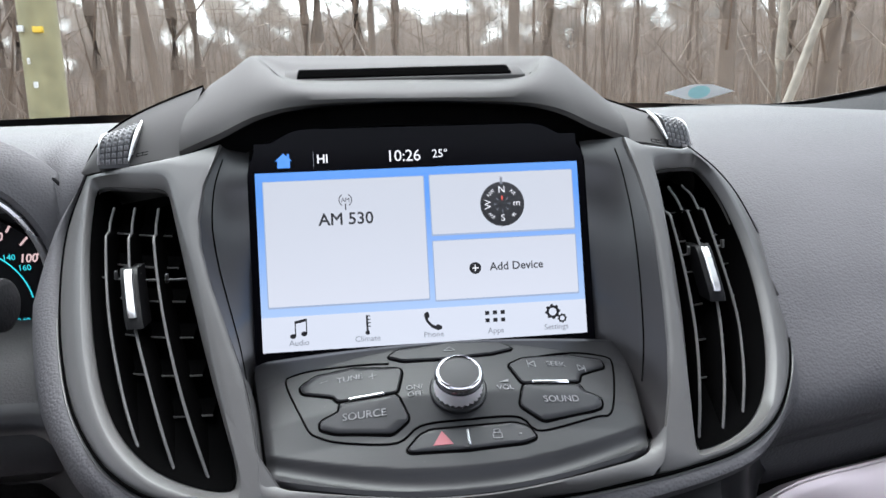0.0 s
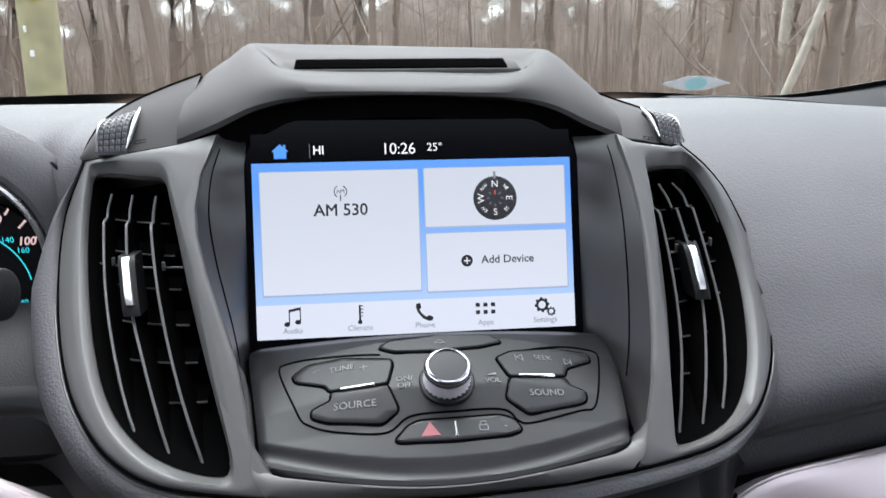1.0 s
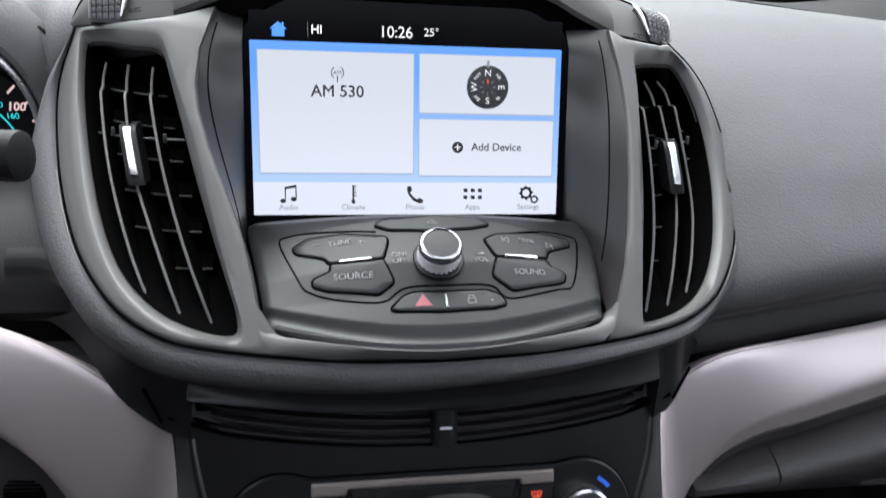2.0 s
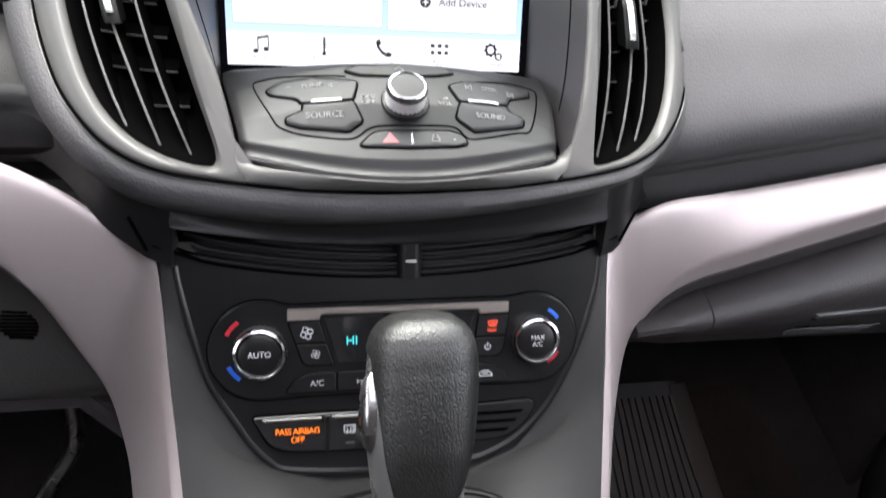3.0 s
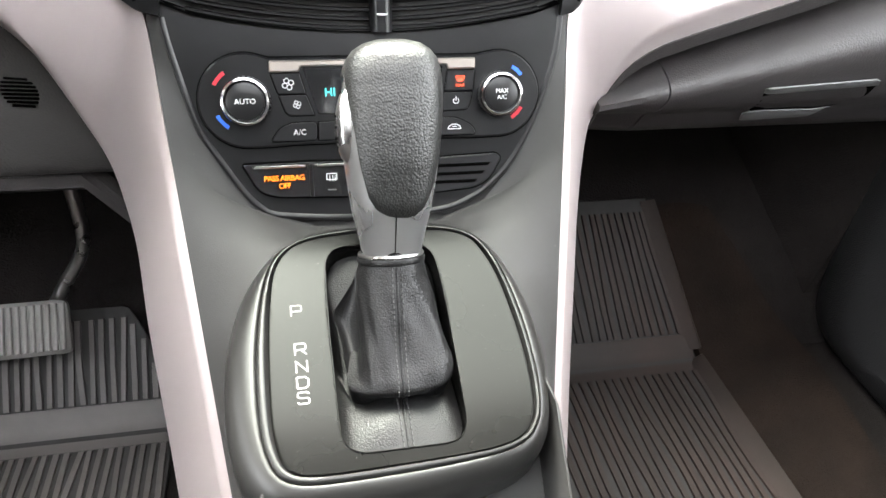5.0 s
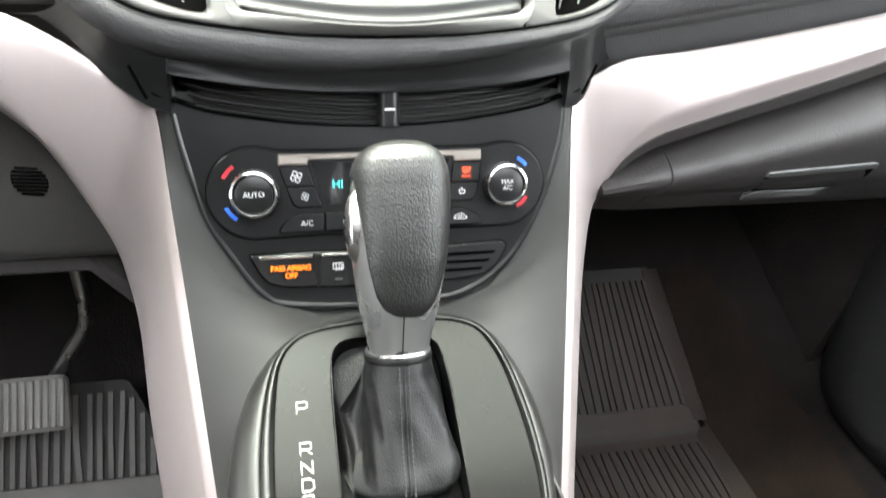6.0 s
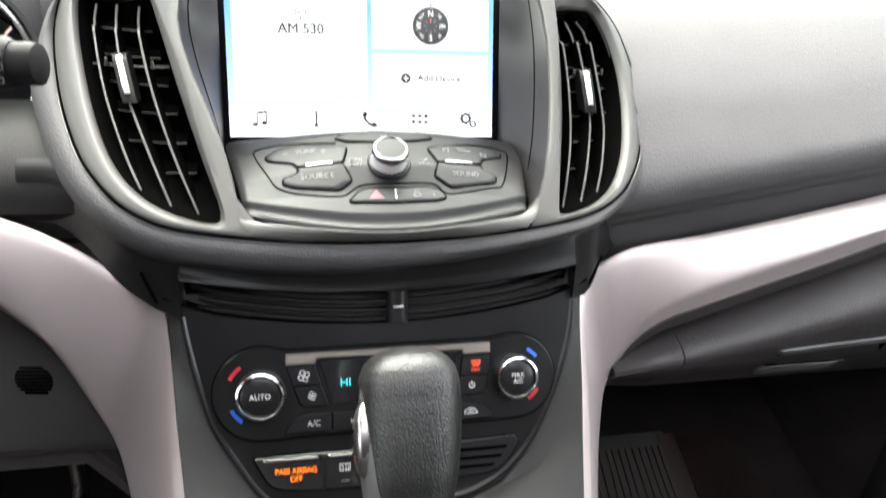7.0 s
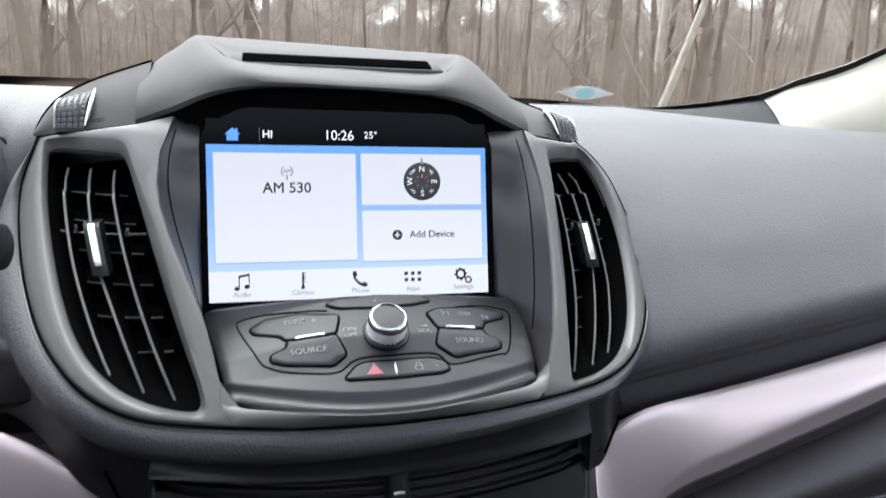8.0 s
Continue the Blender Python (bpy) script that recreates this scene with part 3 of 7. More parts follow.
for (x, y), q in zip(line, low_line):
    top = on_panel(x, y, -0.0010)
    foot = on_bezel(q.x, q.y, 0.0017)
    mid = top.lerp(foot, 0.5) + Vector((0, -0.0012, 0.0002))
    rows.append([top + Vector((0, 0.006, -0.006)), top + Vector((0, 0.0006, -0.0008)), top, top.lerp(foot, 0.10) + Vector((0, -0.0008, 0.0002)), mid, top.lerp(foot, 0.88) + Vector((0, -0.0004, 0)), foot, on_bezel(q.x, q.y, -0.0025), on_bezel(q.x, q.y, -0.014)])
part("frame_foot", loft(rows), M_BEZEL, stack, smooth=50)


# side walls of the screen recess, from the frame's inner edge back to the screen
def recess(edge, side):
    e = curve(edge, 24)
    rows = []
    for i, p in enumerate(e):
        t = i / 23
        a = on_bezel(p.x, p.y, -0.0015)
        v = 1.17 * t - 0.06
        b = on_screen(-0.022 if side < 0 else 1.024, v, 0.001)
        if b.y < a.y + 0.004:
            b.y = a.y + 0.004
        rows.append([a + (b - a) * s + Vector((side * 0.0035 * math.sin(math.pi * s), 0, 0)) for s in (0, 0.06, 0.2, 0.36, 0.42, 0.44, 0.7, 1)])
    return rows


for edge, side in ((MOUTH_L, -1), (MOUTH_R, 1)):
    r = recess(edge, side)
    part("recess_wall", sheet(r, (side * 0.003, 0.002, 0)), M_RECESS, stack)
    part("recess_seam", tube([row[3] + Vector((-side * 0.0002, -0.0002, 0)) for row in r[2:-1]], 0.00035, 5), M_GAP, stack)

# ---- hood over the screen ----
hood = thing("display_hood", (-0.006, 0.42, 1.17), "matt grey plastic hood with a dark slot over the screen", "dashboard hood", "structure")
HC = -0.006
lip = [(-0.1245, 0.389, 1.1720), (-0.1130, 0.388, 1.1765), (-0.1012, 0.387, 1.1812), (-0.0858, 0.386, 1.1884), (-0.0740, 0.385, 1.1921), (-0.0620, 0.384, 1.1944), (-0.040, 0.382, 1.1962), (0, 0.381, 1.1967)]
rim = [(-0.125, 0.446, 1.2040), (-0.117, 0.451, 1.2125), (-0.106, 0.457, 1.2205), (-0.0945, 0.462, 1.2290), (-0.083, 0.438, 1.2215), (-0.071, 0.416, 1.2125), (-0.050, 0.408, 1.2088), (0, 0.407, 1.2080)]


def both(half):
    return [Vector((HC + x, y, z)) for x, y, z in half] + [Vector((HC - x * 0.97, y, z - 0.0015)) for x, y, z in half[-2::-1]]


rim_right = [(0.044, 0.408, 1.2070), (0.064, 0.416, 1.2105), (0.076, 0.438, 1.2185), (0.0855, 0.458, 1.2245), (0.0945, 0.457, 1.2200), (0.1045, 0.455, 1.2110), (0.1130, 0.451, 1.2020), (0.1185, 0.446, 1.1950)]
lo = curve(both(lip), 72)
hi = curve([Vector((HC + x, y, z)) for x, y, z in rim], 37) + curve([Vector((HC + rim[-1][0], rim[-1][1], rim[-1][2]))] + [Vector(p) for p in rim_right], 36)[1:]
rows = []
for a, b in zip(lo, hi):
    k = abs(a.x - HC) / 0.125
    fat = 0.0085 + 0.002 * k
    row = [a + Vector((0, 0.012, 0.004)), a + Vector((0, 0.003, 0.0002)), a]
    for s in (0.04, 0.15, 0.3, 0.45, 0.6, 0.75, 0.88, 0.96):
        row.append(a.lerp(b, s) + Vector((0, -fat, fat * (0.05 + 0.40 * k))) * math.sin(math.pi * s ** 0.8) ** 0.7)
    row += [b, b + Vector((0, 0.003, 0.0002))]
    rows.append(row)
part("shell", loft(rows), M_HOOD, hood)
# tray on top with the slot, then the hood's back
top_l, top_r = HC - 0.0945, 0.0855
rows = []
for i in range(48):
    t = i / 47
    x = top_l + (top_r - top_l) * t
    front = min(hi, key=lambda p: abs(p.x - x) + (0 if p.y > 0 else 9))
    yb, zb = 0.470, 1.2298 - 0.0045 * t
    drop = min(1, min(t, 1 - t) / 0.10)
    row = []
    for s in np.linspace(0, 1, 14):
        y = front.y + (yb - front.y) * s
        z = front.z + (zb - front.z) * s - 0.0020 * drop * math.sin(math.pi * min(1, s * 1.6))
        row.append(Vector((x, y, z)))
    row += [Vector((x, 0.482, 1.226)), Vector((x, 0.492, 1.208)), Vector((x, 0.497, 1.180))]
    rows.append(row)
part("tray", loft(rows), M_HOOD, hood)
for s in (-1, 1):
    rows = []
    for k in range(10):
        p = curve([Vector((HC + x, y, z)) for x, y, z in rim[:4]] if s < 0 else [Vector(q) for q in rim_right[:2:-1]], 10)[k]
        rows.append([p, p + Vector((-s * 0.004, 0.012, -0.001)), p + Vector((-s * 0.006, 0.03, -0.02)), Vector((p.x, 0.497, 1.175))])
    part("flank", loft(rows), M_HOOD, hood)
slot = rounded([(HC - 0.064, 0.4205), (HC + 0.061, 0.4205), (HC + 0.061, 0.4360), (HC - 0.064, 0.4360)], 0.0012)


def on_tray(x, y, h=0.0):
    return Vector((x, y, 1.2105 + 0.34 * (y - 0.418) + h))


part("slot_frame", plate(rounded([(HC - 0.072, 0.4190), (HC + 0.069, 0.4190), (HC + 0.069, 0.4385), (HC - 0.072, 0.4385)], 0.002), on_tray, -0.004, 0.0006, 0.0006), M_HOOD, hood)
part("slot", plate(slot, on_tray, -0.006, 0.0016, 0.0002), M_GAP, hood, "dark speaker slot")
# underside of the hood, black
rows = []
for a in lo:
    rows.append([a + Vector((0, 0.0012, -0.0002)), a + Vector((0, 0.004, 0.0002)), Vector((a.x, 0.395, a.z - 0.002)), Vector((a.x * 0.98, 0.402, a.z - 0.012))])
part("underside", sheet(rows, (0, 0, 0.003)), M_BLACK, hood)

# shoulders beside the hood that carry the vent thumbwheels
SHOULDERS = (
    (-1, [(-0.1275, 0.3890, 1.1720), (-0.150, 0.394, 1.1690), (-0.172, 0.404, 1.1655), (-0.191, 0.4155, 1.1625)], [(-0.1257, 0.436, 1.2100), (-0.1476, 0.434, 1.2020), (-0.1667, 0.432, 1.1936), (-0.1804, 0.430, 1.1847), (-0.1897, 0.428, 1.1735), (-0.1944, 0.425, 1.1625)],
     [(-0.1765, 0.4050, 1.1683), (-0.1600, 0.4020, 1.1687), (-0.1590, 0.424, 1.1900), (-0.1765, 0.424, 1.1845)], [(-0.1590, 0.401, 1.1690), (-0.1570, 0.413, 1.1830), (-0.1570, 0.4245, 1.1900)]),
    (1, [(0.1130, 0.3880, 1.1715), (0.130, 0.392, 1.1690), (0.146, 0.399, 1.1655), (0.157, 0.406, 1.1625)], [(0.1190, 0.443, 1.1955), (0.1330, 0.441, 1.1905), (0.1460, 0.440, 1.1862), (0.1590, 0.438, 1.1800), (0.1674, 0.434, 1.1735), (0.1710, 0.428, 1.1650)],
     [(0.1415, 0.4000, 1.1695), (0.1560, 0.4030, 1.1658), (0.1550, 0.423, 1.1822), (0.1405, 0.423, 1.1862)], [(0.1400, 0.400, 1.1700), (0.1385, 0.412, 1.1805), (0.1370, 0.4225, 1.1860)]),
)
for s, foot, crest, quad, edge in SHOULDERS:
    foot, crest = curve(foot, 16), curve(crest, 16)
    rows = []
    for a, b in zip(foot, crest):
        row = [a + Vector((0, 0.012, -0.004)), a + Vector((0, 0.001, -0.0002))]
        for t in (0.02, 0.2, 0.4, 0.6, 0.8, 1.0):
            row.append(a.lerp(b, t) + Vector((0, -0.0035, 0.002)) * math.sin(math.pi * t))
        row.append(b + Vector((0, 0.03, -0.01)))
        rows.append(row)
    part("shoulder", loft(rows), M_HOOD, hood)
    part("shoulder_gap", tube([p + Vector((0, 0.0004, 0.0004)) for p in crest], 0.0008, 6), M_GAP, hood)
    q = [Vector(p) + Vector((0, -0.0045, 0)) for p in quad]
    edge = [Vector(p) + Vector((0, -0.0050, 0)) for p in edge]
    wheel = thing("vent_thumbwheel", tuple((q[0] + q[1]) / 2), "grey knurled vent thumbwheel with a chrome edge", "thumbwheel", group="vent thumbwheels")
    out = Vector((0, -0.62, 0.78))

    def on_wheel(u, v, h=0.0, q=q, out=out):
        return q[0].lerp(q[1], u).lerp(q[3].lerp(q[2], u), v) + out * (0.0055 * math.sin(math.pi * v) + h)

    part("drum", sheet([[on_wheel(u, v, 0.0) for v in np.linspace(-0.05, 1.05, 14)] for u in np.linspace(0, 1, 6)], (0, 0.006, -0.003)), M_CLIMATE, wheel)
    bm = bmesh.new()
    for i in range(5):
        for j in range(9):
            u0, u1, v0, v1 = (i + 0.12) / 5, (i + 0.88) / 5, (j + 0.1) / 9, (j + 0.9) / 9
            base = [on_wheel(u0, v0, 0), on_wheel(u1, v0, 0), on_wheel(u1, v1, 0), on_wheel(u0, v1, 0)]
            top = [on_wheel(u0 + 0.05, v0 + 0.03, 0.0011), on_wheel(u1 - 0.05, v0 + 0.03, 0.0011), on_wheel(u1 - 0.05, v1 - 0.03, 0.0011), on_wheel(u0 + 0.05, v1 - 0.03, 0.0011)]
            strip(bm, [base, top], closed=True, cap=True)
    tagged(part("knurling", bm, M_LATCH, wheel, smooth=0), kind="stuff")
    part("chrome_edge", tube([p + out * 0.0018 for p in curve([Vector(p) for p in edge], 14)], 1, 8, taper=[0.0005 + 0.0009 * math.sin(math.pi * k / 13) for k in range(14)]), M_SATIN, wheel, "chrome edge strip")
    far = [on_wheel(0.0 if s < 0 else 1.0, v, 0.0008) for v in np.linspace(0, 1, 10)]
    part("rim_line", tube(far, 0.0006, 6), M_SATIN, wheel)
    sym = axes((-0.1508, 0.3925, 1.1742) if s < 0 else (0.1320, 0.3905, 1.1708), (1, 0, 0.18 * s * -1), (0, 0.7, 0.7))

    def on_sym(a, b, h, sym=sym):
        return sym @ Vector((a, b, h))

    bars("symbol", [(-0.003, 0.001, 0.003, 0.001, 0.0004), (-0.003, -0.001, 0.003, -0.001, 0.0004), (-0.003, -0.001, -0.003, 0.001, 0.0004), (0.0, -0.001, 0.0, 0.001, 0.0004)], on_sym, 0.0, M_GAP, wheel)

# ---- silver trim: arms along the dashboard that sweep down as the console's legs ----
ARM_TOP = [(0.62, 0.300, 1.098), (0.45, 0.292, 1.068), (0.333, 0.287, 1.0445), (0.260, 0.285, 1.0305), (0.200, 0.2845, 1.0200), (0.174, 0.284, 1.0165), (0.156, 0.284, 1.0118), (0.140, 0.284, 1.0020), (0.128, 0.283, 0.990),
           (0.1195, 0.24, 0.932), (0.112, 0.20, 0.876), (0.1035, 0.15, 0.803), (0.095, 0.10, 0.730), (0.087, 0.05, 0.660), (0.078, 0.0, 0.590)]
ARM_LOW = [(0.62, 0.303, 1.080), (0.45, 0.295, 1.045), (0.336, 0.291, 1.0110), (0.270, 0.290, 0.9915), (0.225, 0.290, 0.9775), (0.200, 0.291, 0.9680), (0.182, 0.293, 0.9520), (0.170, 0.296, 0.925), (0.1645, 0.298, 0.895),
           (0.162, 0.285, 0.840), (0.158, 0.250, 0.770), (0.150, 0.20, 0.690), (0.143, 0.15, 0.620), (0.135, 0.09, 0.56), (0.128, 0.03, 0.50)]


LEFT_TOP = [(0.226, 0.292, 1.0480), (0.196, 0.290, 1.0360), (0.180, 0.289, 1.0275), (0.166, 0.288, 1.0185), (0.152, 0.287, 1.0065), (0.140, 0.285, 0.9965), (0.128, 0.283, 0.988)] + ARM_TOP[9:]
LEFT_LOW = [(0.226, 0.291, 0.9960), (0.205, 0.291, 0.9740), (0.193, 0.291, 0.9560), (0.179, 0.292, 0.9210), (0.170, 0.296, 0.890), (0.1665, 0.297, 0.860), (0.1625, 0.287, 0.820)] + ARM_LOW[10:]


def nearer(points, count, step, rise):
    """The first points of a line moved towards the seats (fading out along the line)."""
    out = []
    for k, (x, y, z) in enumerate(points):
        f = 1.0 if k < count - 2 else max(0, (count - k) / 3)
        out.append((-0.05 + (x + 0.05) * (1 - f * step / 0.40), y - f * step, z + f * rise))
    return out


ARM_TOP, ARM_LOW = nearer(ARM_TOP, 7, -0.010, -0.0048), nearer(ARM_LOW, 7, 0.013, 0.0065)
LEFT_LOW = nearer(LEFT_LOW, 4, 0.009, 0.0045)


def trim_rows(s, n=90):
    a = curve(ARM_TOP if s > 0 else LEFT_TOP, n)
    b = curve(ARM_LOW if s > 0 else LEFT_LOW, n)
    rows = []
    for p, q in zip(a, b):
        k = len(rows) / n
        leg = min(1, max(0, (k - (0.48 if s > 0 else 0.25)) / 0.15))
        out = Vector((0, -0.006, 0.002))
        row = [p + Vector((-0.0005, 0.014, -0.010 * (1 - leg))), p + Vector((0, 0.003, -0.0012 * (1 - leg)))]
        for t in (0.0, 0.03, 0.07, 0.11, 0.125, 0.15, 0.25, 0.4, 0.55, 0.7, 0.85, 0.94):
            bulge = math.sin(math.pi * t) ** 0.6
            ridge = min(1, t / 0.11) if t < 0.11 else (1 - t) / 0.89
            row.append(p.lerp(q, t) + out * bulge * (1 - leg) + Vector((0.0005, -0.007, 0.0036)) * ridge * leg)
        under = (1 - leg) * (1.45 if s > 0 else 0.5)
        row += [q + Vector((0, 0.002, -0.002 * under)), q + Vector((0.0005, 0.005, -0.009 * under)), q + Vector((0.001, 0.012 - 0.001 * under, -0.002 - 0.016 * under)), q + Vector((0.001, 0.03, -0.001 - 0.022 * under))]
        rows.append([Vector((s * v.x, v.y, v.z)) for v in row])
    return rows


trim_r = solo("silver_trim", sheet(trim_rows(1), (0.001, 0.003, 0)), M_SILVER, "satin silver trim arm sweeping down beside the console", "dashboard trim", "structure")
# dark strip over the passenger arm's lower edge, its shade put into the colour
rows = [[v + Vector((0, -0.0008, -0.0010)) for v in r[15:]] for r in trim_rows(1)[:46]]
part("lower_edge_shade", sheet(rows, (0, 0.002, 0.001)), M_GLOVE, trim_r, "dark strip on the lower edge, shade put into its colour")
solo("silver_trim", sheet(trim_rows(-1), (-0.001, 0.003, 0)), M_SILVER, "satin silver trim arm ending beside the steering column", "dashboard trim", "structure")

# ---- console body between the legs ----
console = thing("center_console", (0, 0.15, 0.6), "charcoal plastic centre console with gear plate", "console", "structure")
LEG = [(0.28, 0.126, 0.986), (0.24, 0.119, 0.931), (0.20, 0.112, 0.876), (0.15, 0.1035, 0.803), (0.10, 0.095, 0.732), (0.05, 0.087, 0.662), (0.0, 0.078, 0.59), (-0.2, 0.07, 0.58)]
SHIELD_Z = [0.8752, 0.8767, 0.8800, 0.8830, 0.8920, 0.9075, 0.9300, 0.9488, 0.9690, 0.9890]
SHIELD_X = [0.010, 0.040, 0.060, 0.0680, 0.0780, 0.0905, 0.1035, 0.1100, 0.1150, 0.1182]
rows = []
for i in range(60):
    y = 0.285 - 0.36 * i / 59
    lx = float(np.interp(-y, [-q[0] for q in LEG], [q[1] for q in LEG]))
    lz = float(np.interp(-y, [-q[0] for q in LEG], [q[2] for q in LEG]))
    zc = 0.867 + 0.3 * (y - 0.153) - 0.003
    if y > 0.200:
        zc = 0.8781 - 0.006 * (y - 0.200) / 0.025
    face = 0.943 + (y - 0.254) / 0.4
    shoulder = float(np.interp(y, [0.09, 0.20, 0.2265], [0.82, 0.42, 0.30]))
    sunk = 0.0
    if y > 0.2265:
        zc, sunk = max(zc - 0.0001, face), 0.010
        shoulder = min(0.985, max(0.30, float(np.interp(face, SHIELD_Z, SHIELD_X)) / lx))
    half = []
    for t in [*np.linspace(0, shoulder * 0.97, 8), *np.linspace(shoulder, 1, 16)]:
        if t < shoulder:
            z = zc - (sunk or (0.045 if y < 0.203 else 0.0))
        else:
            f = (t - shoulder) / (1 - shoulder)
            z = zc - 0.0012 * min(1, sunk * 100) + (lz - zc) * (f ** 1.35 if lz > zc else f * f * (3 - 2 * f) * 0.35 + f ** 2.2 * 0.65)
        half.append((lx * t, z))
    rows.append([Vector((-x, y, z)) for x, z in half[::-1]] + [Vector((x, y, z)) for x, z in half[1:]])
part("body", sheet(rows, (0, 0.006, -0.02)), M_CONSOLE, console)

# rounded dish and ring round the gear plate
PLATE_OUT = resample(curve([(0.0040, 0.2018), (-0.0167, 0.2015), (-0.0435, 0.1985), (-0.0567, 0.1925), (-0.0648, 0.1794), (-0.0678, 0.1583), (-0.0690, 0.1280), (-0.0684, 0.0964), (-0.0665, 0.0816), (-0.0628, 0.0712), (-0.0560, 0.0668), (-0.0420, 0.0656), (-0.0159, 0.0660),
                             (0.0216, 0.0672), (0.0440, 0.0692), (0.0555, 0.0735), (0.0625, 0.0827), (0.0650, 0.0950), (0.0662, 0.1120), (0.0656, 0.1360), (0.0618, 0.1682), (0.0540, 0.1895), (0.0424, 0.1978), (0.0241, 0.2010), (0.0040, 0.2018)], 200)[:-1], 160)
DISH_OUT = resample(curve([(0.0040, 0.2120), (-0.0146, 0.2118), (-0.0365, 0.2078), (-0.0546, 0.2008), (-0.0699, 0.1905), (-0.0825, 0.1720), (-0.0894, 0.1497), (-0.0924, 0.1309), (-0.0927, 0.1148), (-0.0915, 0.0958), (-0.0878, 0.0780), (-0.0800, 0.0610), (-0.0660, 0.0520), (-0.0420, 0.0500),
                            (0.0000, 0.0510), (0.0390, 0.0560), (0.0530, 0.0600), (0.0640, 0.0670), (0.0720, 0.0790), (0.0768, 0.0960), (0.0795, 0.1180), (0.0795, 0.1421), (0.0757, 0.1648), (0.0685, 0.1839), (0.0595, 0.1970), (0.0464, 0.2050), (0.0257, 0.2105), (0.0040, 0.2120)], 200)[:-1], 160)


def polar(loop, n, c=(0.0, 0.125)):
    """The outline, crossed by n rays from its middle."""
    pts = []
    for k in range(n):
        a = 2 * math.pi * k / n
        d = Vector((math.cos(a), math.sin(a)))
        best = None
        for p, q in zip(loop, loop[1:] + loop[:1]):
            e = q - p
            den = d.x * e.y - d.y * e.x
            if abs(den) < 1e-12:
                continue
            w = p - Vector(c)
            r, u = (w.x * e.y - w.y * e.x) / den, (w.x * d.y - w.y * d.x) / den
            if r > 0 and -1e-9 <= u <= 1 + 1e-9:
                best = r
        pts.append(best)
    for _ in range(3):
        pts = [0.2 * pts[k - 1] + 0.6 * pts[k] + 0.2 * pts[(k + 1) % n] for k in range(n)]
    return [Vector((c[0] + r * math.cos(2 * math.pi * k / n), c[1] + r * math.sin(2 * math.pi * k / n))) for k, r in enumerate(pts)]


rows = [[on_plate(*p.lerp(q, t), h) for p, q in zip(polar(DISH_OUT, 160), polar(PLATE_OUT, 160))] for t, h in [(0, -0.030), (0.01, -0.014), (0.05, -0.0100), (0.14, -0.0062), (0.28, -0.0028), (0.45, -0.0004), (0.60, 0.0010), (0.68, 0.0013), (0.72, 0.0008), (0.745, -0.0006), (0.77, 0.0012), (0.82, 0.0022), (0.91, 0.0022), (0.945, 0.0012), (0.96, -0.0004), (1.0, -0.0012)]]
part("dish", loft(rows, closed=True), M_DISH, console, "black rounded surround of the gear plate", smooth=60)
BOOT_OUT = rounded([(-0.0355, 0.1925), (0.0260, 0.1915), (0.0285, 0.1600), (0.0268, 0.0735), (-0.0352, 0.0735), (-0.0368, 0.1500)], [0.014, 0.014, 0.02, 0.013, 0.013, 0.03], 7)
gear_plate = part("gear_plate", ring(PLATE_OUT, BOOT_OUT, on_plate, [(0, -0.004), (0, 0.0), (0.03, 0.0008), (0.05, 0.0008), (0.25, 0.0008), (0.5, 0.0008), (0.75, 0.0008), (0.95, 0.0008), (0.97, 0.0008), (1.0, 0.0004), (1.0, -0.030)], 140), M_PLATE, console, "gloss black gear plate with white letters")
part("boot_rim", ring([p for p in shrink(resample(BOOT_OUT, 80), -0.0008)], BOOT_OUT, on_plate, [(0, 0.0006), (0.3, 0.0016), (0.7, 0.0016), (1.0, 0.0008), (1.0, -0.001)], 80), M_PLATE, console)
part("boot_well", plate(resample(BOOT_OUT, 80), on_plate, -0.036, -0.0310, 0.0002), M_GAP, console)
GLYPHS = {
    "P": [((0, 0), (0, 1), (0.86, 1), (1, 0.88), (1, 0.52), (0.86, 0.40), (0.12, 0.40))],
    "R": [((0, 0), (0, 1), (0.86, 1), (1, 0.88), (1, 0.54), (0.86, 0.42), (0.12, 0.42)), ((0.52, 0.42), (1, 0))],
    "N": [((0, 0), (0, 1), (1, 0), (1, 1))],
    "D": [((0, 0), (0, 1), (0.70, 1), (1, 0.78), (1, 0.22), (0.70, 0), (0, 0))],
    "S": [((1, 0.86), (0.84, 1), (0.14, 1), (0, 0.88), (0, 0.64), (0.14, 0.53), (0.86, 0.48), (1, 0.36), (1, 0.12), (0.86, 0), (0.14, 0), (0, 0.14))],
}
for letter, x, y in (("P", -0.0536, 0.1530), ("R", -0.0526, 0.1303), ("N", -0.0523, 0.1205), ("D", -0.0522, 0.1118), ("S", -0.0523, 0.1037)):
    strokes = []
    for line in GLYPHS[letter]:
        for (x0, y0), (x1, y1) in zip(line, line[1:]):
            a, b = Vector(((x0 - 0.5) * 0.0056, (y0 - 0.5) * 0.0062)), Vector(((x1 - 0.5) * 0.0056, (y1 - 0.5) * 0.0062))
            e = (b - a).normalized() * 0.00028
            strokes.append((a.x - e.x, a.y - e.y, b.x + e.x, b.y + e.y, 0.00062))
    gm = axes(on_plate(x, y, 0.0010), (1, 0.02, 0), (0, 1, 0.3))
    bars("gear_letter", strokes, lambda a, b, h, gm=gm: gm @ Vector((a, b, h)), 0.0, M_LETTER, gear_plate)

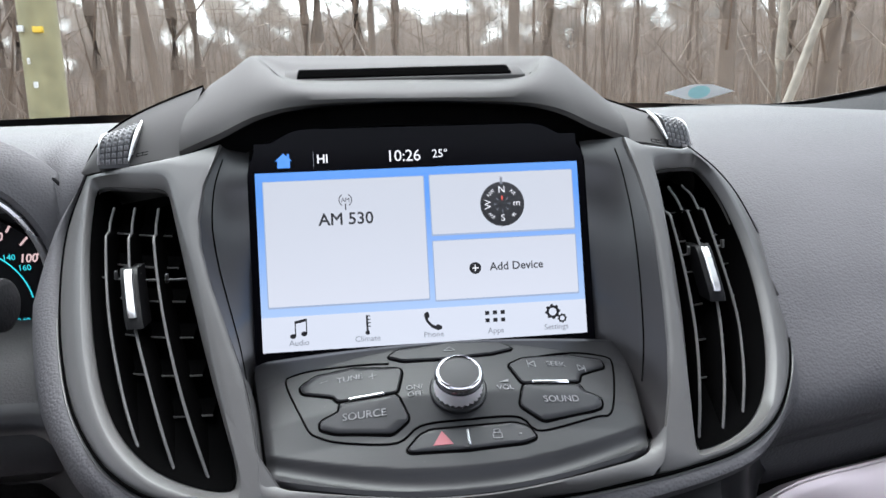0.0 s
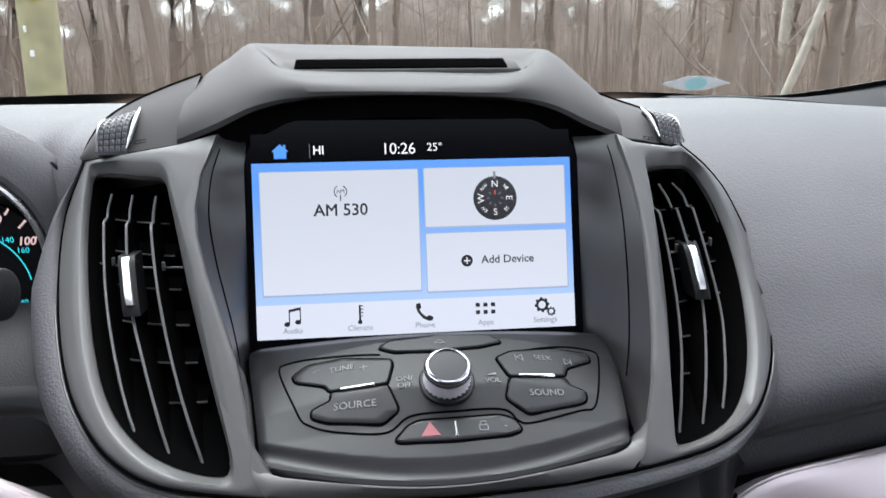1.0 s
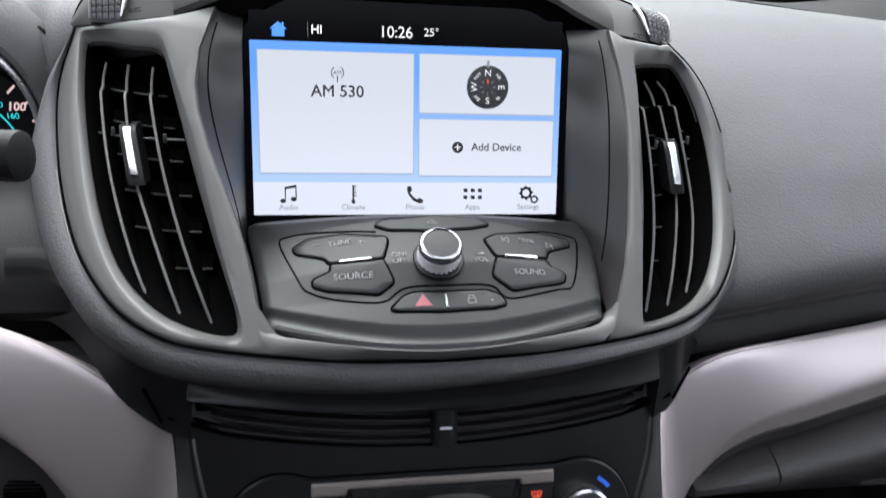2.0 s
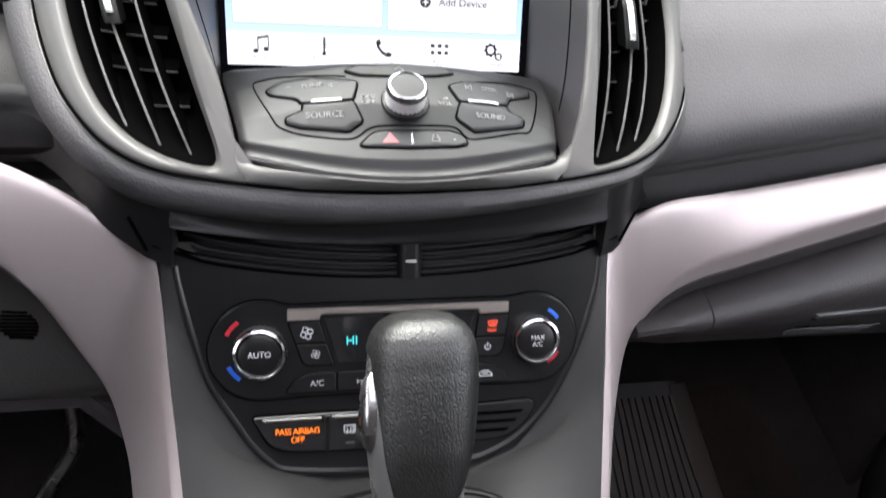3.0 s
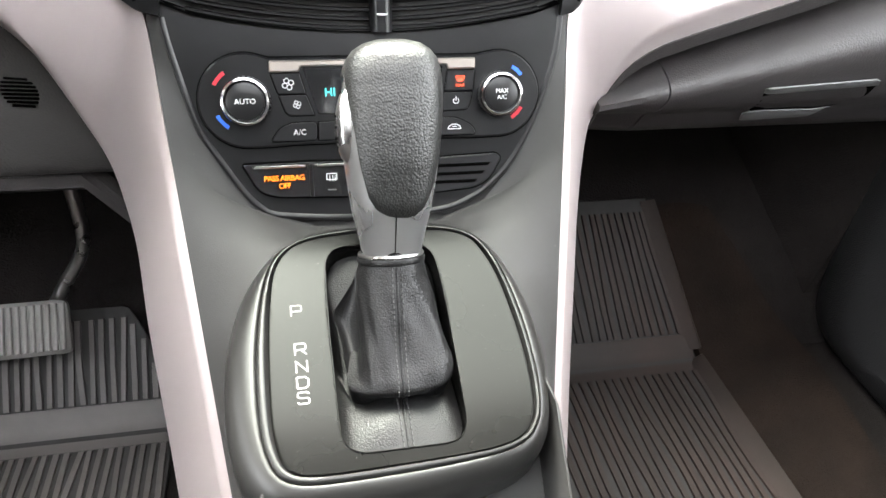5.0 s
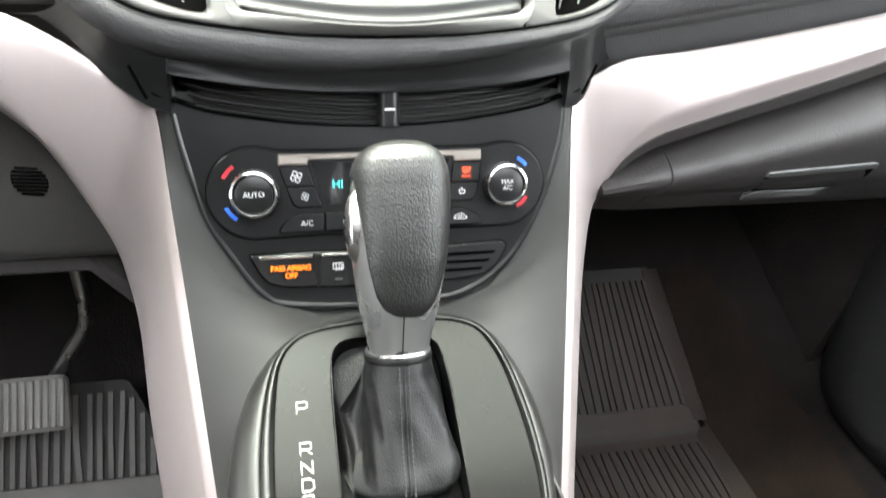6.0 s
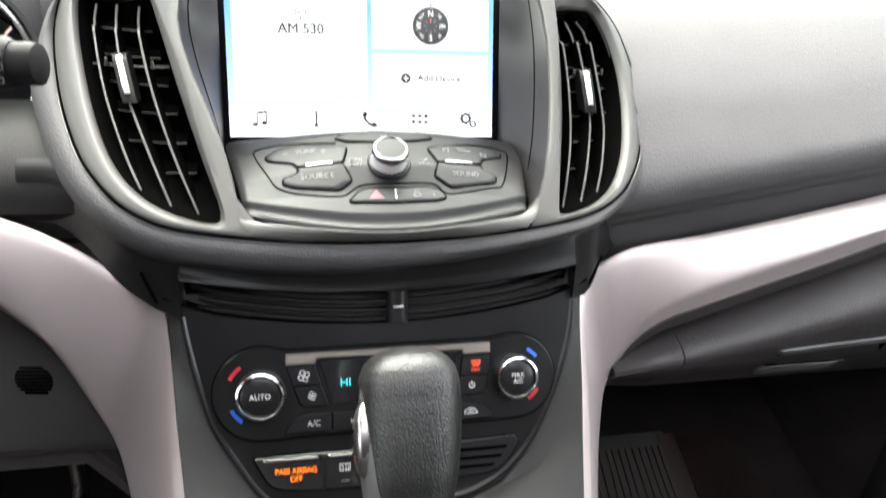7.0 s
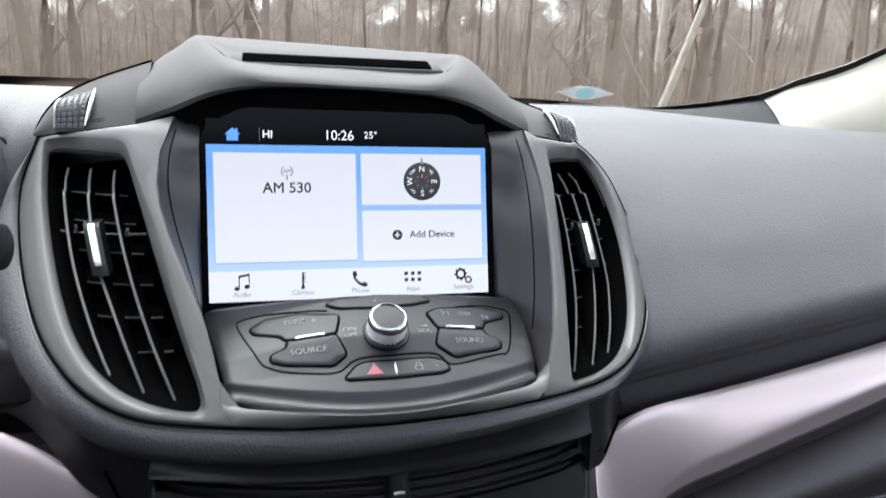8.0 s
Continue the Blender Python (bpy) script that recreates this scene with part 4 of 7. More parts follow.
# ---- footwells ----
floor = solo("floor", box(bmesh.new(), (-0.74, -1.22, 0.54), (0.74, 0.36, 0.575)), M_CARPET, "dark carpeted car floor", "floor", "structure")
part("toe_board", sheet([[Vector((x, 0.352 + 0.30 * t, 0.572 + 0.32 * t)) for t in np.linspace(0, 1, 8)] for x in np.linspace(-0.74, 0.74, 12)], (0, 0.02, -0.02)), M_CARPET, floor)
for s in (-1, 1):
    top = [Vector((s * (p.x - 0.004), p.y + 0.012, p.z + 0.01)) for p in curve(ARM_LOW[8:], 20)]
    bm = sheet([[p.lerp(Vector((p.x, p.y, 0.45)), t) for t in (0, 0.5, 1)] for p in top], (-s * 0.004, 0, 0))
    tagged(part("wall_console", bm, M_CARPET), "dark carpeted side of the console", "wall", kind="structure")

glove = thing("glovebox", (0.36, 0.3, 0.88), "grey grained glovebox with a recessed latch under the trim", "glovebox")


def glove_row(x):
    zt = 0.9425 + (0.310 if x > 0.2137 else 0.42) * (x - 0.2137)
    back = 0.16 * max(0, 0.2137 - x)
    side = [(0.335, -0.03), (0.314, 0.0), (0.3000, 0.07), (0.2895, 0.17), (0.2835, 0.28), (0.2820, 0.40), (0.2870, 0.60), (0.2965, 0.83), (0.310, 1.0)]
    return curve([(x, y + back, zt + (0.900 - zt) * f) for y, f in side] + [(x, 0.335 + back, 0.873), (x, 0.38 + back, 0.866)], 40)


part("lid", sheet([glove_row(x) for x in np.linspace(0.2145, 0.66, 24)], (0, 0.012, 0.002)), M_GLOVE, glove)
tagged(part("lower_dash_panel", sheet([glove_row(x) for x in np.linspace(0.1665, 0.2135, 8)], (0, 0.010, 0.002)), M_GLOVE), "grey grained lower dashboard panel beside the glovebox", "dashboard panel", kind="structure")
# unseen panel added to keep stray light out of the footwells
tagged(part("under_panel", sheet([[Vector((x, y, 0.872)) for y in (0.345, 0.45, 0.55, 0.67)] for x in np.linspace(-0.72, 0.72, 6)], (0, 0, 0.01)), M_CARPET), "unseen panel added under the dashboard to block footwell light", "dashboard panel", kind="structure")


def on_glove(x, z, h=0.0):
    zt = 0.9425 + 0.310 * (x - 0.2137)
    y = float(np.interp((z - zt) / (0.900 - zt), [0.0, 0.07, 0.17, 0.28, 0.40, 0.60, 0.83, 1.0, 1.4], [0.314, 0.3000, 0.2895, 0.2835, 0.2820, 0.2870, 0.2965, 0.310, 0.330]))
    return Vector((x, y, z)) + Vector((0, -0.93, 0.36)) * h


part("latch_cup", plate(resample(rounded([(0.2925, 0.9260), (0.3925, 0.9300), (0.3920, 0.9110), (0.3600, 0.8985), (0.3030, 0.8985)], [0.003, 0.004, 0.012, 0.01, 0.003]), 50), on_glove, -0.003, 0.0008, 0.0004), M_GAP, glove)
# paler than the lid: light caught by these ledges is in the colour
part("latch_handle", plate(resample(rounded([(0.2942, 0.9222), (0.3925, 0.9262), (0.3885, 0.9330), (0.2915, 0.9293)], 0.0018), 40), on_glove, 0.0, 0.0042, 0.0012), M_LATCH, glove, "latch handle, paler grey for light caught on its ledge")
part("latch_lip", plate(resample(rounded([(0.2990, 0.8975), (0.3083, 0.9002), (0.3593, 0.8998), (0.3730, 0.9035), (0.3611, 0.8906), (0.3028, 0.8868)], 0.002), 50), on_glove, 0.0, 0.0034, 0.0010), M_LATCH, glove)

tagged(part("lower_dash_panel", sheet([curve([(x, 0.315, 1.03 - 0.02), (x, 0.306, 0.985), (x, 0.309, 0.94), (x, 0.312, 0.90), (x, 0.318, 0.868), (x, 0.335, 0.858), (x, 0.37, 0.856)], 20) for x in np.linspace(-0.62, -0.168, 20)], (0, 0.01, 0.003)), M_DARK), "dark grained knee panel under the steering column", "dashboard panel", kind="structure")
tagged(part("lower_dash_panel", sheet([curve([(x, 0.34, 0.862 - 0.05 * max(0, (x + 0.20) / 0.04)), (x, 0.33, 0.85 - 0.05 * max(0, (x + 0.20) / 0.04)), (x, 0.345, 0.838 - 0.05 * max(0, (x + 0.20) / 0.04)), (x, 0.40, 0.835)], 10) for x in np.linspace(-0.62, -0.16, 24)], (0, 0.004, 0.006)), M_GLOVE), "grey lower edge of the knee panel", "dashboard panel", kind="structure")
grille_holes = thing("knee_grille", (-0.213, 0.31, 0.92), "small oval slotted sensor grille in the knee panel", "grille")
bm = bmesh.new()
for k in range(8):
    z = 0.9195 + 0.0026 * k
    w = 0.0105 * math.sqrt(max(0.05, 1 - ((k - 3.5) / 4.4) ** 2))
    part("slit", plate([(-0.2135 - w, z + 0.0004), (-0.2135 + w, z - 0.0008), (-0.2135 + w, z + 0.0004), (-0.2135 - w, z + 0.0016)], lambda a, b, h: Vector((a, 0.3088 - h, b)), -0.001, 0.0006, 0.0001), M_GAP, grille_holes, smooth=0)
bm.free()

ROOF_REAR = -0.55
# walls that close the cabin: doors with front side windows, solid behind the seats
# all unseen: heights and openings are set to admit or block light
for s, nm in ((-1, "wall_left"), (1, "wall_right")):
    bm = bmesh.new()
    lo_x, hi_x = sorted((s * 0.72, s * 0.78))
    if s > 0:
        box(bm, (lo_x, -0.70, 0.50), (hi_x, 0.60, 1.10))
        note = "unseen dark door wall, its height set to limit passenger-side light"
    else:
        box(bm, (lo_x, -0.70, 0.50), (hi_x, 0.60, 1.10))
        box(bm, (lo_x, 0.38, 1.10), (hi_x, 0.60, 1.42))
        note = "unseen dark wall and post added to limit driver-side light"
    box(bm, (lo_x, -1.20, 0.50), (hi_x, -0.70, 1.56))
    tagged(part(nm, bm, M_DARK, smooth=0), note, "door frame", kind="structure")
bm = bmesh.new()
box(bm, (-0.78, -1.26, 0.50), (0.78, -1.20, 1.56))
tagged(part("wall_rear", bm, M_DARK, smooth=0), "unseen dark wall added behind the seats to block light", "wall", kind="structure")
# unseen roof: front edge and opening placed to shape light and reflections
bm = bmesh.new()
box(bm, (-0.78, -1.20, 1.53), (0.78, ROOF_REAR, 1.56))
box(bm, (-0.78, -0.04, 1.53), (0.78, 0.17, 1.56))
for s in (-1, 1):
    lo_x, hi_x = (-0.78, -0.30) if s < 0 else (0.50, 0.78)
    box(bm, (lo_x, ROOF_REAR, 1.53), (hi_x, -0.04, 1.56))
tagged(part("ceiling", bm, M_LINER, smooth=0), "unseen grey headliner with a glass roof opening sized for top light", "ceiling", kind="structure")
bm = bmesh.new()
box(bm, (-0.74, 0.66, 0.50), (0.74, 0.70, 1.16))
tagged(part("wall_front", bm, M_DARK, smooth=0), "dark bulkhead behind the dashboard", "wall", kind="structure")
# passenger footwell: dusty carpet beside the mat, kick panel, sill and door trim
inner = curve([(0.335, 0.468, 0.702), (0.362, 0.432, 0.664), (0.366, 0.390, 0.622), (0.372, 0.345, 0.588), (0.376, 0.295, 0.583), (0.374, 0.187, 0.581), (0.372, 0.05, 0.581)], 24)
outer = curve([(0.41, 0.463, 0.702), (0.450, 0.411, 0.650), (0.470, 0.383, 0.617), (0.496, 0.345, 0.590), (0.501, 0.298, 0.585), (0.483, 0.176, 0.583), (0.46, 0.05, 0.583)], 24)
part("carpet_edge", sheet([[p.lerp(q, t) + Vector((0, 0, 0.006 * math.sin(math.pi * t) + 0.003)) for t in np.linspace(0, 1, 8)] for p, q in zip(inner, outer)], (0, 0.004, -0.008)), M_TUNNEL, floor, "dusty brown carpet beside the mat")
rows = [curve([(x, y, 0.572), (x + 0.012, y, 0.62), (x + 0.03, y, 0.72), (x + 0.05, y, 0.88)], 10) for x, y in ((0.40, 0.60), (0.43, 0.52), (0.47, 0.46), (0.50, 0.42), (0.515, 0.395))]
tagged(part("wall_kick", sheet(rows, (0.01, 0, 0)), M_CARPET), "dark carpeted kick panel beside the footwell", "kick panel", kind="structure")
door_edge = curve([(0.575, 0.425, 0.90), (0.560, 0.412, 0.82), (0.550, 0.403, 0.74), (0.543, 0.396, 0.67), (0.540, 0.388, 0.62), (0.540, 0.372, 0.592), (0.541, 0.338, 0.580), (0.543, 0.28, 0.576), (0.545, 0.20, 0.574)], 26)
mid = Vector((0.575, 0.0, 0.80))
rows = [[p + Vector((0.03, 0.012, -0.004)), p + Vector((0.006, 0.004, -0.002)), p, p.lerp(mid, 0.05) + Vector((-0.010, 0, 0)), p.lerp(mid, 0.14) + Vector((-0.012, 0, 0)), p.lerp(mid, 0.24) + Vector((0.006, 0, 0)), p.lerp(mid, 0.5) + Vector((0.010, 0, 0)), p.lerp(mid, 0.98)] for p in door_edge]
tagged(part("door_pocket", sheet(rows, (0.01, 0, 0)), M_POCKET), "dark moulded lower trim of the passenger door", "door trim", kind="structure")

# ---- windscreen and pillar ----
base = curve([(-0.74, 0.44, 1.18), (-0.55, 0.66, 1.191), (-0.384, 0.75, 1.1927), (-0.285, 0.80, 1.1950), (0, 0.815, 1.1930), (0.27, 0.805, 1.190), (0.365, 0.80, 1.1855), (0.43, 0.775, 1.184), (0.478, 0.745, 1.1905), (0.541, 0.70, 1.2055), (0.552, 0.66, 1.2216), (0.57, 0.61, 1.2374), (0.582, 0.56, 1.26), (0.60, 0.48, 1.30), (0.63, 0.38, 1.35)], 70)
head = curve([(-0.62, 0.06, 1.52), (-0.45, 0.14, 1.545), (-0.2, 0.18, 1.555), (0, 0.19, 1.556), (0.2, 0.18, 1.555), (0.45, 0.14, 1.545), (0.62, 0.06, 1.52)], 70)
ws = thing("window_1", (0, 0.8, 1.19), "clear curved windscreen over the dashboard", "windscreen", "structure")
pane = part("pane", sheet([[a.lerp(b, t) + Vector((0, 0.03, 0.03)) * math.sin(math.pi * t) for t in np.linspace(0, 1, 12)] for a, b in zip(base, head)], (0, 0.003, 0.003)), M_GLASS, ws)
pane.visible_shadow = False
part("black_border", sheet([[a + (b - a).normalized() * d + Vector((0, -0.002, -0.002)) for d in (-0.035, -0.01, 0.006, 0.014)] for a, b in zip(base, head)], (0, 0.002, 0.0)), M_FRIT, ws)
upper = curve([(0.543, 0.692, 1.2035), (0.552, 0.652, 1.219), (0.569, 0.602, 1.235), (0.581, 0.552, 1.257), (0.599, 0.47, 1.298), (0.63, 0.37, 1.35)], 24)
lower = curve([(0.502, 0.600, 1.168), (0.520, 0.575, 1.162), (0.545, 0.545, 1.158), (0.57, 0.50, 1.150), (0.62, 0.42, 1.14), (0.68, 0.30, 1.13)], 24)
tagged(part("pillar_trim", sheet([[a.lerp(b, t) + Vector((-0.010, -0.012, 0.004)) * math.sin(math.pi * t) for t in np.linspace(0, 1, 8)] for a, b in zip(upper, lower)], (0.01, 0.01, 0)), M_CREAM), "cream plastic windscreen pillar trim", "pillar trim", kind="structure")
for s in (-1, 1):
    tagged(part("pillar", tube(curve([(s * 0.72, 0.46, 1.20), (s * 0.68, 0.25, 1.38), (s * 0.62, 0.0, 1.53)], 8), 0.035), M_CREAM), "cream windscreen pillar", "pillar", kind="structure")

# teal inspection decal on the glass
decal = thing("windscreen_sticker", (0.29, 0.765, 1.197), "teal diamond-shaped sticker at the foot of the windscreen", "sticker")

# ---- touch screen ----
screen = thing("infotainment_screen", (-0.0045, 0.365, 1.065), "lit touch screen with pale tiles on blue", "touch screen")
part("glass", plate(rounded([(-0.0965, -0.012), (0.0875, -0.012), (0.0885, 0.085), (0.0850, 0.104), (0.062, 0.1165), (-0.070, 0.1175), (-0.0930, 0.105), (-0.0975, 0.085)], 0.006), lambda a, b, h: Vector((a, 0.36, 1.07)) + SCREEN_V * b + SCREEN_N * h, -0.006, 0.0, 0.0004), M_SCREENGLASS, screen)


def tile(name, u0, v0, u1, v1, mat, h, r=0.0008, parent=screen):
    """A lit field; v counts down from the top of the blue area, as u counts from its left."""
    loop = rounded([(u0 * SCREEN_W, (1 - v1) * SCREEN_H), (u1 * SCREEN_W, (1 - v1) * SCREEN_H), (u1 * SCREEN_W, (1 - v0) * SCREEN_H), (u0 * SCREEN_W, (1 - v0) * SCREEN_H)], r, 3)
    return part(name, plate(loop, lambda a, b, h: on_screen(a / SCREEN_W, b / SCREEN_H, h), h - 0.00012, h, 0.00003), mat, parent, smooth=0)


def ui(u, v, h=0.0009):
    return axes(on_screen(u, 1 - v, h), (1, 0, 0), SCREEN_V)


def flat(m):
    return lambda a, b, h: m @ Vector((a, b, h))


def blob(name, loops, m, mat, parent, h=0.0):
    bm = bmesh.new()
    for lp in loops:
        plate(lp, flat(m), h - 0.00008, h + 0.00004, 0.00001, bm)
    return part(name, bm, mat, parent, smooth=0)


wallpaper = tile("wallpaper", 0, 0, 1, 0.81, G_BLUE, 0.0004, 0.0003)
dock = tile("dock", 0, 0.806, 1, 1.0, G_WHITE, 0.0006, 0.0002)
for box_uv, nm in (((0.021, 0.049, 0.512, 0.760), "radio_tile"), ((0.527, 0.046, 0.982, 0.398), "compass_tile"), ((0.527, 0.424, 0.982, 0.772), "device_tile")):
    u0, v0, u1, v1 = box_uv
    t = tile(nm, u0, v0, u1, v1, G_EDGE, 0.0006)
    tile("face", u0 + 0.003, v0 + 0.004, u1 - 0.003, v1 - 0.010, G_TILE, 0.00075, 0.0006, t)
    if nm == "radio_tile":
        words("lettering", "AM 530", 0.0090, ui(0.268, 0.278), G_INK, t, weight=0.00012)
        ic = ui(0.268, 0.170)
        blob("radio_icon", [[Vector((math.cos(a) * r, math.sin(a) * r)) for a, r in [(a0 + k * 0.25 * sg, 0.0036) for k in range(9)] + [(a0 + k * 0.25 * sg, 0.0031) for k in range(8, -1, -1)]] for a0, sg in ((2.1, 1), (1.04, -1))] + [[Vector(p) for p in ((-0.0003, -0.0052), (0.0003, -0.0052), (0.0003, -0.0018), (-0.0003, -0.0018))]], ic, G_INK, t)
        words("small_lettering", "AM", 0.0032, ic, G_INK, t)
    if nm == "compass_tile":
        c = ui(0.753, 0.232)
        dial = blob("compass_disc", [circle(0, 0, 0.0121, 48)], c, G_INK, t)
        for txt, a, sz in (("N", 0, 0.0052), ("E", -90, 0.0052), ("S", 180, 0.0052), ("W", 90, 0.0052), ("NE", -45, 0.0026), ("SE", -135, 0.0026), ("SW", 135, 0.0026), ("NW", 45, 0.0026)):
            words("letter", txt, sz, c @ Matrix.Rotation(radians(a), 4, "Z") @ Matrix.Translation((0, 0.0077 if len(txt) == 1 else 0.0085, 0.0001)) @ Matrix.Rotation(radians(180 if txt == "S" else 0), 4, "Z"), G_STATUS, dial)
        blob("rose", [[Vector((math.cos(a) * 0.0026, math.sin(a) * 0.0026)), Vector((math.cos(a + 0.1) * 0.0045, math.sin(a + 0.1) * 0.0045)), Vector((math.cos(a - 0.1) * 0.0045, math.sin(a - 0.1) * 0.0045))] for a in [k * math.pi / 4 for k in range(8)]], c, G_INKGREY, dial, 0.0001)
        blob("needle", [[Vector(p) for p in ((-0.0004, 0.0022), (0.0004, 0.0022), (0.0003, 0.0045), (-0.0003, 0.0045))]], c, G_REDHOT, dial, 0.00015)
        blob("marker", [[Vector(p) for p in ((-0.0007, 0.0108), (0.0007, 0.0108), (0.0007, 0.0148), (-0.0007, 0.0148))]], c, G_INKGREY, dial, 0.00012)
    if nm == "device_tile":
        c = ui(0.6565, 0.592)
        plus = blob("plus_disc", [circle(0, 0, 0.0032, 28)], c, G_INK, t)
        blob("plus", [[Vector(p) for p in ((-0.0018, -0.0003), (0.0018, -0.0003), (0.0018, 0.0003), (-0.0018, 0.0003))], [Vector(p) for p in ((-0.0003, -0.0018), (0.0003, -0.0018), (0.0003, 0.0018), (-0.0003, 0.0018))]], c, G_STATUS, plus, 0.0001)
        words("lettering", "Add Device", 0.0062, ui(0.787, 0.590), G_INK, t, weight=0.00006)
for txt, u in (("Audio", 0.109), ("Climate", 0.315), ("Phone", 0.517), ("Apps", 0.710), ("Settings", 0.902)):
    words("caption", txt, 0.0043, ui(u, 0.955), G_INKGREY, dock)
    c = ui(u, 0.878)
    if txt == "Audio":
        loops = [circle(-0.0030, -0.0036, 0.0016, 16, 0.8), circle(0.0028, -0.0026, 0.0016, 16, 0.8)] + [[Vector(p) for p in q] for q in (((-0.0020, -0.0034), (-0.0014, -0.0034), (-0.0014, 0.0040), (-0.0020, 0.0040)), ((0.0038, -0.0024), (0.0044, -0.0024), (0.0044, 0.0050), (0.0038, 0.0050)), ((-0.0020, 0.0028), (0.0044, 0.0040), (0.0044, 0.0054), (-0.0020, 0.0042)))]
    elif txt == "Climate":
        loops = [circle(0, -0.0040, 0.0012, 16)] + [[Vector(p) for p in ((-0.0005, -0.0035), (0.0005, -0.0035), (0.0005, 0.0052), (-0.0005, 0.0052))]] + [[Vector(p) for p in ((0.0004, q), (0.0018, q), (0.0018, q + 0.0006), (0.0004, q + 0.0006))] for q in (-0.001, 0.0008, 0.0026, 0.0044)]
    elif txt == "Phone":
        loops = [[Vector(p) for p in ((-0.0044, 0.0046), (-0.0024, 0.0050), (-0.0018, 0.0022), (-0.0030, 0.0012), (-0.0010, -0.0014), (0.0012, -0.0028), (0.0022, -0.0018), (0.0046, -0.0030), (0.0044, -0.0046), (0.0024, -0.0052), (-0.0012, -0.0034), (-0.0038, -0.0002), (-0.0048, 0.0030))]]
    elif txt == "Apps":
        loops = [[Vector((x + a, y + b)) for a, b in ((0, 0), (0.0023, 0), (0.0023, 0.0021), (0, 0.0021))] for x in (-0.0054, -0.00115, 0.0031) for y in (-0.0026, 0.0014)]
    else:
        loops = []
        for gx, gy, gr in ((-0.0016, 0.0010, 0.0034), (0.0035, -0.0028, 0.0021)):
            out = [Vector((gx + gr * (1.25 if k % 4 < 2 else 1.0) * math.cos(k * math.pi / 16), gy + gr * (1.25 if k % 4 < 2 else 1.0) * math.sin(k * math.pi / 16))) for k in range(32)]
            inn = circle(gx, gy, gr * 0.62, 32)
            for k in range(32):
                loops.append([out[k], out[(k + 1) % 32], inn[(k + 1) % 32], inn[k]])
    blob("icon", loops, c, G_INK, dock, 0.0)
status = tile("status_bar", 0, -0.165, 1, -0.004, M_SCREENGLASS, 0.0003, 0.0003)
blob("home_icon", [[Vector(p) for p in ((-0.0045, 0.0002), (0, 0.0042), (0.0018, 0.0026), (0.0018, 0.0038), (0.0030, 0.0038), (0.0030, 0.0016), (0.0045, 0.0002), (0.0033, 0.0002), (0.0033, -0.0036), (-0.0033, -0.0036), (-0.0033, 0.0002))]], ui(0.088, -0.062), G_ICON, status)
blob("divider", [[Vector(p) for p in ((-0.0001, -0.0040), (0.0001, -0.0040), (0.0001, 0.0040), (-0.0001, 0.0040))]], ui(0.178, -0.066), G_INKGREY, status)
words("lettering", "HI", 0.0064, ui(0.205, -0.066), G_STATUS, status, weight=0.0001)
words("clock_digits", "10:26", 0.0087, ui(0.453, -0.066), G_STATUS, status, spread=0.97)
words("lettering", "25°", 0.0062, ui(0.566, -0.072), G_STATUS, status)

# ---- audio control panel ----
controls = thing("control_panel", (0, 0.3, 1.045), "soft black plastic audio control panel below the screen", "control panel")


def panel_rows(grow, h, n=72, m=100):
    rows = []
    for j in range(m):
        t = j / (m - 1)
        row = []
        for i in range(n):
            x, y = panel_at(2 * i / (n - 1) - 1, t, grow)
            drop = 0.0016 * max(0, 1 - min(t, 1 - t) / 0.02) + 0.0012 * max(0, 1 - (1 - abs(2 * i / (n - 1) - 1)) / 0.02)
            row.append(on_panel(x, y, h - drop))
        rows.append(row)
    return rows


part("body", sheet(panel_rows(0, 0.0), (0, 0.004, -0.012)), M_PANEL, controls)
part("gap", sheet(panel_rows(0.0012, -0.0030, 24, 24), (0, 0.004, -0.012)), M_GAP, controls)

TUNE = [(-0.0680, 0.3092), (-0.0616, 0.3130), (-0.0443, 0.3115), (-0.0225, 0.3062), (-0.0215, 0.3035), (-0.0243, 0.2930), (-0.0503, 0.2940), (-0.0520, 0.2975), (-0.0660, 0.3045)]
SOURCE = [(-0.0244, 0.2918), (-0.0199, 0.2811), (-0.0273, 0.2763), (-0.0507, 0.2800), (-0.0575, 0.2830), (-0.0578, 0.2862), (-0.0492, 0.2888), (-0.0496, 0.2928)]
SEEK = [(0.0275, 0.3045), (0.0351, 0.3090), (0.0574, 0.3145), (0.0755, 0.3165), (0.0752, 0.3115), (0.0610, 0.3030), (0.0590, 0.2980), (0.0318, 0.2940)]
SOUND = [(0.0320, 0.2930), (0.0588, 0.2960), (0.0592, 0.2922), (0.0665, 0.2895), (0.0655, 0.2850), (0.0604, 0.2828), (0.0375, 0.2775), (0.0285, 0.2837)]
EJECT = [(-0.0275, 0.3140), (-0.0224, 0.3172), (0.0012, 0.3184), (0.0252, 0.3190), (0.0318, 0.3150), (0.0209, 0.3112), (0.0001, 0.3088), (-0.0199, 0.3102)]
HAZARD = [(-0.0218, 0.2685), (-0.0163, 0.2742), (-0.0116, 0.2758), (0.0244, 0.2766), (0.0302, 0.2750), (0.0328, 0.2703), (0.0267, 0.2683), (0.0030, 0.2668), (-0.0200, 0.2676)]
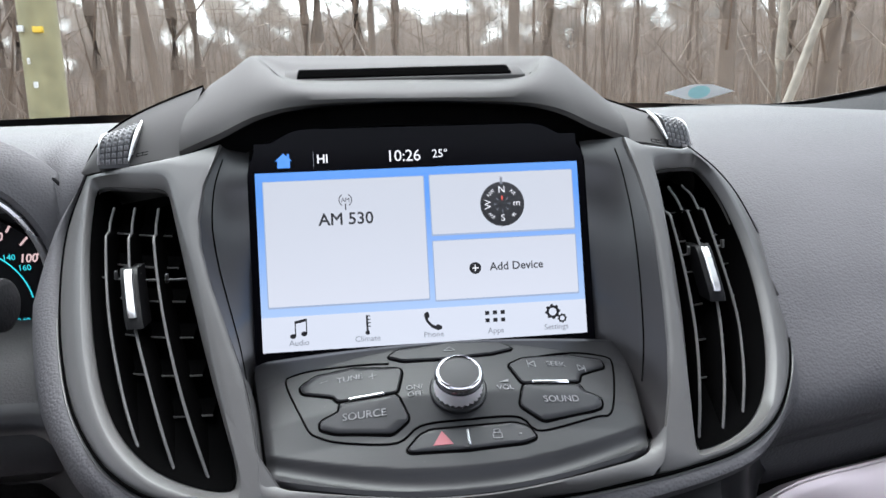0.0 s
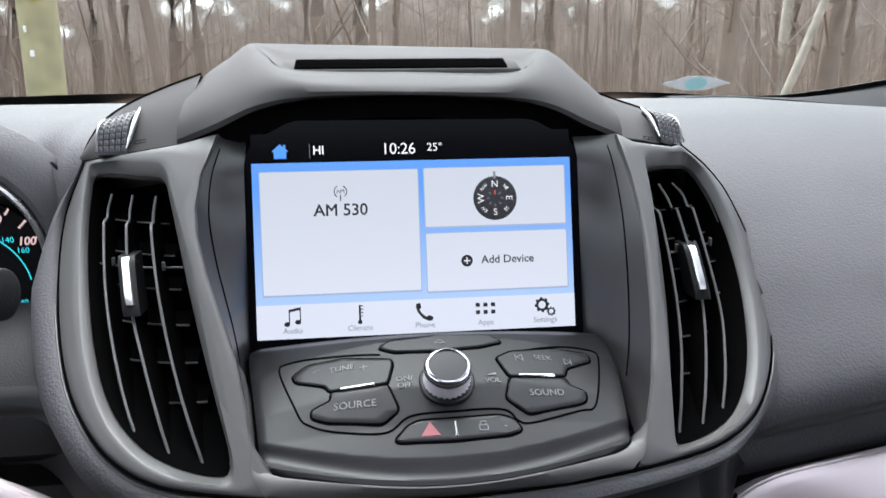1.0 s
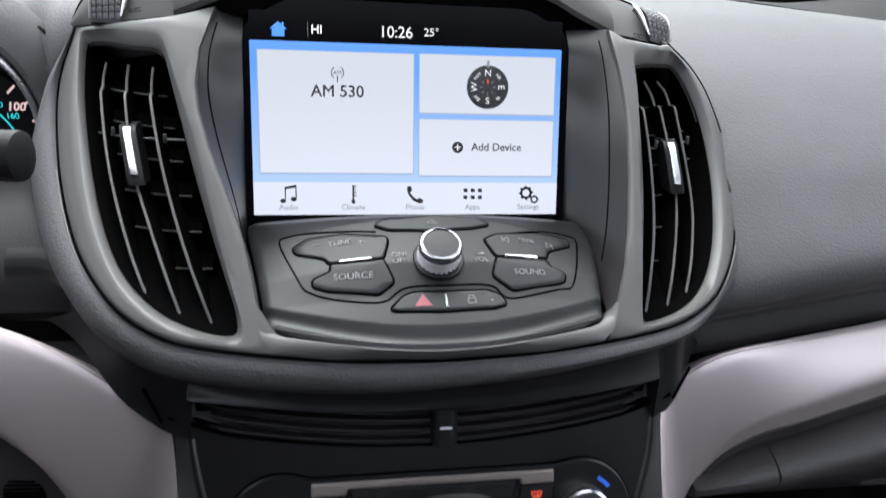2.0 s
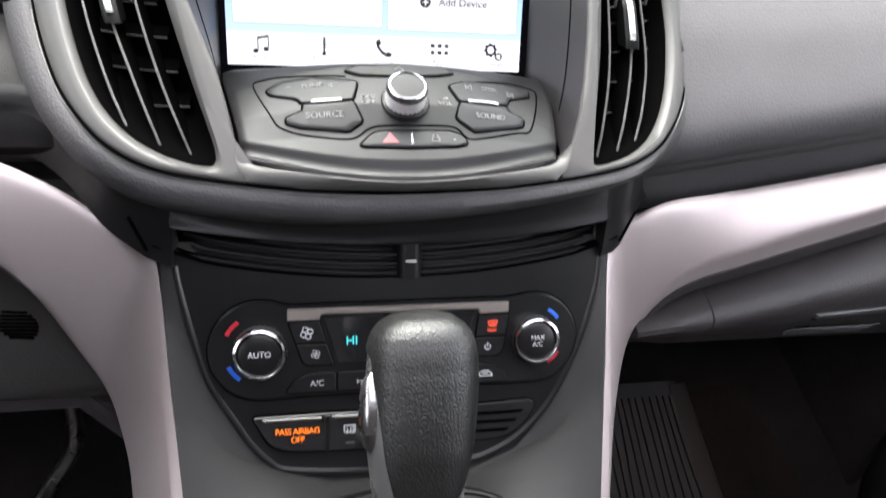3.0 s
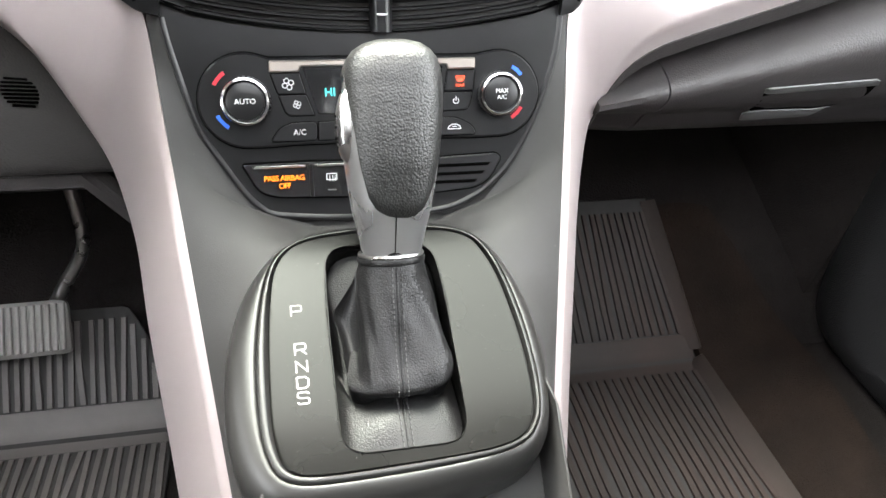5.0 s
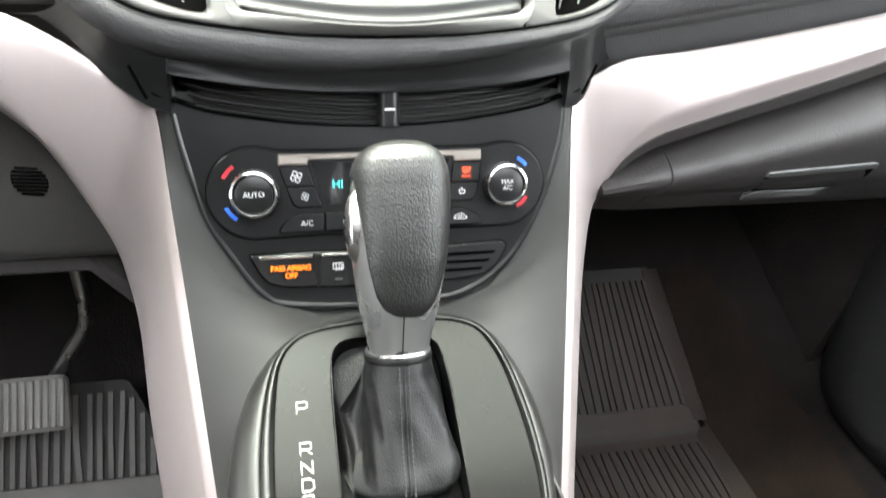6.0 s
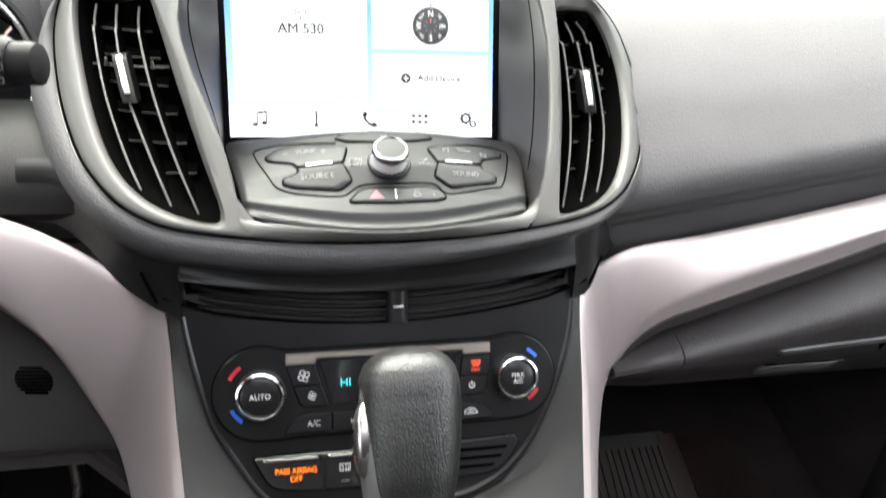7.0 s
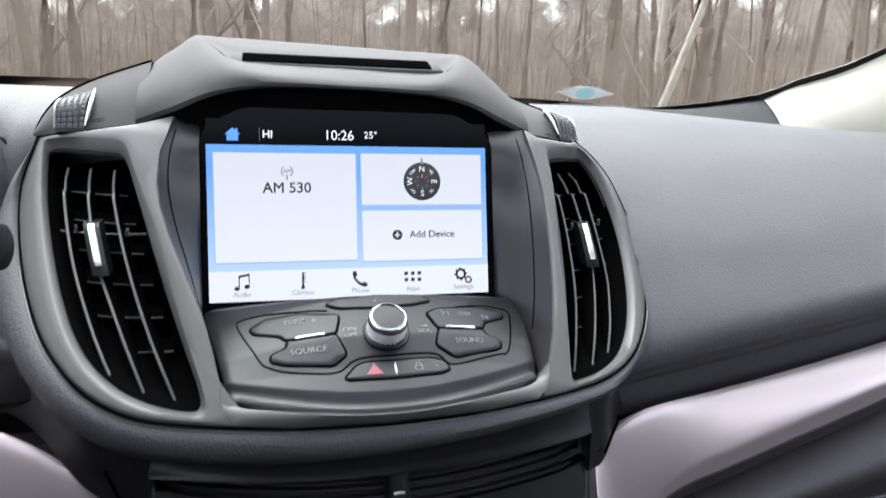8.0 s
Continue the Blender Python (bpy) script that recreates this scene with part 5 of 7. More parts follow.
GROOVE = [(-0.0271, 0.3103), (-0.0516, 0.3152), (-0.0701, 0.3190), (-0.0748, 0.3152), (-0.0642, 0.2869), (-0.0586, 0.2802), (-0.0468, 0.2755), (-0.0262, 0.2724), (-0.0153, 0.2782), (0.0046, 0.2790), (0.0263, 0.2793), (0.0320, 0.2747),
          (0.0379, 0.2737), (0.0610, 0.2800), (0.0705, 0.2851), (0.0815, 0.3174), (0.0764, 0.3212), (0.0579, 0.3165), (0.0382, 0.3095)]


def button(name, outline, r=0.0018, mat=M_BUTTON, rise=0.0011, label=""):
    lp = rounded(outline, r, 4)
    part("button_gap", plate(shrink(lp, -0.0010), on_panel, -0.001, 0.00035, 0.0001), M_GAP, controls)
    mid = sum(lp, Vector((0, 0))) / len(lp)
    inner = shrink(lp, 0.0005)
    rows = [[on_panel(p.x, p.y, 0.0) for p in lp], [on_panel(p.x, p.y, rise - 0.0005) for p in lp]]
    rows += [[on_panel(*p.lerp(mid, f), rise) for p in inner] for f in (0, 0.2, 0.4, 0.6, 0.8, 0.96)]
    return part(name, loft(rows, closed=True, cap=True), mat, controls, label)


gl = curve([Vector(p) for p in GROOVE], 110)
part("groove", tube([on_panel(p.x, p.y, 0.0001) for p in gl], 0.00048, 6), M_GAP, controls)
b_tune, b_source, b_seek, b_sound = button("tune_button", TUNE), button("source_button", SOURCE), button("seek_button", SEEK), button("sound_button", SOUND)
b_eject, b_hazard = button("eject_button", EJECT), button("hazard_button", HAZARD)


def on_panel_frame(x, y, h=0.0013, tilt=0.0):
    e = 0.001
    u = Vector((2 * e, 0, panel_z(x + e, y) - panel_z(x - e, y)))
    v = Vector((0, 2 * e, panel_z(x, y + e) - panel_z(x, y - e)))
    m = axes(on_panel(x, y, h), u, v)
    return m @ Matrix.Rotation(radians(tilt), 4, "Z")


for txt, x, y, sz, tilt, par in (("TUNE", -0.0450, 0.3052, 0.0046, -2, b_tune), ("SOURCE", -0.0388, 0.2848, 0.0050, -3, b_source), ("SEEK", 0.0503, 0.3066, 0.0044, 5, b_seek), ("SOUND", 0.0475, 0.2864, 0.0047, 5, b_sound)):
    words("lettering", txt, sz, on_panel_frame(x, y, 0.0013, tilt), M_PRINTDIM, par)
words("lettering", "ON/\nOFF", 0.0040, on_panel_frame(-0.0165, 0.2927, 0.0003), M_PRINTDIM, controls)
words("lettering", "VOL", 0.0040, on_panel_frame(0.0236, 0.2915, 0.0003, 3), M_PRINTDIM, controls)
blob("volume_mark", [[Vector(p) for p in ((-0.0022, 0.0034), (0.0022, 0.0034), (0.0022, 0.0050))]], on_panel_frame(0.0236, 0.2915, 0.0004, 3), M_PRINTDIM, controls)
blob("minus", [[Vector(p) for p in ((-0.0018, -0.0002), (0.0018, -0.0002), (0.0018, 0.0002), (-0.0018, 0.0002))]], on_panel_frame(-0.0568, 0.3072), M_PRINTDIM, b_tune)
blob("plus", [[Vector(p) for p in ((-0.0018, -0.0002), (0.0018, -0.0002), (0.0018, 0.0002), (-0.0018, 0.0002))], [Vector(p) for p in ((-0.0002, -0.0018), (0.0002, -0.0018), (0.0002, 0.0018), (-0.0002, 0.0018))]], on_panel_frame(-0.0348, 0.3037), M_PRINTDIM, b_tune)
for x, s in ((0.0385, 1), (0.0625, -1)):
    bars("skip_mark", [(-0.0018 * s, -0.0022, -0.0018 * s, 0.0022, 0.0004), (0.0016 * s, -0.0020, -0.0014 * s, 0.0, 0.0004), (-0.0014 * s, 0.0, 0.0016 * s, 0.0020, 0.0004), (0.0016 * s, -0.0020, 0.0016 * s, 0.0020, 0.0004)], flat(on_panel_frame(x, 0.3052 + 0.06 * (x - 0.0385), 0.0013, 4)), 0.0, M_PRINTDIM, b_seek)
bars("eject_mark", [(-0.0026, -0.0010, 0.0026, -0.0010, 0.0004), (-0.0026, -0.0010, 0, 0.0014, 0.0004), (0, 0.0014, 0.0026, -0.0010, 0.0004)], flat(on_panel_frame(0.0014, 0.3138, 0.0013)), 0.0, M_PRINTDIM, b_eject)
blob("warning_triangle", [[Vector(p) for p in ((-0.0042, -0.0028), (0.0042, -0.0028), (0, 0.0040))]], on_panel_frame(-0.0069, 0.2713, 0.0013), M_HAZARD, b_hazard)
bars("lock_mark", [(-0.0018, -0.0020, 0.0018, -0.0020, 0.0004), (-0.0018, 0.0006, 0.0018, 0.0006, 0.0004), (-0.0018, -0.0020, -0.0018, 0.0006, 0.0004), (0.0018, -0.0020, 0.0018, 0.0006, 0.0004), (-0.0012, 0.0006, -0.0012, 0.0024, 0.0003), (0.0012, 0.0006, 0.0012, 0.0024, 0.0003), (-0.0012, 0.0024, 0.0012, 0.0024, 0.0003)], flat(on_panel_frame(0.0161, 0.2718)), 0.0, M_PRINTDIM, b_hazard)
bars("dot_mark", [(-0.0006, 0, 0.0006, 0, 0.0006)], flat(on_panel_frame(0.0258, 0.2716)), 0.0, M_PRINTDIM, b_hazard)
for x0, y0, x1, y1, w in ((-0.0456, 0.2932, -0.0298, 0.2928, 0.0015), (0.0362, 0.2944, 0.0536, 0.2963, 0.0015), (0.0040, 0.2746, 0.0040, 0.2680, 0.0013)):
    d = Vector((x1 - x0, y1 - y0)).normalized()
    sd = Vector((-d.y, d.x)) * w / 2
    p0, p1 = Vector((x0, y0)), Vector((x1, y1))
    lp = rounded([p0 + sd, p0 - sd, p1 - sd, p1 + sd], 0.0005, 3)
    part("chrome_bar", plate(lp, on_panel, 0.0, 0.0021, 0.0006), M_CHROME, controls, "chrome bar")
# volume knob with knurled chrome skirt
km = axes(on_panel(0.0025, 0.2915, 0), (1, 0, 0), (0, 1, 0.55))
knob = part("volume_knob", turned([(0.0126, -0.002), (0.0126, 0.0006), (0.0120, 0.0012), (0.0118, 0.0012)], km, 48), M_PANEL, controls, "round volume knob")
rows = []
for j in range(9):
    z, r0 = 0.0006 + 0.0073 * j / 8, 0.0109 - 0.0005 * j / 8
    radii = [r0 - (0.0011 if (i + j) % 2 else 0) for i in range(52)]
    rows.append([km @ Vector((r * math.cos(math.pi * i / 26), r * math.sin(math.pi * i / 26), z)) for i, r in enumerate(radii)])
part("knurled_skirt", loft(rows, closed=True, cap=True), M_KNURL, knob, "knurled chrome skirt", smooth=5)
part("chrome_ring", turned([(0.0102, 0.0076), (0.0107, 0.0086), (0.0107, 0.0098), (0.0103, 0.0111), (0.0096, 0.0120), (0.0088, 0.0122), (0.0083, 0.0117), (0.0082, 0.0110)], km, 56), M_CHROME, knob, "polished chrome ring")
part("cap", turned([(0.0084, 0.0106), (0.0083, 0.0115), (0.0060, 0.0116), (0.0020, 0.0117)], km, 48), M_BUTTON, knob, "black cap")

# ---- air vents ----
BLADES = {
    -1: (((-0.1700, 1.1525), (-0.1697, 1.1401), (-0.1589, 1.1076), (-0.1437, 1.0782), (-0.1290, 1.0560)), ((-0.1558, 1.1530), (-0.1550, 1.1409), (-0.1456, 1.1087), (-0.1314, 1.0812), (-0.1145, 1.0515)), ((-0.1416, 1.1530), (-0.1405, 1.1398), (-0.1305, 1.1092), (-0.1165, 1.0778), (-0.1012, 1.0495))),
    1: (((0.1240, 1.1525), (0.1255, 1.1388), (0.1231, 1.1109), (0.1169, 1.0823), (0.1040, 1.0490)), ((0.1330, 1.1530), (0.1370, 1.1402), (0.1365, 1.1044), (0.1300, 1.0810), (0.1160, 1.0515)), ((0.1425, 1.1530), (0.1484, 1.1414), (0.1463, 1.0980), (0.1394, 1.0762), (0.1285, 1.0560))),
}


def air_vent(outline, radii, side, label):
    v = thing("air_vent", tuple(on_bezel(0.13 * side, 1.05, -0.02)), label, "air vent", group="centre air vents")
    lp = resample(rounded(outline, radii, 5), 72)
    cen = sum(lp, Vector((0, 0))) / len(lp)
    rows = []
    for share, back, up in ((1.0, 0.0, 0.0), (0.985, 0.006, 0.0025), (0.95, 0.020, 0.006), (0.90, 0.045, 0.012), (0.45, 0.045, 0.006), (0.02, 0.045, 0.0)):
        rows.append([on_bezel(*(cen + (p - cen) * share), -0.0040) + Vector((0, back, up)) for p in lp])
    # near-black without gloss on housing and blades stands for the shade inside
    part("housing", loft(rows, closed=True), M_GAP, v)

    def span(z):
        xs = []
        for a, b in zip(lp, lp[1:] + lp[:1]):
            if (a.y - z) * (b.y - z) <= 0 and abs(a.y - b.y) > 1e-9:
                xs.append(a.x + (b.x - a.x) * (z - a.y) / (b.y - a.y))
        return (min(xs), max(xs)) if len(xs) > 1 else None

    z0, z1 = min(p.y for p in lp), max(p.y for p in lp)
    zs = np.linspace(z0 + 0.0008, z1 - 0.0008, 36)
    # horizontal blades behind
    for k in range(2, 8):
        z = z0 + (z1 - z0) * (k - 0.1) / 8
        s = span(z)
        if s:
            rws = [[on_bezel(x, z, -0.017) + Vector((0, d, 0.3 * d)) for d in (0, 0.003, 0.012)] for x in np.linspace(s[0] + 0.0020, s[1] - 0.0050, 8)]
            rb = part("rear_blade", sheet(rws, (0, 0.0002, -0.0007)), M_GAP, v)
            # pale line paints a faint glint along the rear blade
            part("blade_glint", tube([r[0] for r in rws], 0.0005, 6), M_BEZEL, rb)
    shares = (0.24, 0.50, 0.76) if side < 0 else (0.22, 0.48, 0.74)
    mid = None
    for q, lead in zip(shares, BLADES[side]):
        px = [p[0] for p in lead][::-1]
        pz = [p[1] for p in lead][::-1]
        fit = curve([(a, 0, b) for a, b in zip(px, pz)], 48)
        line = [(p.x, p.z) for p in fit if z0 + 0.0004 < p.z < z1 - 0.0004]
        rws = []
        n = len(line)
        for j, (x, z) in enumerate(line):
            tuck = 0.0050 * min(1, max(0, (z - 1.1385) / 0.0012)) + 0.002 * max(0, 1 - j / (n * 0.12))
            f = on_bezel(x, z, -0.0050 - tuck)
            rws.append([f + Vector((0.0, 0.020, 0)), f + Vector((-0.0009, 0.002, 0)), f + Vector((-0.0008, 0, 0)), f + Vector((0.0008, 0, 0)), f + Vector((0.0009, 0.002, 0)), f + Vector((0.0, 0.020, 0))])
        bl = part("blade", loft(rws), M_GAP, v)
        # paler tube paints the light caught on the blade's front edge
        part("blade_glint", tube([(r[2] + r[3]) / 2 for r in rws], 0.0007, 6), M_BEZEL, bl, "paler front line painting the edge's glint")
        if q == shares[1]:
            mid = line
    # link bar and clips between the blades
    zl = z0 + (z1 - z0) * 0.66
    s = span(zl)
    part("link_bar", tube([on_bezel(s[0] + (s[1] - s[0]) * t, zl + 0.002 * t, -0.012) for t in np.linspace(0.03, 0.97 if side < 0 else 0.78, 6)], 0.0006, 8), M_BEZEL, v)
    for q in shares:
        x = s[0] + (s[1] - s[0]) * (q + 0.05)
        bm = bmesh.new()
        c = on_bezel(x, zl + 0.001, -0.009)
        box(bm, c - Vector((0.0012, 0.001, 0.0022)), c + Vector((0.0002, 0.001, 0.0022)), 0.0003)
        part("clip", bm, M_BEZEL, v)
    # slider with a bright tab on the middle blade
    zt = 1.1115 if side < 0 else 1.1090
    zz = [p for p in mid if abs(p[1] - zt) < 0.0125]
    a, b = zz[0], zz[-1]
    lean = (b[0] - a[0]) / (b[1] - a[1])
    ends = {0.0040: (zt - 0.0125, zt + 0.0105), 0.0019: (zt - 0.0088, zt + 0.0095)}

    def tab_rows(w, d0, d1, lift):
        rws = []
        for k in range(10):
            t = k / 9
            z = ends[w][0] + (ends[w][1] - ends[w][0]) * t
            x = a[0] + (z - a[1]) * lean
            f = on_bezel(x, z, lift)
            end = 0.0012 * (abs(2 * t - 1) ** 6)
            rws.append([f + Vector((-w, d1, 0)), f + Vector((-w, d0 + end, 0)), f + Vector((-w * 0.7, end, 0)), f + Vector((w * 0.7, end, 0)), f + Vector((w, d0 + end, 0)), f + Vector((w, d1, 0))])
        return rws

    tb = part("slider", loft(tab_rows(0.0040, 0.0012, 0.014, -0.0012), cap=True), M_BLADE, v, "black slider")
    part("tab", loft(tab_rows(0.0019, 0.0008, 0.004, 0.0002), cap=True), M_SATIN, tb, "bright chrome tab")
    return v


air_vent(VENT_L, VENT_RADII[0], -1, "black slatted air vent with chrome tab beside the instruments")
air_vent(VENT_R, VENT_RADII[1], 1, "narrow black slatted air vent with chrome tab beside the pad")

# ---- long grille under the pod ----
low = thing("lower_grille", (0, 0.27, 0.98), "long black slatted grille below the grained collar", "grille")


def low_edge(x):
    return 0.9795 + 0.0125 * (x / 0.113) ** 2 + 0.004 * max(0, (abs(x) - 0.10) / 0.03)


def on_low(x, z, h=0.0):
    return Vector((x, 0.2700 + 0.3 * (z - 0.99), z)) + Vector((0, -1, 0.25)) * h


part("recess", sheet([[on_low(x, low_edge(x) + (1.004 + 0.012 * (abs(x) / 0.125) ** 2 - low_edge(x)) * t, -0.007 + 0.0072 * (1 if t < 0.02 else 0)) for t in (0, 0.015, 0.1, 0.5, 1)] for x in np.linspace(-0.126, 0.127, 40)], (0, 0.004, 0)), M_GAP, low)
for s in (-1, 1):
    for k in range(4):
        rws = []
        for x in np.linspace(0.0125 if s > 0 else 0.0005, 0.115 - 0.004 * (3 - k), 26):
            z = low_edge(x) + 0.0022 + 0.0049 * k
            rws.append([on_low(s * x, z - 0.0014, -0.006), on_low(s * x, z - 0.0011, -0.0012), on_low(s * x, z - 0.0004, -0.0004), on_low(s * x, z + 0.0008, -0.0010), on_low(s * x, z + 0.0012, -0.0060)])
        part("slat", loft(rws, cap=True), M_COLUMN, low)
cb = part("center_block", sheet([[on_low(x, 0.9800 + 0.0225 * t, 0.0048 - 0.0035 * (abs(x - 0.0060) / 0.0062) ** 4) for t in np.linspace(0, 1, 6)] for x in np.linspace(-0.0002, 0.0122, 9)], (0, 0.008, 0)), M_CLIMATE, low)
bars("bright_mark", [(-0.0030, 0.0, 0.0030, 0.0, 0.0010)], lambda a, b, h: on_low(a + 0.0061, 0.9896 + b, 0.0052 + h), 0.0, M_PRINT, cb)

# ---- climate panel ----
climate = thing("climate_panel", (0, 0.25, 0.89), "satin black climate control panel with two chrome dials", "climate panel")
SHIELD = curve([(-0.1185, 0.9970), (-0.1180, 0.9895), (-0.1153, 0.9729), (-0.1094, 0.9488), (-0.1025, 0.9270), (-0.0907, 0.9075), (-0.0810, 0.8930), (-0.0715, 0.8835), (-0.0603, 0.8787), (-0.0160, 0.8752), (0.0376, 0.8767), (0.0584, 0.8822),
                (0.0739, 0.8914), (0.0898, 0.9073), (0.1050, 0.9345), (0.1160, 0.9660), (0.1192, 0.9890), (0.1200, 0.9970)], 80) + [Vector((x, 0.9812 + 0.0125 * (x / 0.113) ** 2)) for x in np.linspace(0.114, -0.112, 24)]
part("shield", plate(SHIELD, on_climate, -0.010, 0.0004, 0.0006), M_CLIMATE, climate)
rim_in = shrink(SHIELD, 0.0034)
part("shield_rim", loft([[on_climate(p.x, p.y, h) for p in loop[2:78]] for loop, h in ((SHIELD, -0.006), (SHIELD, 0.0014), (shrink(SHIELD, 0.0005), 0.0019), (shrink(SHIELD, 0.0022), 0.0017), (rim_in, 0.0002))]), M_CLIMATE, climate, "raised edge of the black panel", smooth=60)
HUB_L, HUB_R = (-0.0745, 0.9440), (0.0775, 0.9446)


def arc(c, r, a0, a1, n=14):
    return [(c[0] + r * math.cos(radians(a0 + (a1 - a0) * i / (n - 1))), c[1] + r * 0.93 * math.sin(radians(a0 + (a1 - a0) * i / (n - 1)))) for i in range(n)]


FACIA = ([(-0.0601, 0.9664)] + arc(HUB_L, 0.0272, 78, 276, 24) + [(-0.0640, 0.9188), (-0.0480, 0.9196), (-0.0200, 0.9197), (0.0200, 0.9203), (0.0430, 0.9205), (0.0620, 0.9200)] + arc(HUB_R, 0.0262, -96, 106, 24) + [(0.0632, 0.9668)])
FACIA = [Vector(p) for p in FACIA]
part("facia_gap", plate(shrink(resample(FACIA, 110), -0.0007), on_climate, 0.0, 0.0016, 0.0001), M_GAP, climate)
facia = part("facia", plate(resample(FACIA, 110), on_climate, 0.0, 0.0032, 0.0010), M_CLIMATE, climate, "gloss black control facia")


def cl(x, z, h=0.0035):
    return axes(on_climate(x, z, h), (1, 0, 0), (0, 0.4, 1))


for (x, z), txt, sz, r in ((HUB_L, "AUTO", 0.0043, 0.94), (HUB_R, "MAX\nA/C", 0.0037, 0.90)):
    m = cl(x, z, 0.003)
    d = part("dial", turned([(0.0152 * r, 0.0), (0.0150 * r, 0.0050), (0.0146 * r, 0.0056)], m, 64, ribs=1, depth=0.0004, rib_rows=(0, 1)), M_SATIN, climate, "chrome climate dial", smooth=20)
    part("chrome_ring", turned([(0.0148 * r, 0.0052), (0.0150 * r, 0.0066), (0.0143 * r, 0.0082), (0.0130 * r, 0.0086), (0.0119 * r, 0.0074), (0.0116 * r, 0.0064)], m, 64), M_CHROME, d, "polished chrome ring")
    cap = part("cap", turned([(0.0117 * r, 0.0060), (0.0115 * r, 0.0072), (0.0100 * r, 0.0078), (0.0020, 0.0080)], m, 48), M_CLIMATE, d, "black push cap")
    words("lettering", txt, sz, m @ Matrix.Translation((0, 0, 0.00805)), M_PRINT, cap)


def temp_arc(c, a0, a1, mat, nm, r):
    o, i = arc(c, r + 0.0012, a0, a1, 8), arc(c, r - 0.0010, a1, a0, 8)
    part(nm, plate([Vector(p) for p in o + i], on_climate, 0.003, 0.0036, 0.0001), mat, facia, smooth=0)


temp_arc(HUB_L, 124, 151, M_RED, "red_mark", 0.0194)
temp_arc(HUB_L, 205, 234, M_BLUE, "blue_mark", 0.0182)
temp_arc(HUB_R, 38, 62, M_BLUE, "blue_mark", 0.0180)
temp_arc(HUB_R, -60, -30, M_RED, "red_mark", 0.0168)
# chrome bar with two stepped ends over the display
BAR = [(-0.0600, 0.9649), (0.0623, 0.9650), (0.0622, 0.9590), (0.0450, 0.9588), (0.0446, 0.9615), (-0.0424, 0.9616), (-0.0431, 0.9588), (-0.0603, 0.9588)]
part("chrome_strip", plate(rounded(BAR, 0.0010, 3), on_climate, 0.002, 0.0050, 0.0008), M_STRIP, climate, "satin bronze-grey strip over the display")
display = part("display", plate(rounded([(-0.0410, 0.9605), (0.0425, 0.9605), (0.0360, 0.9362), (-0.0335, 0.9362)], 0.0008), on_climate, 0.002, 0.0037, 0.0003), M_PIANO, climate, "dark display with cyan letters")
words("cyan_lettering", "HI", 0.0068, cl(-0.0260, 0.9475, 0.0039), G_CYAN, display)
words("cyan_lettering", "HI", 0.0068, cl(0.0285, 0.9475, 0.0039), G_CYAN, display)


def key(name, outline, r=0.0008):
    lp = rounded([Vector(p) for p in outline], r, 3)
    part("key_gap", plate(shrink(lp, -0.0005), on_climate, 0.002, 0.0034, 0.0001), M_GAP, facia)
    return part(name, plate(lp, on_climate, 0.002, 0.0040, 0.0004), M_BUTTON, facia)


fan_hi = key("fan_button", [(-0.0596, 0.9581), (-0.0431, 0.9581), (-0.0400, 0.9473), (-0.0561, 0.9473)])
fan_lo = key("fan_button", [(-0.0557, 0.9465), (-0.0398, 0.9465), (-0.0356, 0.9356), (-0.0500, 0.9356), (-0.0526, 0.9375)])
defrost = key("defrost_button", [(0.0450, 0.9581), (0.0622, 0.9581), (0.0609, 0.9469), (0.0431, 0.9469)])
power = key("power_button", [(0.0428, 0.9461), (0.0605, 0.9461), (0.0590, 0.9395), (0.0565, 0.9363), (0.0400, 0.9358)])
ac = key("ac_button", [(-0.0490, 0.9318), (-0.0346, 0.9318), (-0.0350, 0.9218), (-0.0625, 0.9218), (-0.0564, 0.9291)], 0.003)
key("mode_button", [(-0.0338, 0.9318), (-0.0120, 0.9318), (-0.0120, 0.9218), (-0.0342, 0.9218)])
key("mode_button", [(0.0140, 0.9318), (0.0330, 0.9318), (0.0330, 0.9220), (0.0140, 0.9220)])
recirc = key("recirculation_button", [(0.0337, 0.9320), (0.0500, 0.9320), (0.0602, 0.9275), (0.0633, 0.9220), (0.0337, 0.9220)], 0.003)
words("lettering", "A/C", 0.0046, cl(-0.0450, 0.9264, 0.0041), M_PRINT, ac)
for par, x, z, sz in ((fan_hi, -0.0500, 0.9525, 1.0), (fan_lo, -0.0455, 0.9415, 0.68)):
    m = cl(x, z, 0.0041)
    loops = []
    for k in range(4):
        a = k * math.pi / 2 + 0.4
        c = Vector((math.cos(a), math.sin(a))) * 0.0020 * sz
        o = [c + Vector((math.cos(b), math.sin(b))) * 0.00165 * sz for b in np.linspace(0, 2 * math.pi, 17)[:-1]]
        i = [c + Vector((math.cos(b), math.sin(b))) * 0.00115 * sz for b in np.linspace(0, 2 * math.pi, 17)[:-1]]
        loops += [[o[j], o[(j + 1) % 16], i[(j + 1) % 16], i[j]] for j in range(16)]
    blob("fan_symbol", loops, m, M_PRINT, par)
m = cl(0.0530, 0.9530, 0.0041)
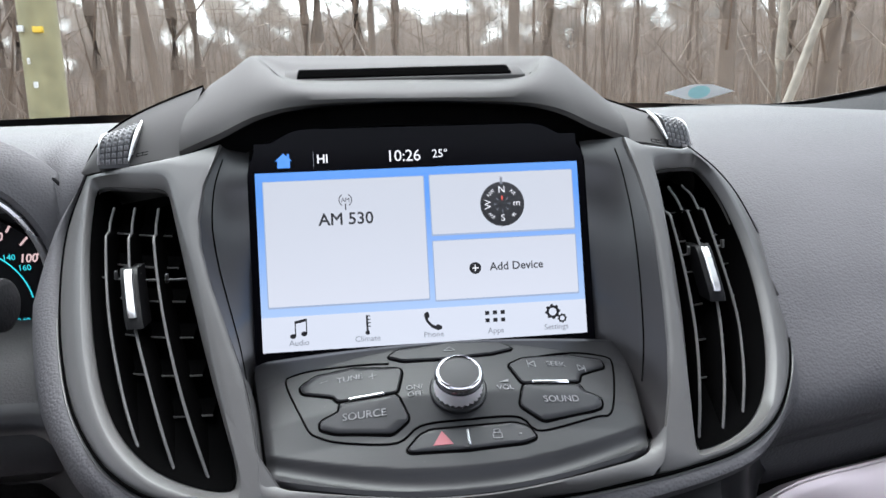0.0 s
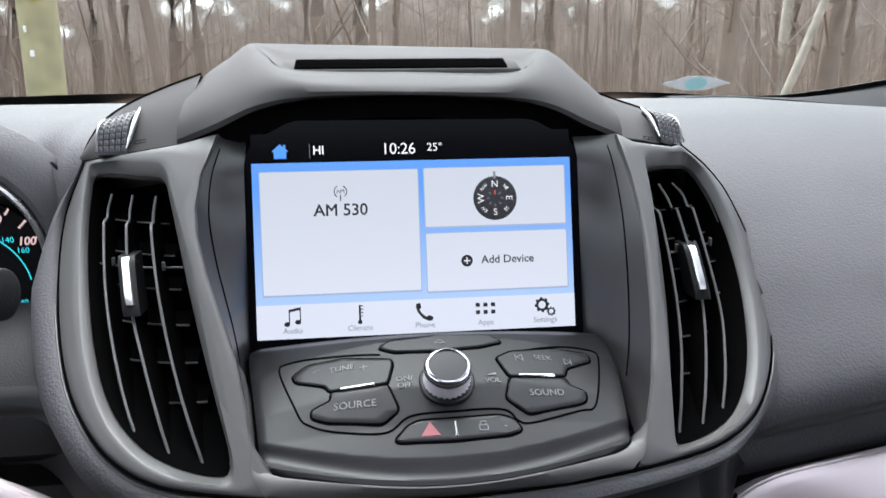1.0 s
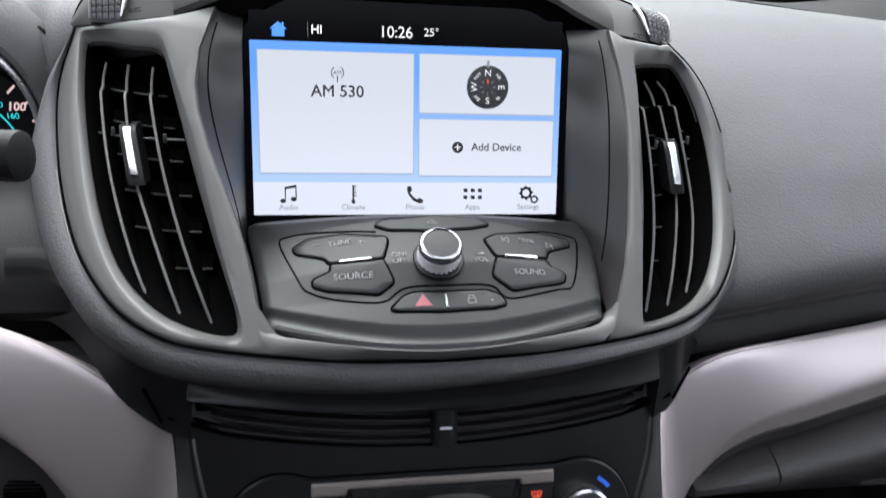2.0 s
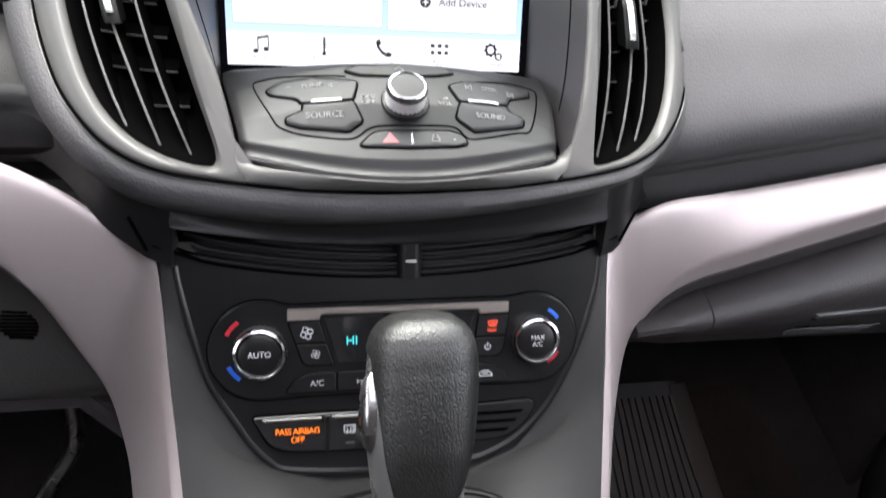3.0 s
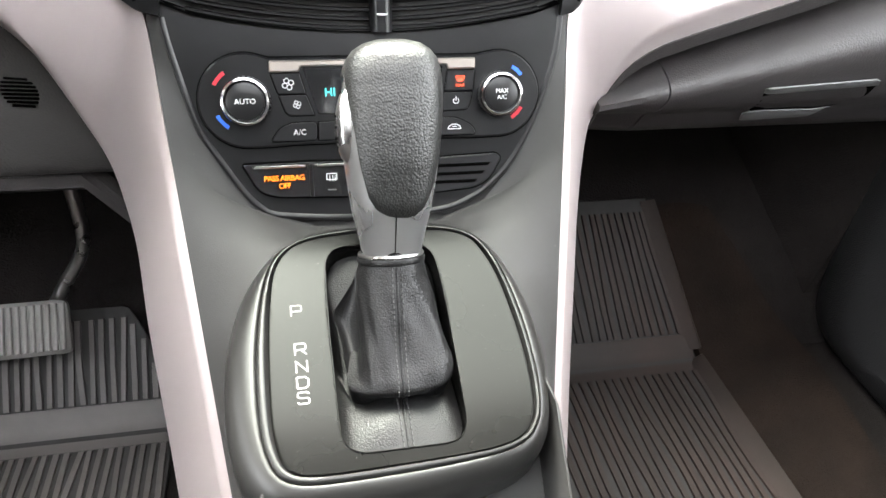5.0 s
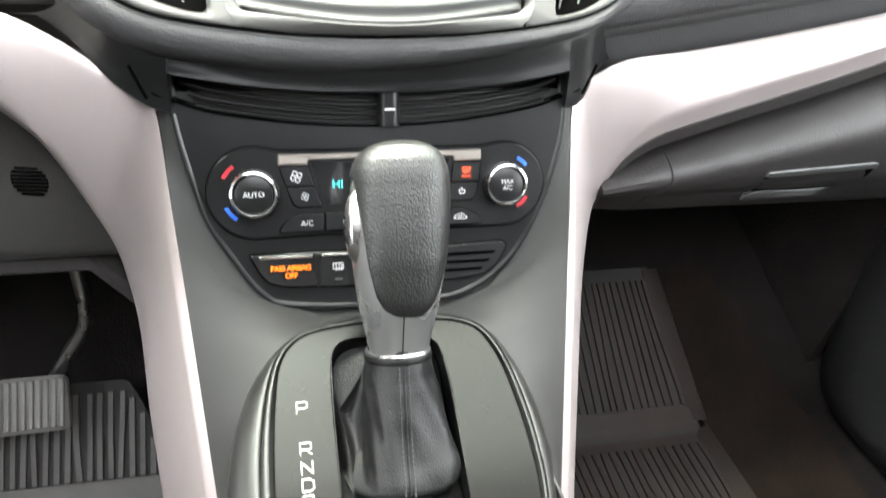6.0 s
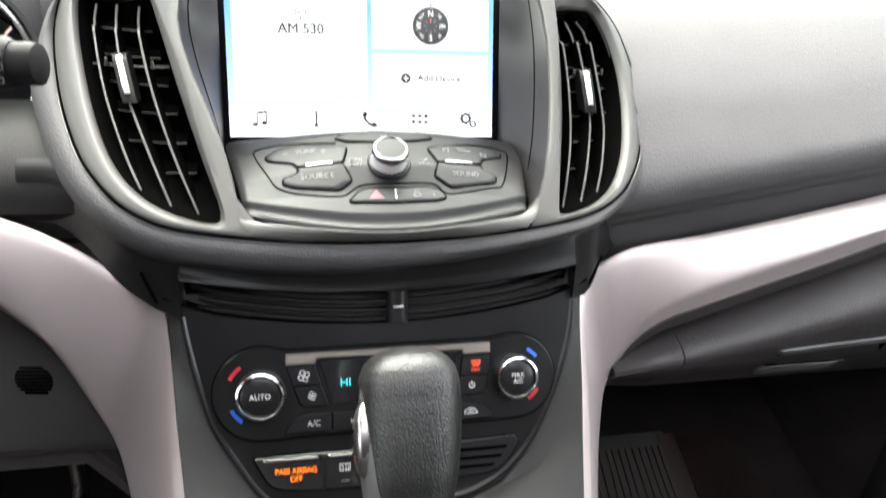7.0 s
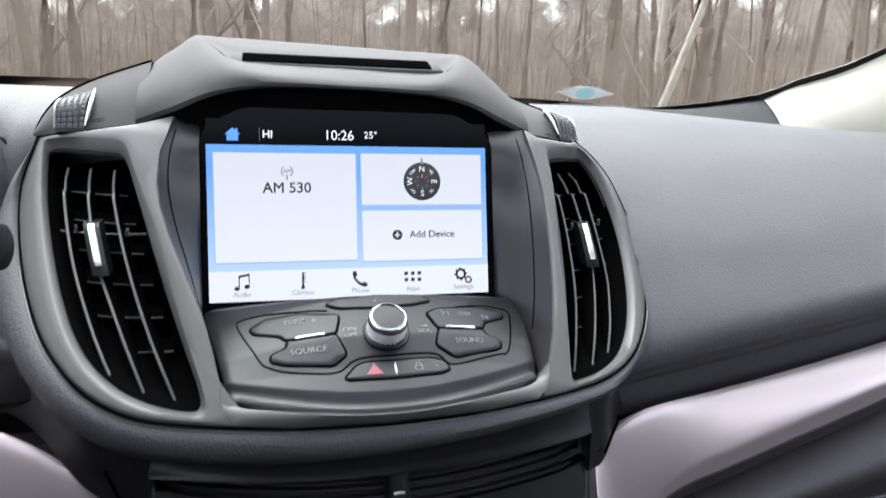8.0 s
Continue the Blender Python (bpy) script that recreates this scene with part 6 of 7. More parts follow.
bars("defrost_symbol", [(-0.0028, 0.0020, 0.0028, 0.0020, 0.0005), (-0.0028, 0.0020, -0.0018, -0.0005, 0.0005), (0.0028, 0.0020, 0.0018, -0.0005, 0.0005), (-0.0018, -0.0006, 0.0018, -0.0006, 0.0005), (-0.0012, -0.0012, -0.0008, 0.0012, 0.0005), (0.0, -0.0012, 0.0003, 0.0012, 0.0005), (0.0012, -0.0012, 0.0008, 0.0012, 0.0005)], flat(m), 0.0, G_REDHOT, defrost)
words("red_lettering", "MAX", 0.0026, cl(0.0528, 0.9498, 0.0041), G_REDHOT, defrost)
m = cl(0.0502, 0.9412, 0.0041)
o, i = arc((0, 0), 0.0020, 125, 415, 16), arc((0, 0), 0.0014, 125, 415, 16)
blob("power_symbol", [[Vector(o[j]), Vector(o[j + 1]), Vector(i[j + 1]), Vector(i[j])] for j in range(15)] + [[Vector(p) for p in ((-0.0003, 0.0002), (0.0003, 0.0002), (0.0003, 0.0026), (-0.0003, 0.0026))]], m, M_PRINT, power)
m = cl(0.0490, 0.9266, 0.0041)
bars("car_symbol", [(-0.0042, -0.0012, 0.0042, -0.0012, 0.0005), (-0.0042, -0.0012, -0.0036, 0.0002, 0.0005), (-0.0036, 0.0002, -0.0016, 0.0016, 0.0005), (-0.0016, 0.0016, 0.0016, 0.0016, 0.0005), (0.0016, 0.0016, 0.0034, 0.0002, 0.0005), (0.0034, 0.0002, 0.0042, -0.0012, 0.0005), (-0.0014, 0.0002, 0.0014, 0.0002, 0.0005)], flat(m), 0.0, M_PRINT, recirc)
m = cl(-0.0215, 0.9264, 0.0041)
bars("airflow_symbol", [(-0.0018, 0.0, 0.0018, 0.0, 0.0005), (0.0, -0.0018, 0.0018, 0.0, 0.0005), (-0.0018, 0.0012, -0.0018, -0.0012, 0.0005)], flat(m), 0.0, M_PRINT, facia)

# lower row: telltale, heater button, slotted grille
LOWER = rounded([(-0.0800, 0.9096), (-0.0393, 0.9098), (-0.0130, 0.9094), (-0.0130, 0.8888), (-0.0610, 0.8906), (-0.0712, 0.8938)], [0.002, 0.001, 0.001, 0.001, 0.006, 0.005], 4)
part("switch_gap", plate(shrink(LOWER, -0.0009), on_climate, 0.0, 0.0012, 0.0001), M_GAP, climate)
row_gap = part("switch_strip", plate(LOWER, on_climate, 0.0, 0.0022, 0.0004), M_PIANO, climate, "gloss black switch row")
for x0, x1 in ((-0.0745, -0.0430), (-0.0375, -0.0150)):
    part("bright_line", plate(rounded([(x0, 0.9072), (x1, 0.9070), (x1, 0.9083), (x0, 0.9085)], 0.0003, 2), on_climate, 0.002, 0.0030, 0.0002), M_SATIN, row_gap)
part("divider", plate(rounded([(-0.0412, 0.9085), (-0.0388, 0.9085), (-0.0388, 0.8900), (-0.0412, 0.8900)], 0.0004, 2), on_climate, 0.002, 0.0032, 0.0004), M_CLIMATE, row_gap)
words("telltale_lettering", "PASS AIRBAG\nOFF", 0.0047, cl(-0.0560, 0.8990, 0.0024), G_AMBER, row_gap, spread=0.86)
m = cl(-0.0278, 0.9010, 0.0024)
bars("heater_symbol", [(-0.0030, -0.0018, 0.0030, -0.0018, 0.0005), (-0.0030, 0.0018, 0.0030, 0.0018, 0.0005), (-0.0030, -0.0018, -0.0030, 0.0018, 0.0005), (0.0030, -0.0018, 0.0030, 0.0018, 0.0005), (-0.0012, -0.0028, -0.0012, 0.0008, 0.0004), (0.0006, -0.0028, 0.0006, 0.0008, 0.0004), (0.0020, -0.0028, 0.0020, 0.0008, 0.0004)], flat(m), 0.0, M_PRINT, row_gap)
bars("dim_mark", [(-0.0025, 0.0, 0.0025, 0.0, 0.0008)], flat(cl(-0.0278, 0.8935, 0.0024)), 0.0, M_PRINTDIM, row_gap)
GR = rounded([(0.0180, 0.9092), (0.0400, 0.9093), (0.0765, 0.9105), (0.0798, 0.9075), (0.0726, 0.8960), (0.0635, 0.8907), (0.0401, 0.8890), (0.0180, 0.8890)], [0.001, 0.001, 0.003, 0.003, 0.006, 0.006, 0.001, 0.001], 4)
part("slot_gap", plate(shrink(GR, -0.0007), on_climate, 0.0, 0.0012, 0.0001), M_GAP, climate)
part("slot_grille", plate(GR, on_climate, 0.0, 0.0022, 0.0006), M_BUTTON, climate)
for k, x1 in enumerate((0.0725, 0.0690, 0.0640)):
    z = 0.9052 - 0.0048 * k
    part("slot", plate(rounded([(0.020, z), (x1, z), (x1 - 0.002, z - 0.0018), (0.020, z - 0.0018)], 0.0008, 3), on_climate, 0.001, 0.0026, 0.0001), M_GAP, climate, smooth=0)

# ---- gear lever ----
lever = thing("gear_lever", (-0.005, 0.14, 0.865), "automatic gear lever with black leather knob and gaiter", "gear lever")
# gaiter
bo = resample(shrink(resample(BOOT_OUT, 80), 0.0006), 72)
cx, cy, cz = -0.0020, 0.1560, 0.8960
col = axes((cx, cy, cz), (1, 0, 0), Vector((0, 0.89, -0.45)))
start = min(range(72), key=lambda k: abs(math.atan2(bo[k].y - 0.135, bo[k].x + 0.005)))
bo = bo[start:] + bo[:start]
if bo[5].y < bo[0].y:
    bo = [bo[0]] + bo[:0:-1]
def swell(a, right, back, left, foot):
    """A value that runs round the lever: right, back, left, foot, with soft changes between."""
    c, q = math.cos(a), math.sin(a)
    return (right if c > 0 else left) * c * c + (back if q > 0 else foot) * q * q


# sleeve: how far it reaches to both sides, its middle, front and back, from the collar down to the crease
SLEEVE_F = [0.0, 0.15, 0.30, 0.50, 0.70, 0.82, 0.90, 0.96, 1.0]
SLEEVE = {
    "left": [-0.0192, -0.0208, -0.0214, -0.0217, -0.0220, -0.0224, -0.0238, -0.0275, -0.0300],
    "right": [0.0152, 0.0162, 0.0176, 0.0200, 0.0226, 0.0243, 0.0248, 0.0244, 0.0232],
    "mid": [(0.1560, 0.8960), (0.1505, 0.8905), (0.1440, 0.8845), (0.1350, 0.8755), (0.1255, 0.8665), (0.1190, 0.8600), (0.1150, 0.8560), (0.1125, 0.8535), (0.1115, 0.8520)],
    "front": [(0.1407, 0.9037), (0.1345, 0.8960), (0.1275, 0.8880), (0.1175, 0.8770), (0.1060, 0.8665), (0.0985, 0.8605), (0.0955, 0.8570), (0.0968, 0.8535), (0.1005, 0.8508)],
    "back": [(0.1713, 0.8883), (0.1700, 0.8840), (0.1695, 0.8780), (0.1690, 0.8700), (0.1680, 0.8640), (0.1670, 0.8610), (0.1660, 0.8590), (0.1650, 0.8575), (0.1640, 0.8560)],
}


def sleeve(f, a, out=0.0):
    """A point of the gaiter's sleeve: f runs down it, a round it."""
    def at(name, axis=None):
        return float(np.interp(f, SLEEVE_F, [v if axis is None else v[axis] for v in SLEEVE[name]]))

    power = 1.0 - 0.22 * f
    c, q = math.cos(a), math.sin(a)
    c, q = math.copysign(abs(c) ** power, c), math.copysign(abs(q) ** power, q)
    x0 = -0.0020 - 0.003 * f
    side = at("right") - x0 if c > 0 else x0 - at("left")
    face = "back" if q > 0 else "front"
    y = at("mid", 0) + abs(q) * (at(face, 0) - at("mid", 0))
    z = at("mid", 1) + abs(q) * (at(face, 1) - at("mid", 1))
    ease = math.sin(math.pi * f)
    fold = 0.0007 * ease * math.sin(4 * a + 5 * f + 0.6) + 0.0004 * ease * math.sin(9 * a - 11 * f) + 0.0002 * ease * math.sin(46 * f + 2 * a)
    if math.cos(a) > 0.2 and math.sin(a) < 0:
        fold += 0.0016 * math.exp(-((f - 0.62 - 0.20 * math.cos(a)) / 0.10) ** 2) * math.cos(a)
    return Vector((x0 + side * c, y, z)) + Vector((c, -0.7 if q < 0 else 0.7, 0.3)).normalized() * (fold + out)


def soft_rings(n):
    """The sleeve's rings, smoothed along its length."""
    lines = []
    for k in range(72):
        a = math.atan2(bo[k].y - 0.135, bo[k].x + 0.005)
        lines.append(curve([sleeve(f, a) for f in (0, 0.08, 0.15, 0.22, 0.30, 0.40, 0.50, 0.60, 0.70, 0.76, 0.82, 0.86, 0.90, 0.93, 0.96, 1.0)], n))
    return [[line[j] for line in lines] for j in range(n)]


rows = soft_rings(40)
tucks, skirts = [], [[] for _ in range(7)]
for k in range(72):
    a = math.atan2(bo[k].y - 0.135, bo[k].x + 0.005)
    way = Vector((math.cos(a), math.sin(a), 0))
    tuck = rows[39][k] - way * 0.0030 + Vector((0, 0, swell(a, -0.016, -0.006, -0.018, -0.0030)))
    edge = on_plate(bo[k].x, bo[k].y, swell(a, -0.026, -0.007, -0.026, -0.0026))
    tucks.append(tuck)
    for j in range(7):
        f = (j + 1) / 7
        crown = 0.0016 * math.sin(math.pi * f) + 0.0006 * math.sin(math.pi * f) * math.sin(7 * a + 2 * f)
        skirts[j].append(tuck.lerp(edge, f) + Vector((0, 0, crown)))
rows += [tucks] + skirts
boot = part("gaiter", loft(rows, closed=True), M_BOOT, lever, "soft black leather gaiter", smooth=60)
# pointed fold beside the sleeve
ridge = curve([(-0.0205, 0.1590, 0.8880), (-0.0232, 0.1545, 0.8832), (-0.0290, 0.1500, 0.8760), (-0.0342, 0.1462, 0.8694), (-0.0325, 0.1400, 0.8650), (-0.0305, 0.1280, 0.8590), (-0.0295, 0.1170, 0.8525), (-0.0285, 0.1100, 0.8470)], 26)
root = curve([(-0.0180, 0.1570, 0.8900), (-0.0185, 0.1520, 0.8860), (-0.0190, 0.1460, 0.8800), (-0.0195, 0.1400, 0.8740), (-0.0200, 0.1330, 0.8680), (-0.0205, 0.1240, 0.8600), (-0.0210, 0.1150, 0.8530), (-0.0215, 0.1080, 0.8470)], 26)
rows_fold = []
for k, (a, b) in enumerate(zip(ridge, root)):
    dip = 0.0065 * math.sin(math.pi * k / 25)
    rows_fold.append([a + Vector((0.0085, 0.008, -0.018)), a + Vector((0.0034, 0.004, -0.006)), a + Vector((0.0002, 0.0008, -0.0012)), a] + [a.lerp(b, t) + Vector((0, 0.3, -1)) * dip * math.sin(math.pi * t) for t in (0.08, 0.2, 0.4, 0.6, 0.8, 1.0)])
part("gaiter_fold", sheet(rows_fold, (0.0006, 0.0008, -0.0008)), M_BOOT, lever, smooth=60)
# stitched seam down the front of the gaiter
front = min(range(72), key=lambda k: abs(math.atan2(bo[k].y - 0.135, bo[k].x + 0.005) + math.pi / 2))
seam = [rows[j][front] + Vector((0, -0.0003, 0.0002)) for j in range(1, len(rows))]
part("seam", tube(seam, 0.0006, 6), M_BOOT, boot)
sl = resample(seam, 40, closed=False)
for k in range(len(sl) - 1):
    for dx in (-0.0024, 0.0024):
        a, b = sl[k] + Vector((dx, 0.0002, 0)), sl[k].lerp(sl[k + 1], 0.55) + Vector((dx, 0.0002, 0))
        part("stitch", tube([a, b], 0.0005, 5), M_THREAD, boot, smooth=60)
# collar
part("collar", turned([(0.0178, -0.0010), (0.0182, 0.0010), (0.0176, 0.0024)], col, 40), M_BOOT, lever)
part("chrome_collar", turned([(0.0170, 0.0020), (0.0176, 0.0032), (0.0172, 0.0042), (0.0160, 0.0047)], col, 40), M_SATIN, lever, "chrome collar ring")
part("black_collar", turned([(0.0160, 0.0046), (0.0158, 0.0075), (0.0150, 0.0080)], col, 40), M_BLACK, lever)


KNOB_H = [0.004, 0.0148, 0.027, 0.040, 0.0523, 0.0685, 0.085, 0.093, 0.0985, 0.1030, 0.1070, 0.1100, 0.1118, 0.1124]
KNOB_W = [0.0160, 0.0182, 0.0212, 0.0232, 0.0248, 0.0255, 0.0256, 0.0251, 0.0241, 0.0224, 0.0192, 0.0145, 0.0080, 0.0030]


def knob_point(h, a, out=0.0):
    w = float(np.interp(h, KNOB_H, KNOB_W))
    off = 0.0080 * min(1, h / 0.10) ** 2
    d = w * (1.0 if h < 0.09 else 1.0 + 0.10 * (h - 0.09) / 0.0224)
    c, s = math.cos(a), math.sin(a)
    e = 2 / 2.8
    w, d = w + out, d + out
    return col @ Vector((0.048 * h + w * math.copysign(abs(c) ** e, c), d * math.copysign(abs(s) ** e, s) + off * 0.5, h + out * max(0, (h - 0.085) / 0.0274) ** 2))


hs = [*np.linspace(0.004, 0.085, 22), *[0.085 + 0.0274 * math.sin(0.5 * math.pi * k / 18) for k in range(1, 19)]]
knob_body = part("knob_body", loft([[knob_point(h, 2 * math.pi * k / 64, -0.0005) for k in range(64)] for h in hs], closed=True, cap=True), M_KNOBMETAL, lever, "satin silver knob frame")
# leather over the face and the crown
turns = sorted({*np.linspace(-180, 177, 70), *np.linspace(-84, -40, 24), *np.linspace(40, 84, 24)})
rows = []
for j in range(44):
    t = j / 43
    row = []
    for d in turns:
        h_lo = float(np.interp(abs(d), [0, 12, 29, 40, 47, 53.5, 60, 67, 75, 84, 180], [0.0238, 0.0245, 0.0285, 0.035, 0.047, 0.0635, 0.0745, 0.083, 0.0905, 0.094, 0.094]))
        s = math.sin(0.5 * math.pi * t)
        h = h_lo + (0.1123 - h_lo) * s
        row.append(knob_point(h, radians(d - 81), -0.0005 + 0.0013 * min(1, t / 0.05) ** 0.5))
    rows.append(row)
part("leather_cover", loft(rows, closed=True, cap=True), M_LEATHER, lever, "grained black leather over face and crown", smooth=60)
part("knob_seam", tube([knob_point(h, -math.pi / 2, 0.0001) for h in np.linspace(0.006, 0.0245, 6)], 0.0003, 5), M_GAP, lever)
# thumb button on the driver's side
rows = []
for t in np.linspace(0, 1, 16):
    h = 0.052 + 0.036 * t
    w = math.sin(math.pi * min(1, max(0, t))) ** 0.45
    row = []
    for u in np.linspace(-1, 1, 9):
        a = math.pi + radians(17) + u * radians(19) * max(0.15, w)
        row.append(knob_point(h, a, -0.0005 + 0.0048 * w * (1 - abs(u) ** 3)))
    rows.append(row)
tbn = part("thumb_button", loft(rows), M_SATIN, lever, "satin silver thumb button", smooth=60)
for t in (0.35, 0.5, 0.65):
    part("dimple", turned([(0.0008, -0.0004), (0.0007, 0.0004), (0.0003, 0.0005)], axes(knob_point(0.052 + 0.036 * t, math.pi + radians(17), 0.0044), (0, 1, 0), (0, 0, 1)) @ Matrix.Rotation(math.pi, 4, "X"), 10), M_GAP, tbn)

# ---- pedal ----
pedal = thing("brake_pedal", (-0.30, 0.37, 0.66), "ribbed rubber brake pedal on a steel arm", "pedal")
pm = axes((-0.3040, 0.3700, 0.6835), (1, 0.02, 0), (0, 0.68, 0.73))
bm = bmesh.new()
plate(rounded([(-0.048, -0.0255), (0.048, -0.0245), (0.045, 0.0235), (-0.048, 0.0235)], 0.007), flat(pm), -0.010, 0.0, 0.003, bm)
pad = part("pad", bm, M_PEDAL, pedal, "grey rubber pad")
for k in range(15):
    x = -0.043 + 0.0061 * k
    part("rib", plate(rounded([(x - 0.0021, -0.022), (x + 0.0021, -0.022), (x + 0.0021, 0.0205), (x - 0.0021, 0.0205)], 0.0015, 2), flat(pm), -0.001, 0.0026, 0.0010), M_PEDAL, pad)
part("arm", tube(curve([(-0.277, 0.405, 0.680), (-0.262, 0.412, 0.703), (-0.246, 0.415, 0.727), (-0.2385, 0.415, 0.755), (-0.240, 0.42, 0.83)], 18), 0.0058, 10), M_SATIN, pedal, "bare steel pedal arm")

# ---- instruments ----
cluster = thing("instrument_cluster", (-0.275, 0.45, 1.05), "dark instrument cluster with red and cyan speedometer marks", "instrument cluster")


def on_gauge(a, b, h=0.0):
    return Vector((a, 0.432 - h, b))


part("backing", plate(rounded([(-0.50, 1.03), (-0.205, 1.03), (-0.205, 1.165), (-0.50, 1.165)], 0.03), on_gauge, -0.02, -0.004, 0.001), M_BLACK, cluster)
GC = (-0.275, 1.085)
dialf = part("speedometer", plate([Vector(p) for p in arc(GC, 0.062, 0, 355, 60)], on_gauge, -0.005, 0.0, 0.0004), M_BLACK, cluster)
part("rim", tube([on_gauge(-0.277 + 0.0585 * math.cos(a), 1.104 + 0.0575 * math.sin(a), 0.012) for a in np.linspace(-0.5, 2.2, 40)], 0.0022, 8), M_SATIN, cluster, "satin rim of the gauge")
part("tunnel", sheet([[on_gauge(-0.277 + r * math.cos(a), 1.104 + r * math.sin(a), h) for r, h in ((0.062, -0.004), (0.060, 0.008), (0.0615, 0.0125), (0.0650, 0.0130), (0.072, 0.008), (0.085, -0.008))] for a in np.linspace(-0.8, 2.4, 40)], (0, 0.002, 0)), M_PAD, cluster)
for k in range(9):
    a = radians(12 + 11 * k)
    r0, r1 = (0.0525, 0.0590) if k % 2 else (0.0545, 0.0590)
    bars("tick", [(GC[0] + r0 * math.cos(a), GC[1] + r0 * math.sin(a), GC[0] + r1 * math.cos(a), GC[1] + r1 * math.sin(a), 0.0013)], on_gauge, 0.0006, G_GAUGE, dialf)
gm = lambda a, b: axes(on_gauge(a, b, 0.0006), (1, 0, 0), (0, 0, 1))
words("number", "100", 0.0070, gm(-0.2345, 1.1140), G_GAUGE, dialf, shear=0.2, weight=0.00016)
words("number", "80", 0.0070, gm(-0.2505, 1.1275), G_GAUGE, dialf, shear=0.2, weight=0.00016)
words("number", "140", 0.0050, gm(-0.2452, 1.1150), G_CYAN, dialf)
words("number", "160", 0.0050, gm(-0.2372, 1.1085), G_CYAN, dialf)
ca = [Vector(p) for p in arc(GC, 0.0405, 8, 100, 20)]
bars("cyan_arc", [(a.x, a.y, b.x, b.y, 0.0008) for a, b in zip(ca, ca[1:])], on_gauge, 0.0006, G_CYAN, dialf)
words("number", "240", 0.0050, gm(-0.2420, 1.0760), G_CYAN, dialf)

stalk = thing("column_stalk", (-0.25, 0.285, 1.12), "black wiper stalk with ribbed end beside the instruments", "stalk")
ax_m = Matrix.Translation((-0.1655, 0.266, 1.1265)) @ Matrix.Rotation(radians(-8), 4, "Z") @ Matrix.Rotation(radians(-90), 4, "Y")
part("lever", turned([(0.0105, 0.012), (0.0125, 0.016), (0.0130, 0.040), (0.0120, 0.060), (0.0090, 0.085), (0.0075, 0.16)], ax_m, 28), M_COLUMN, stalk)
part("end_knob", turned([(0.0080, 0.0), (0.0098, 0.0010), (0.0102, 0.0030), (0.0100, 0.0120)], ax_m, 28, ribs=1, depth=0.0004, rib_rows=(2, 3)), M_COLUMN, stalk)
for k in range(3):
    m = axes((-0.1790 - 0.0005 * k, 0.266 - 0.0131, 1.1330 - 0.0062 * k), (1, 0.0, 0), (0, 0, 1))
    bars("symbol", [(-0.0016, 0.0012, 0.0016, 0.0016, 0.0004), (-0.0016, -0.0010, 0.0016, -0.0010, 0.0004), (-0.0016, -0.0010, -0.0016, 0.0012, 0.0004), (0.0016, -0.0010, 0.0016, 0.0016, 0.0004)], flat(m), 0.0, M_PRINTDIM, stalk)

# ---- sticker on the windscreen ----
sk = axes((0.302, 0.690, 1.2030), (1, -0.10, 0), (0, -0.5, 0.6))
blob("diamond", [[Vector(p) for p in ((-0.035, 0), (-0.010, -0.0092), (0.010, -0.0092), (0.035, 0), (0.010, 0.0092), (-0.010, 0.0092))]], sk, M_PALE, decal)
blob("center", [circle(0, 0, 0.0110, 20, 0.72)], sk, M_TEAL, decal, 0.0002)

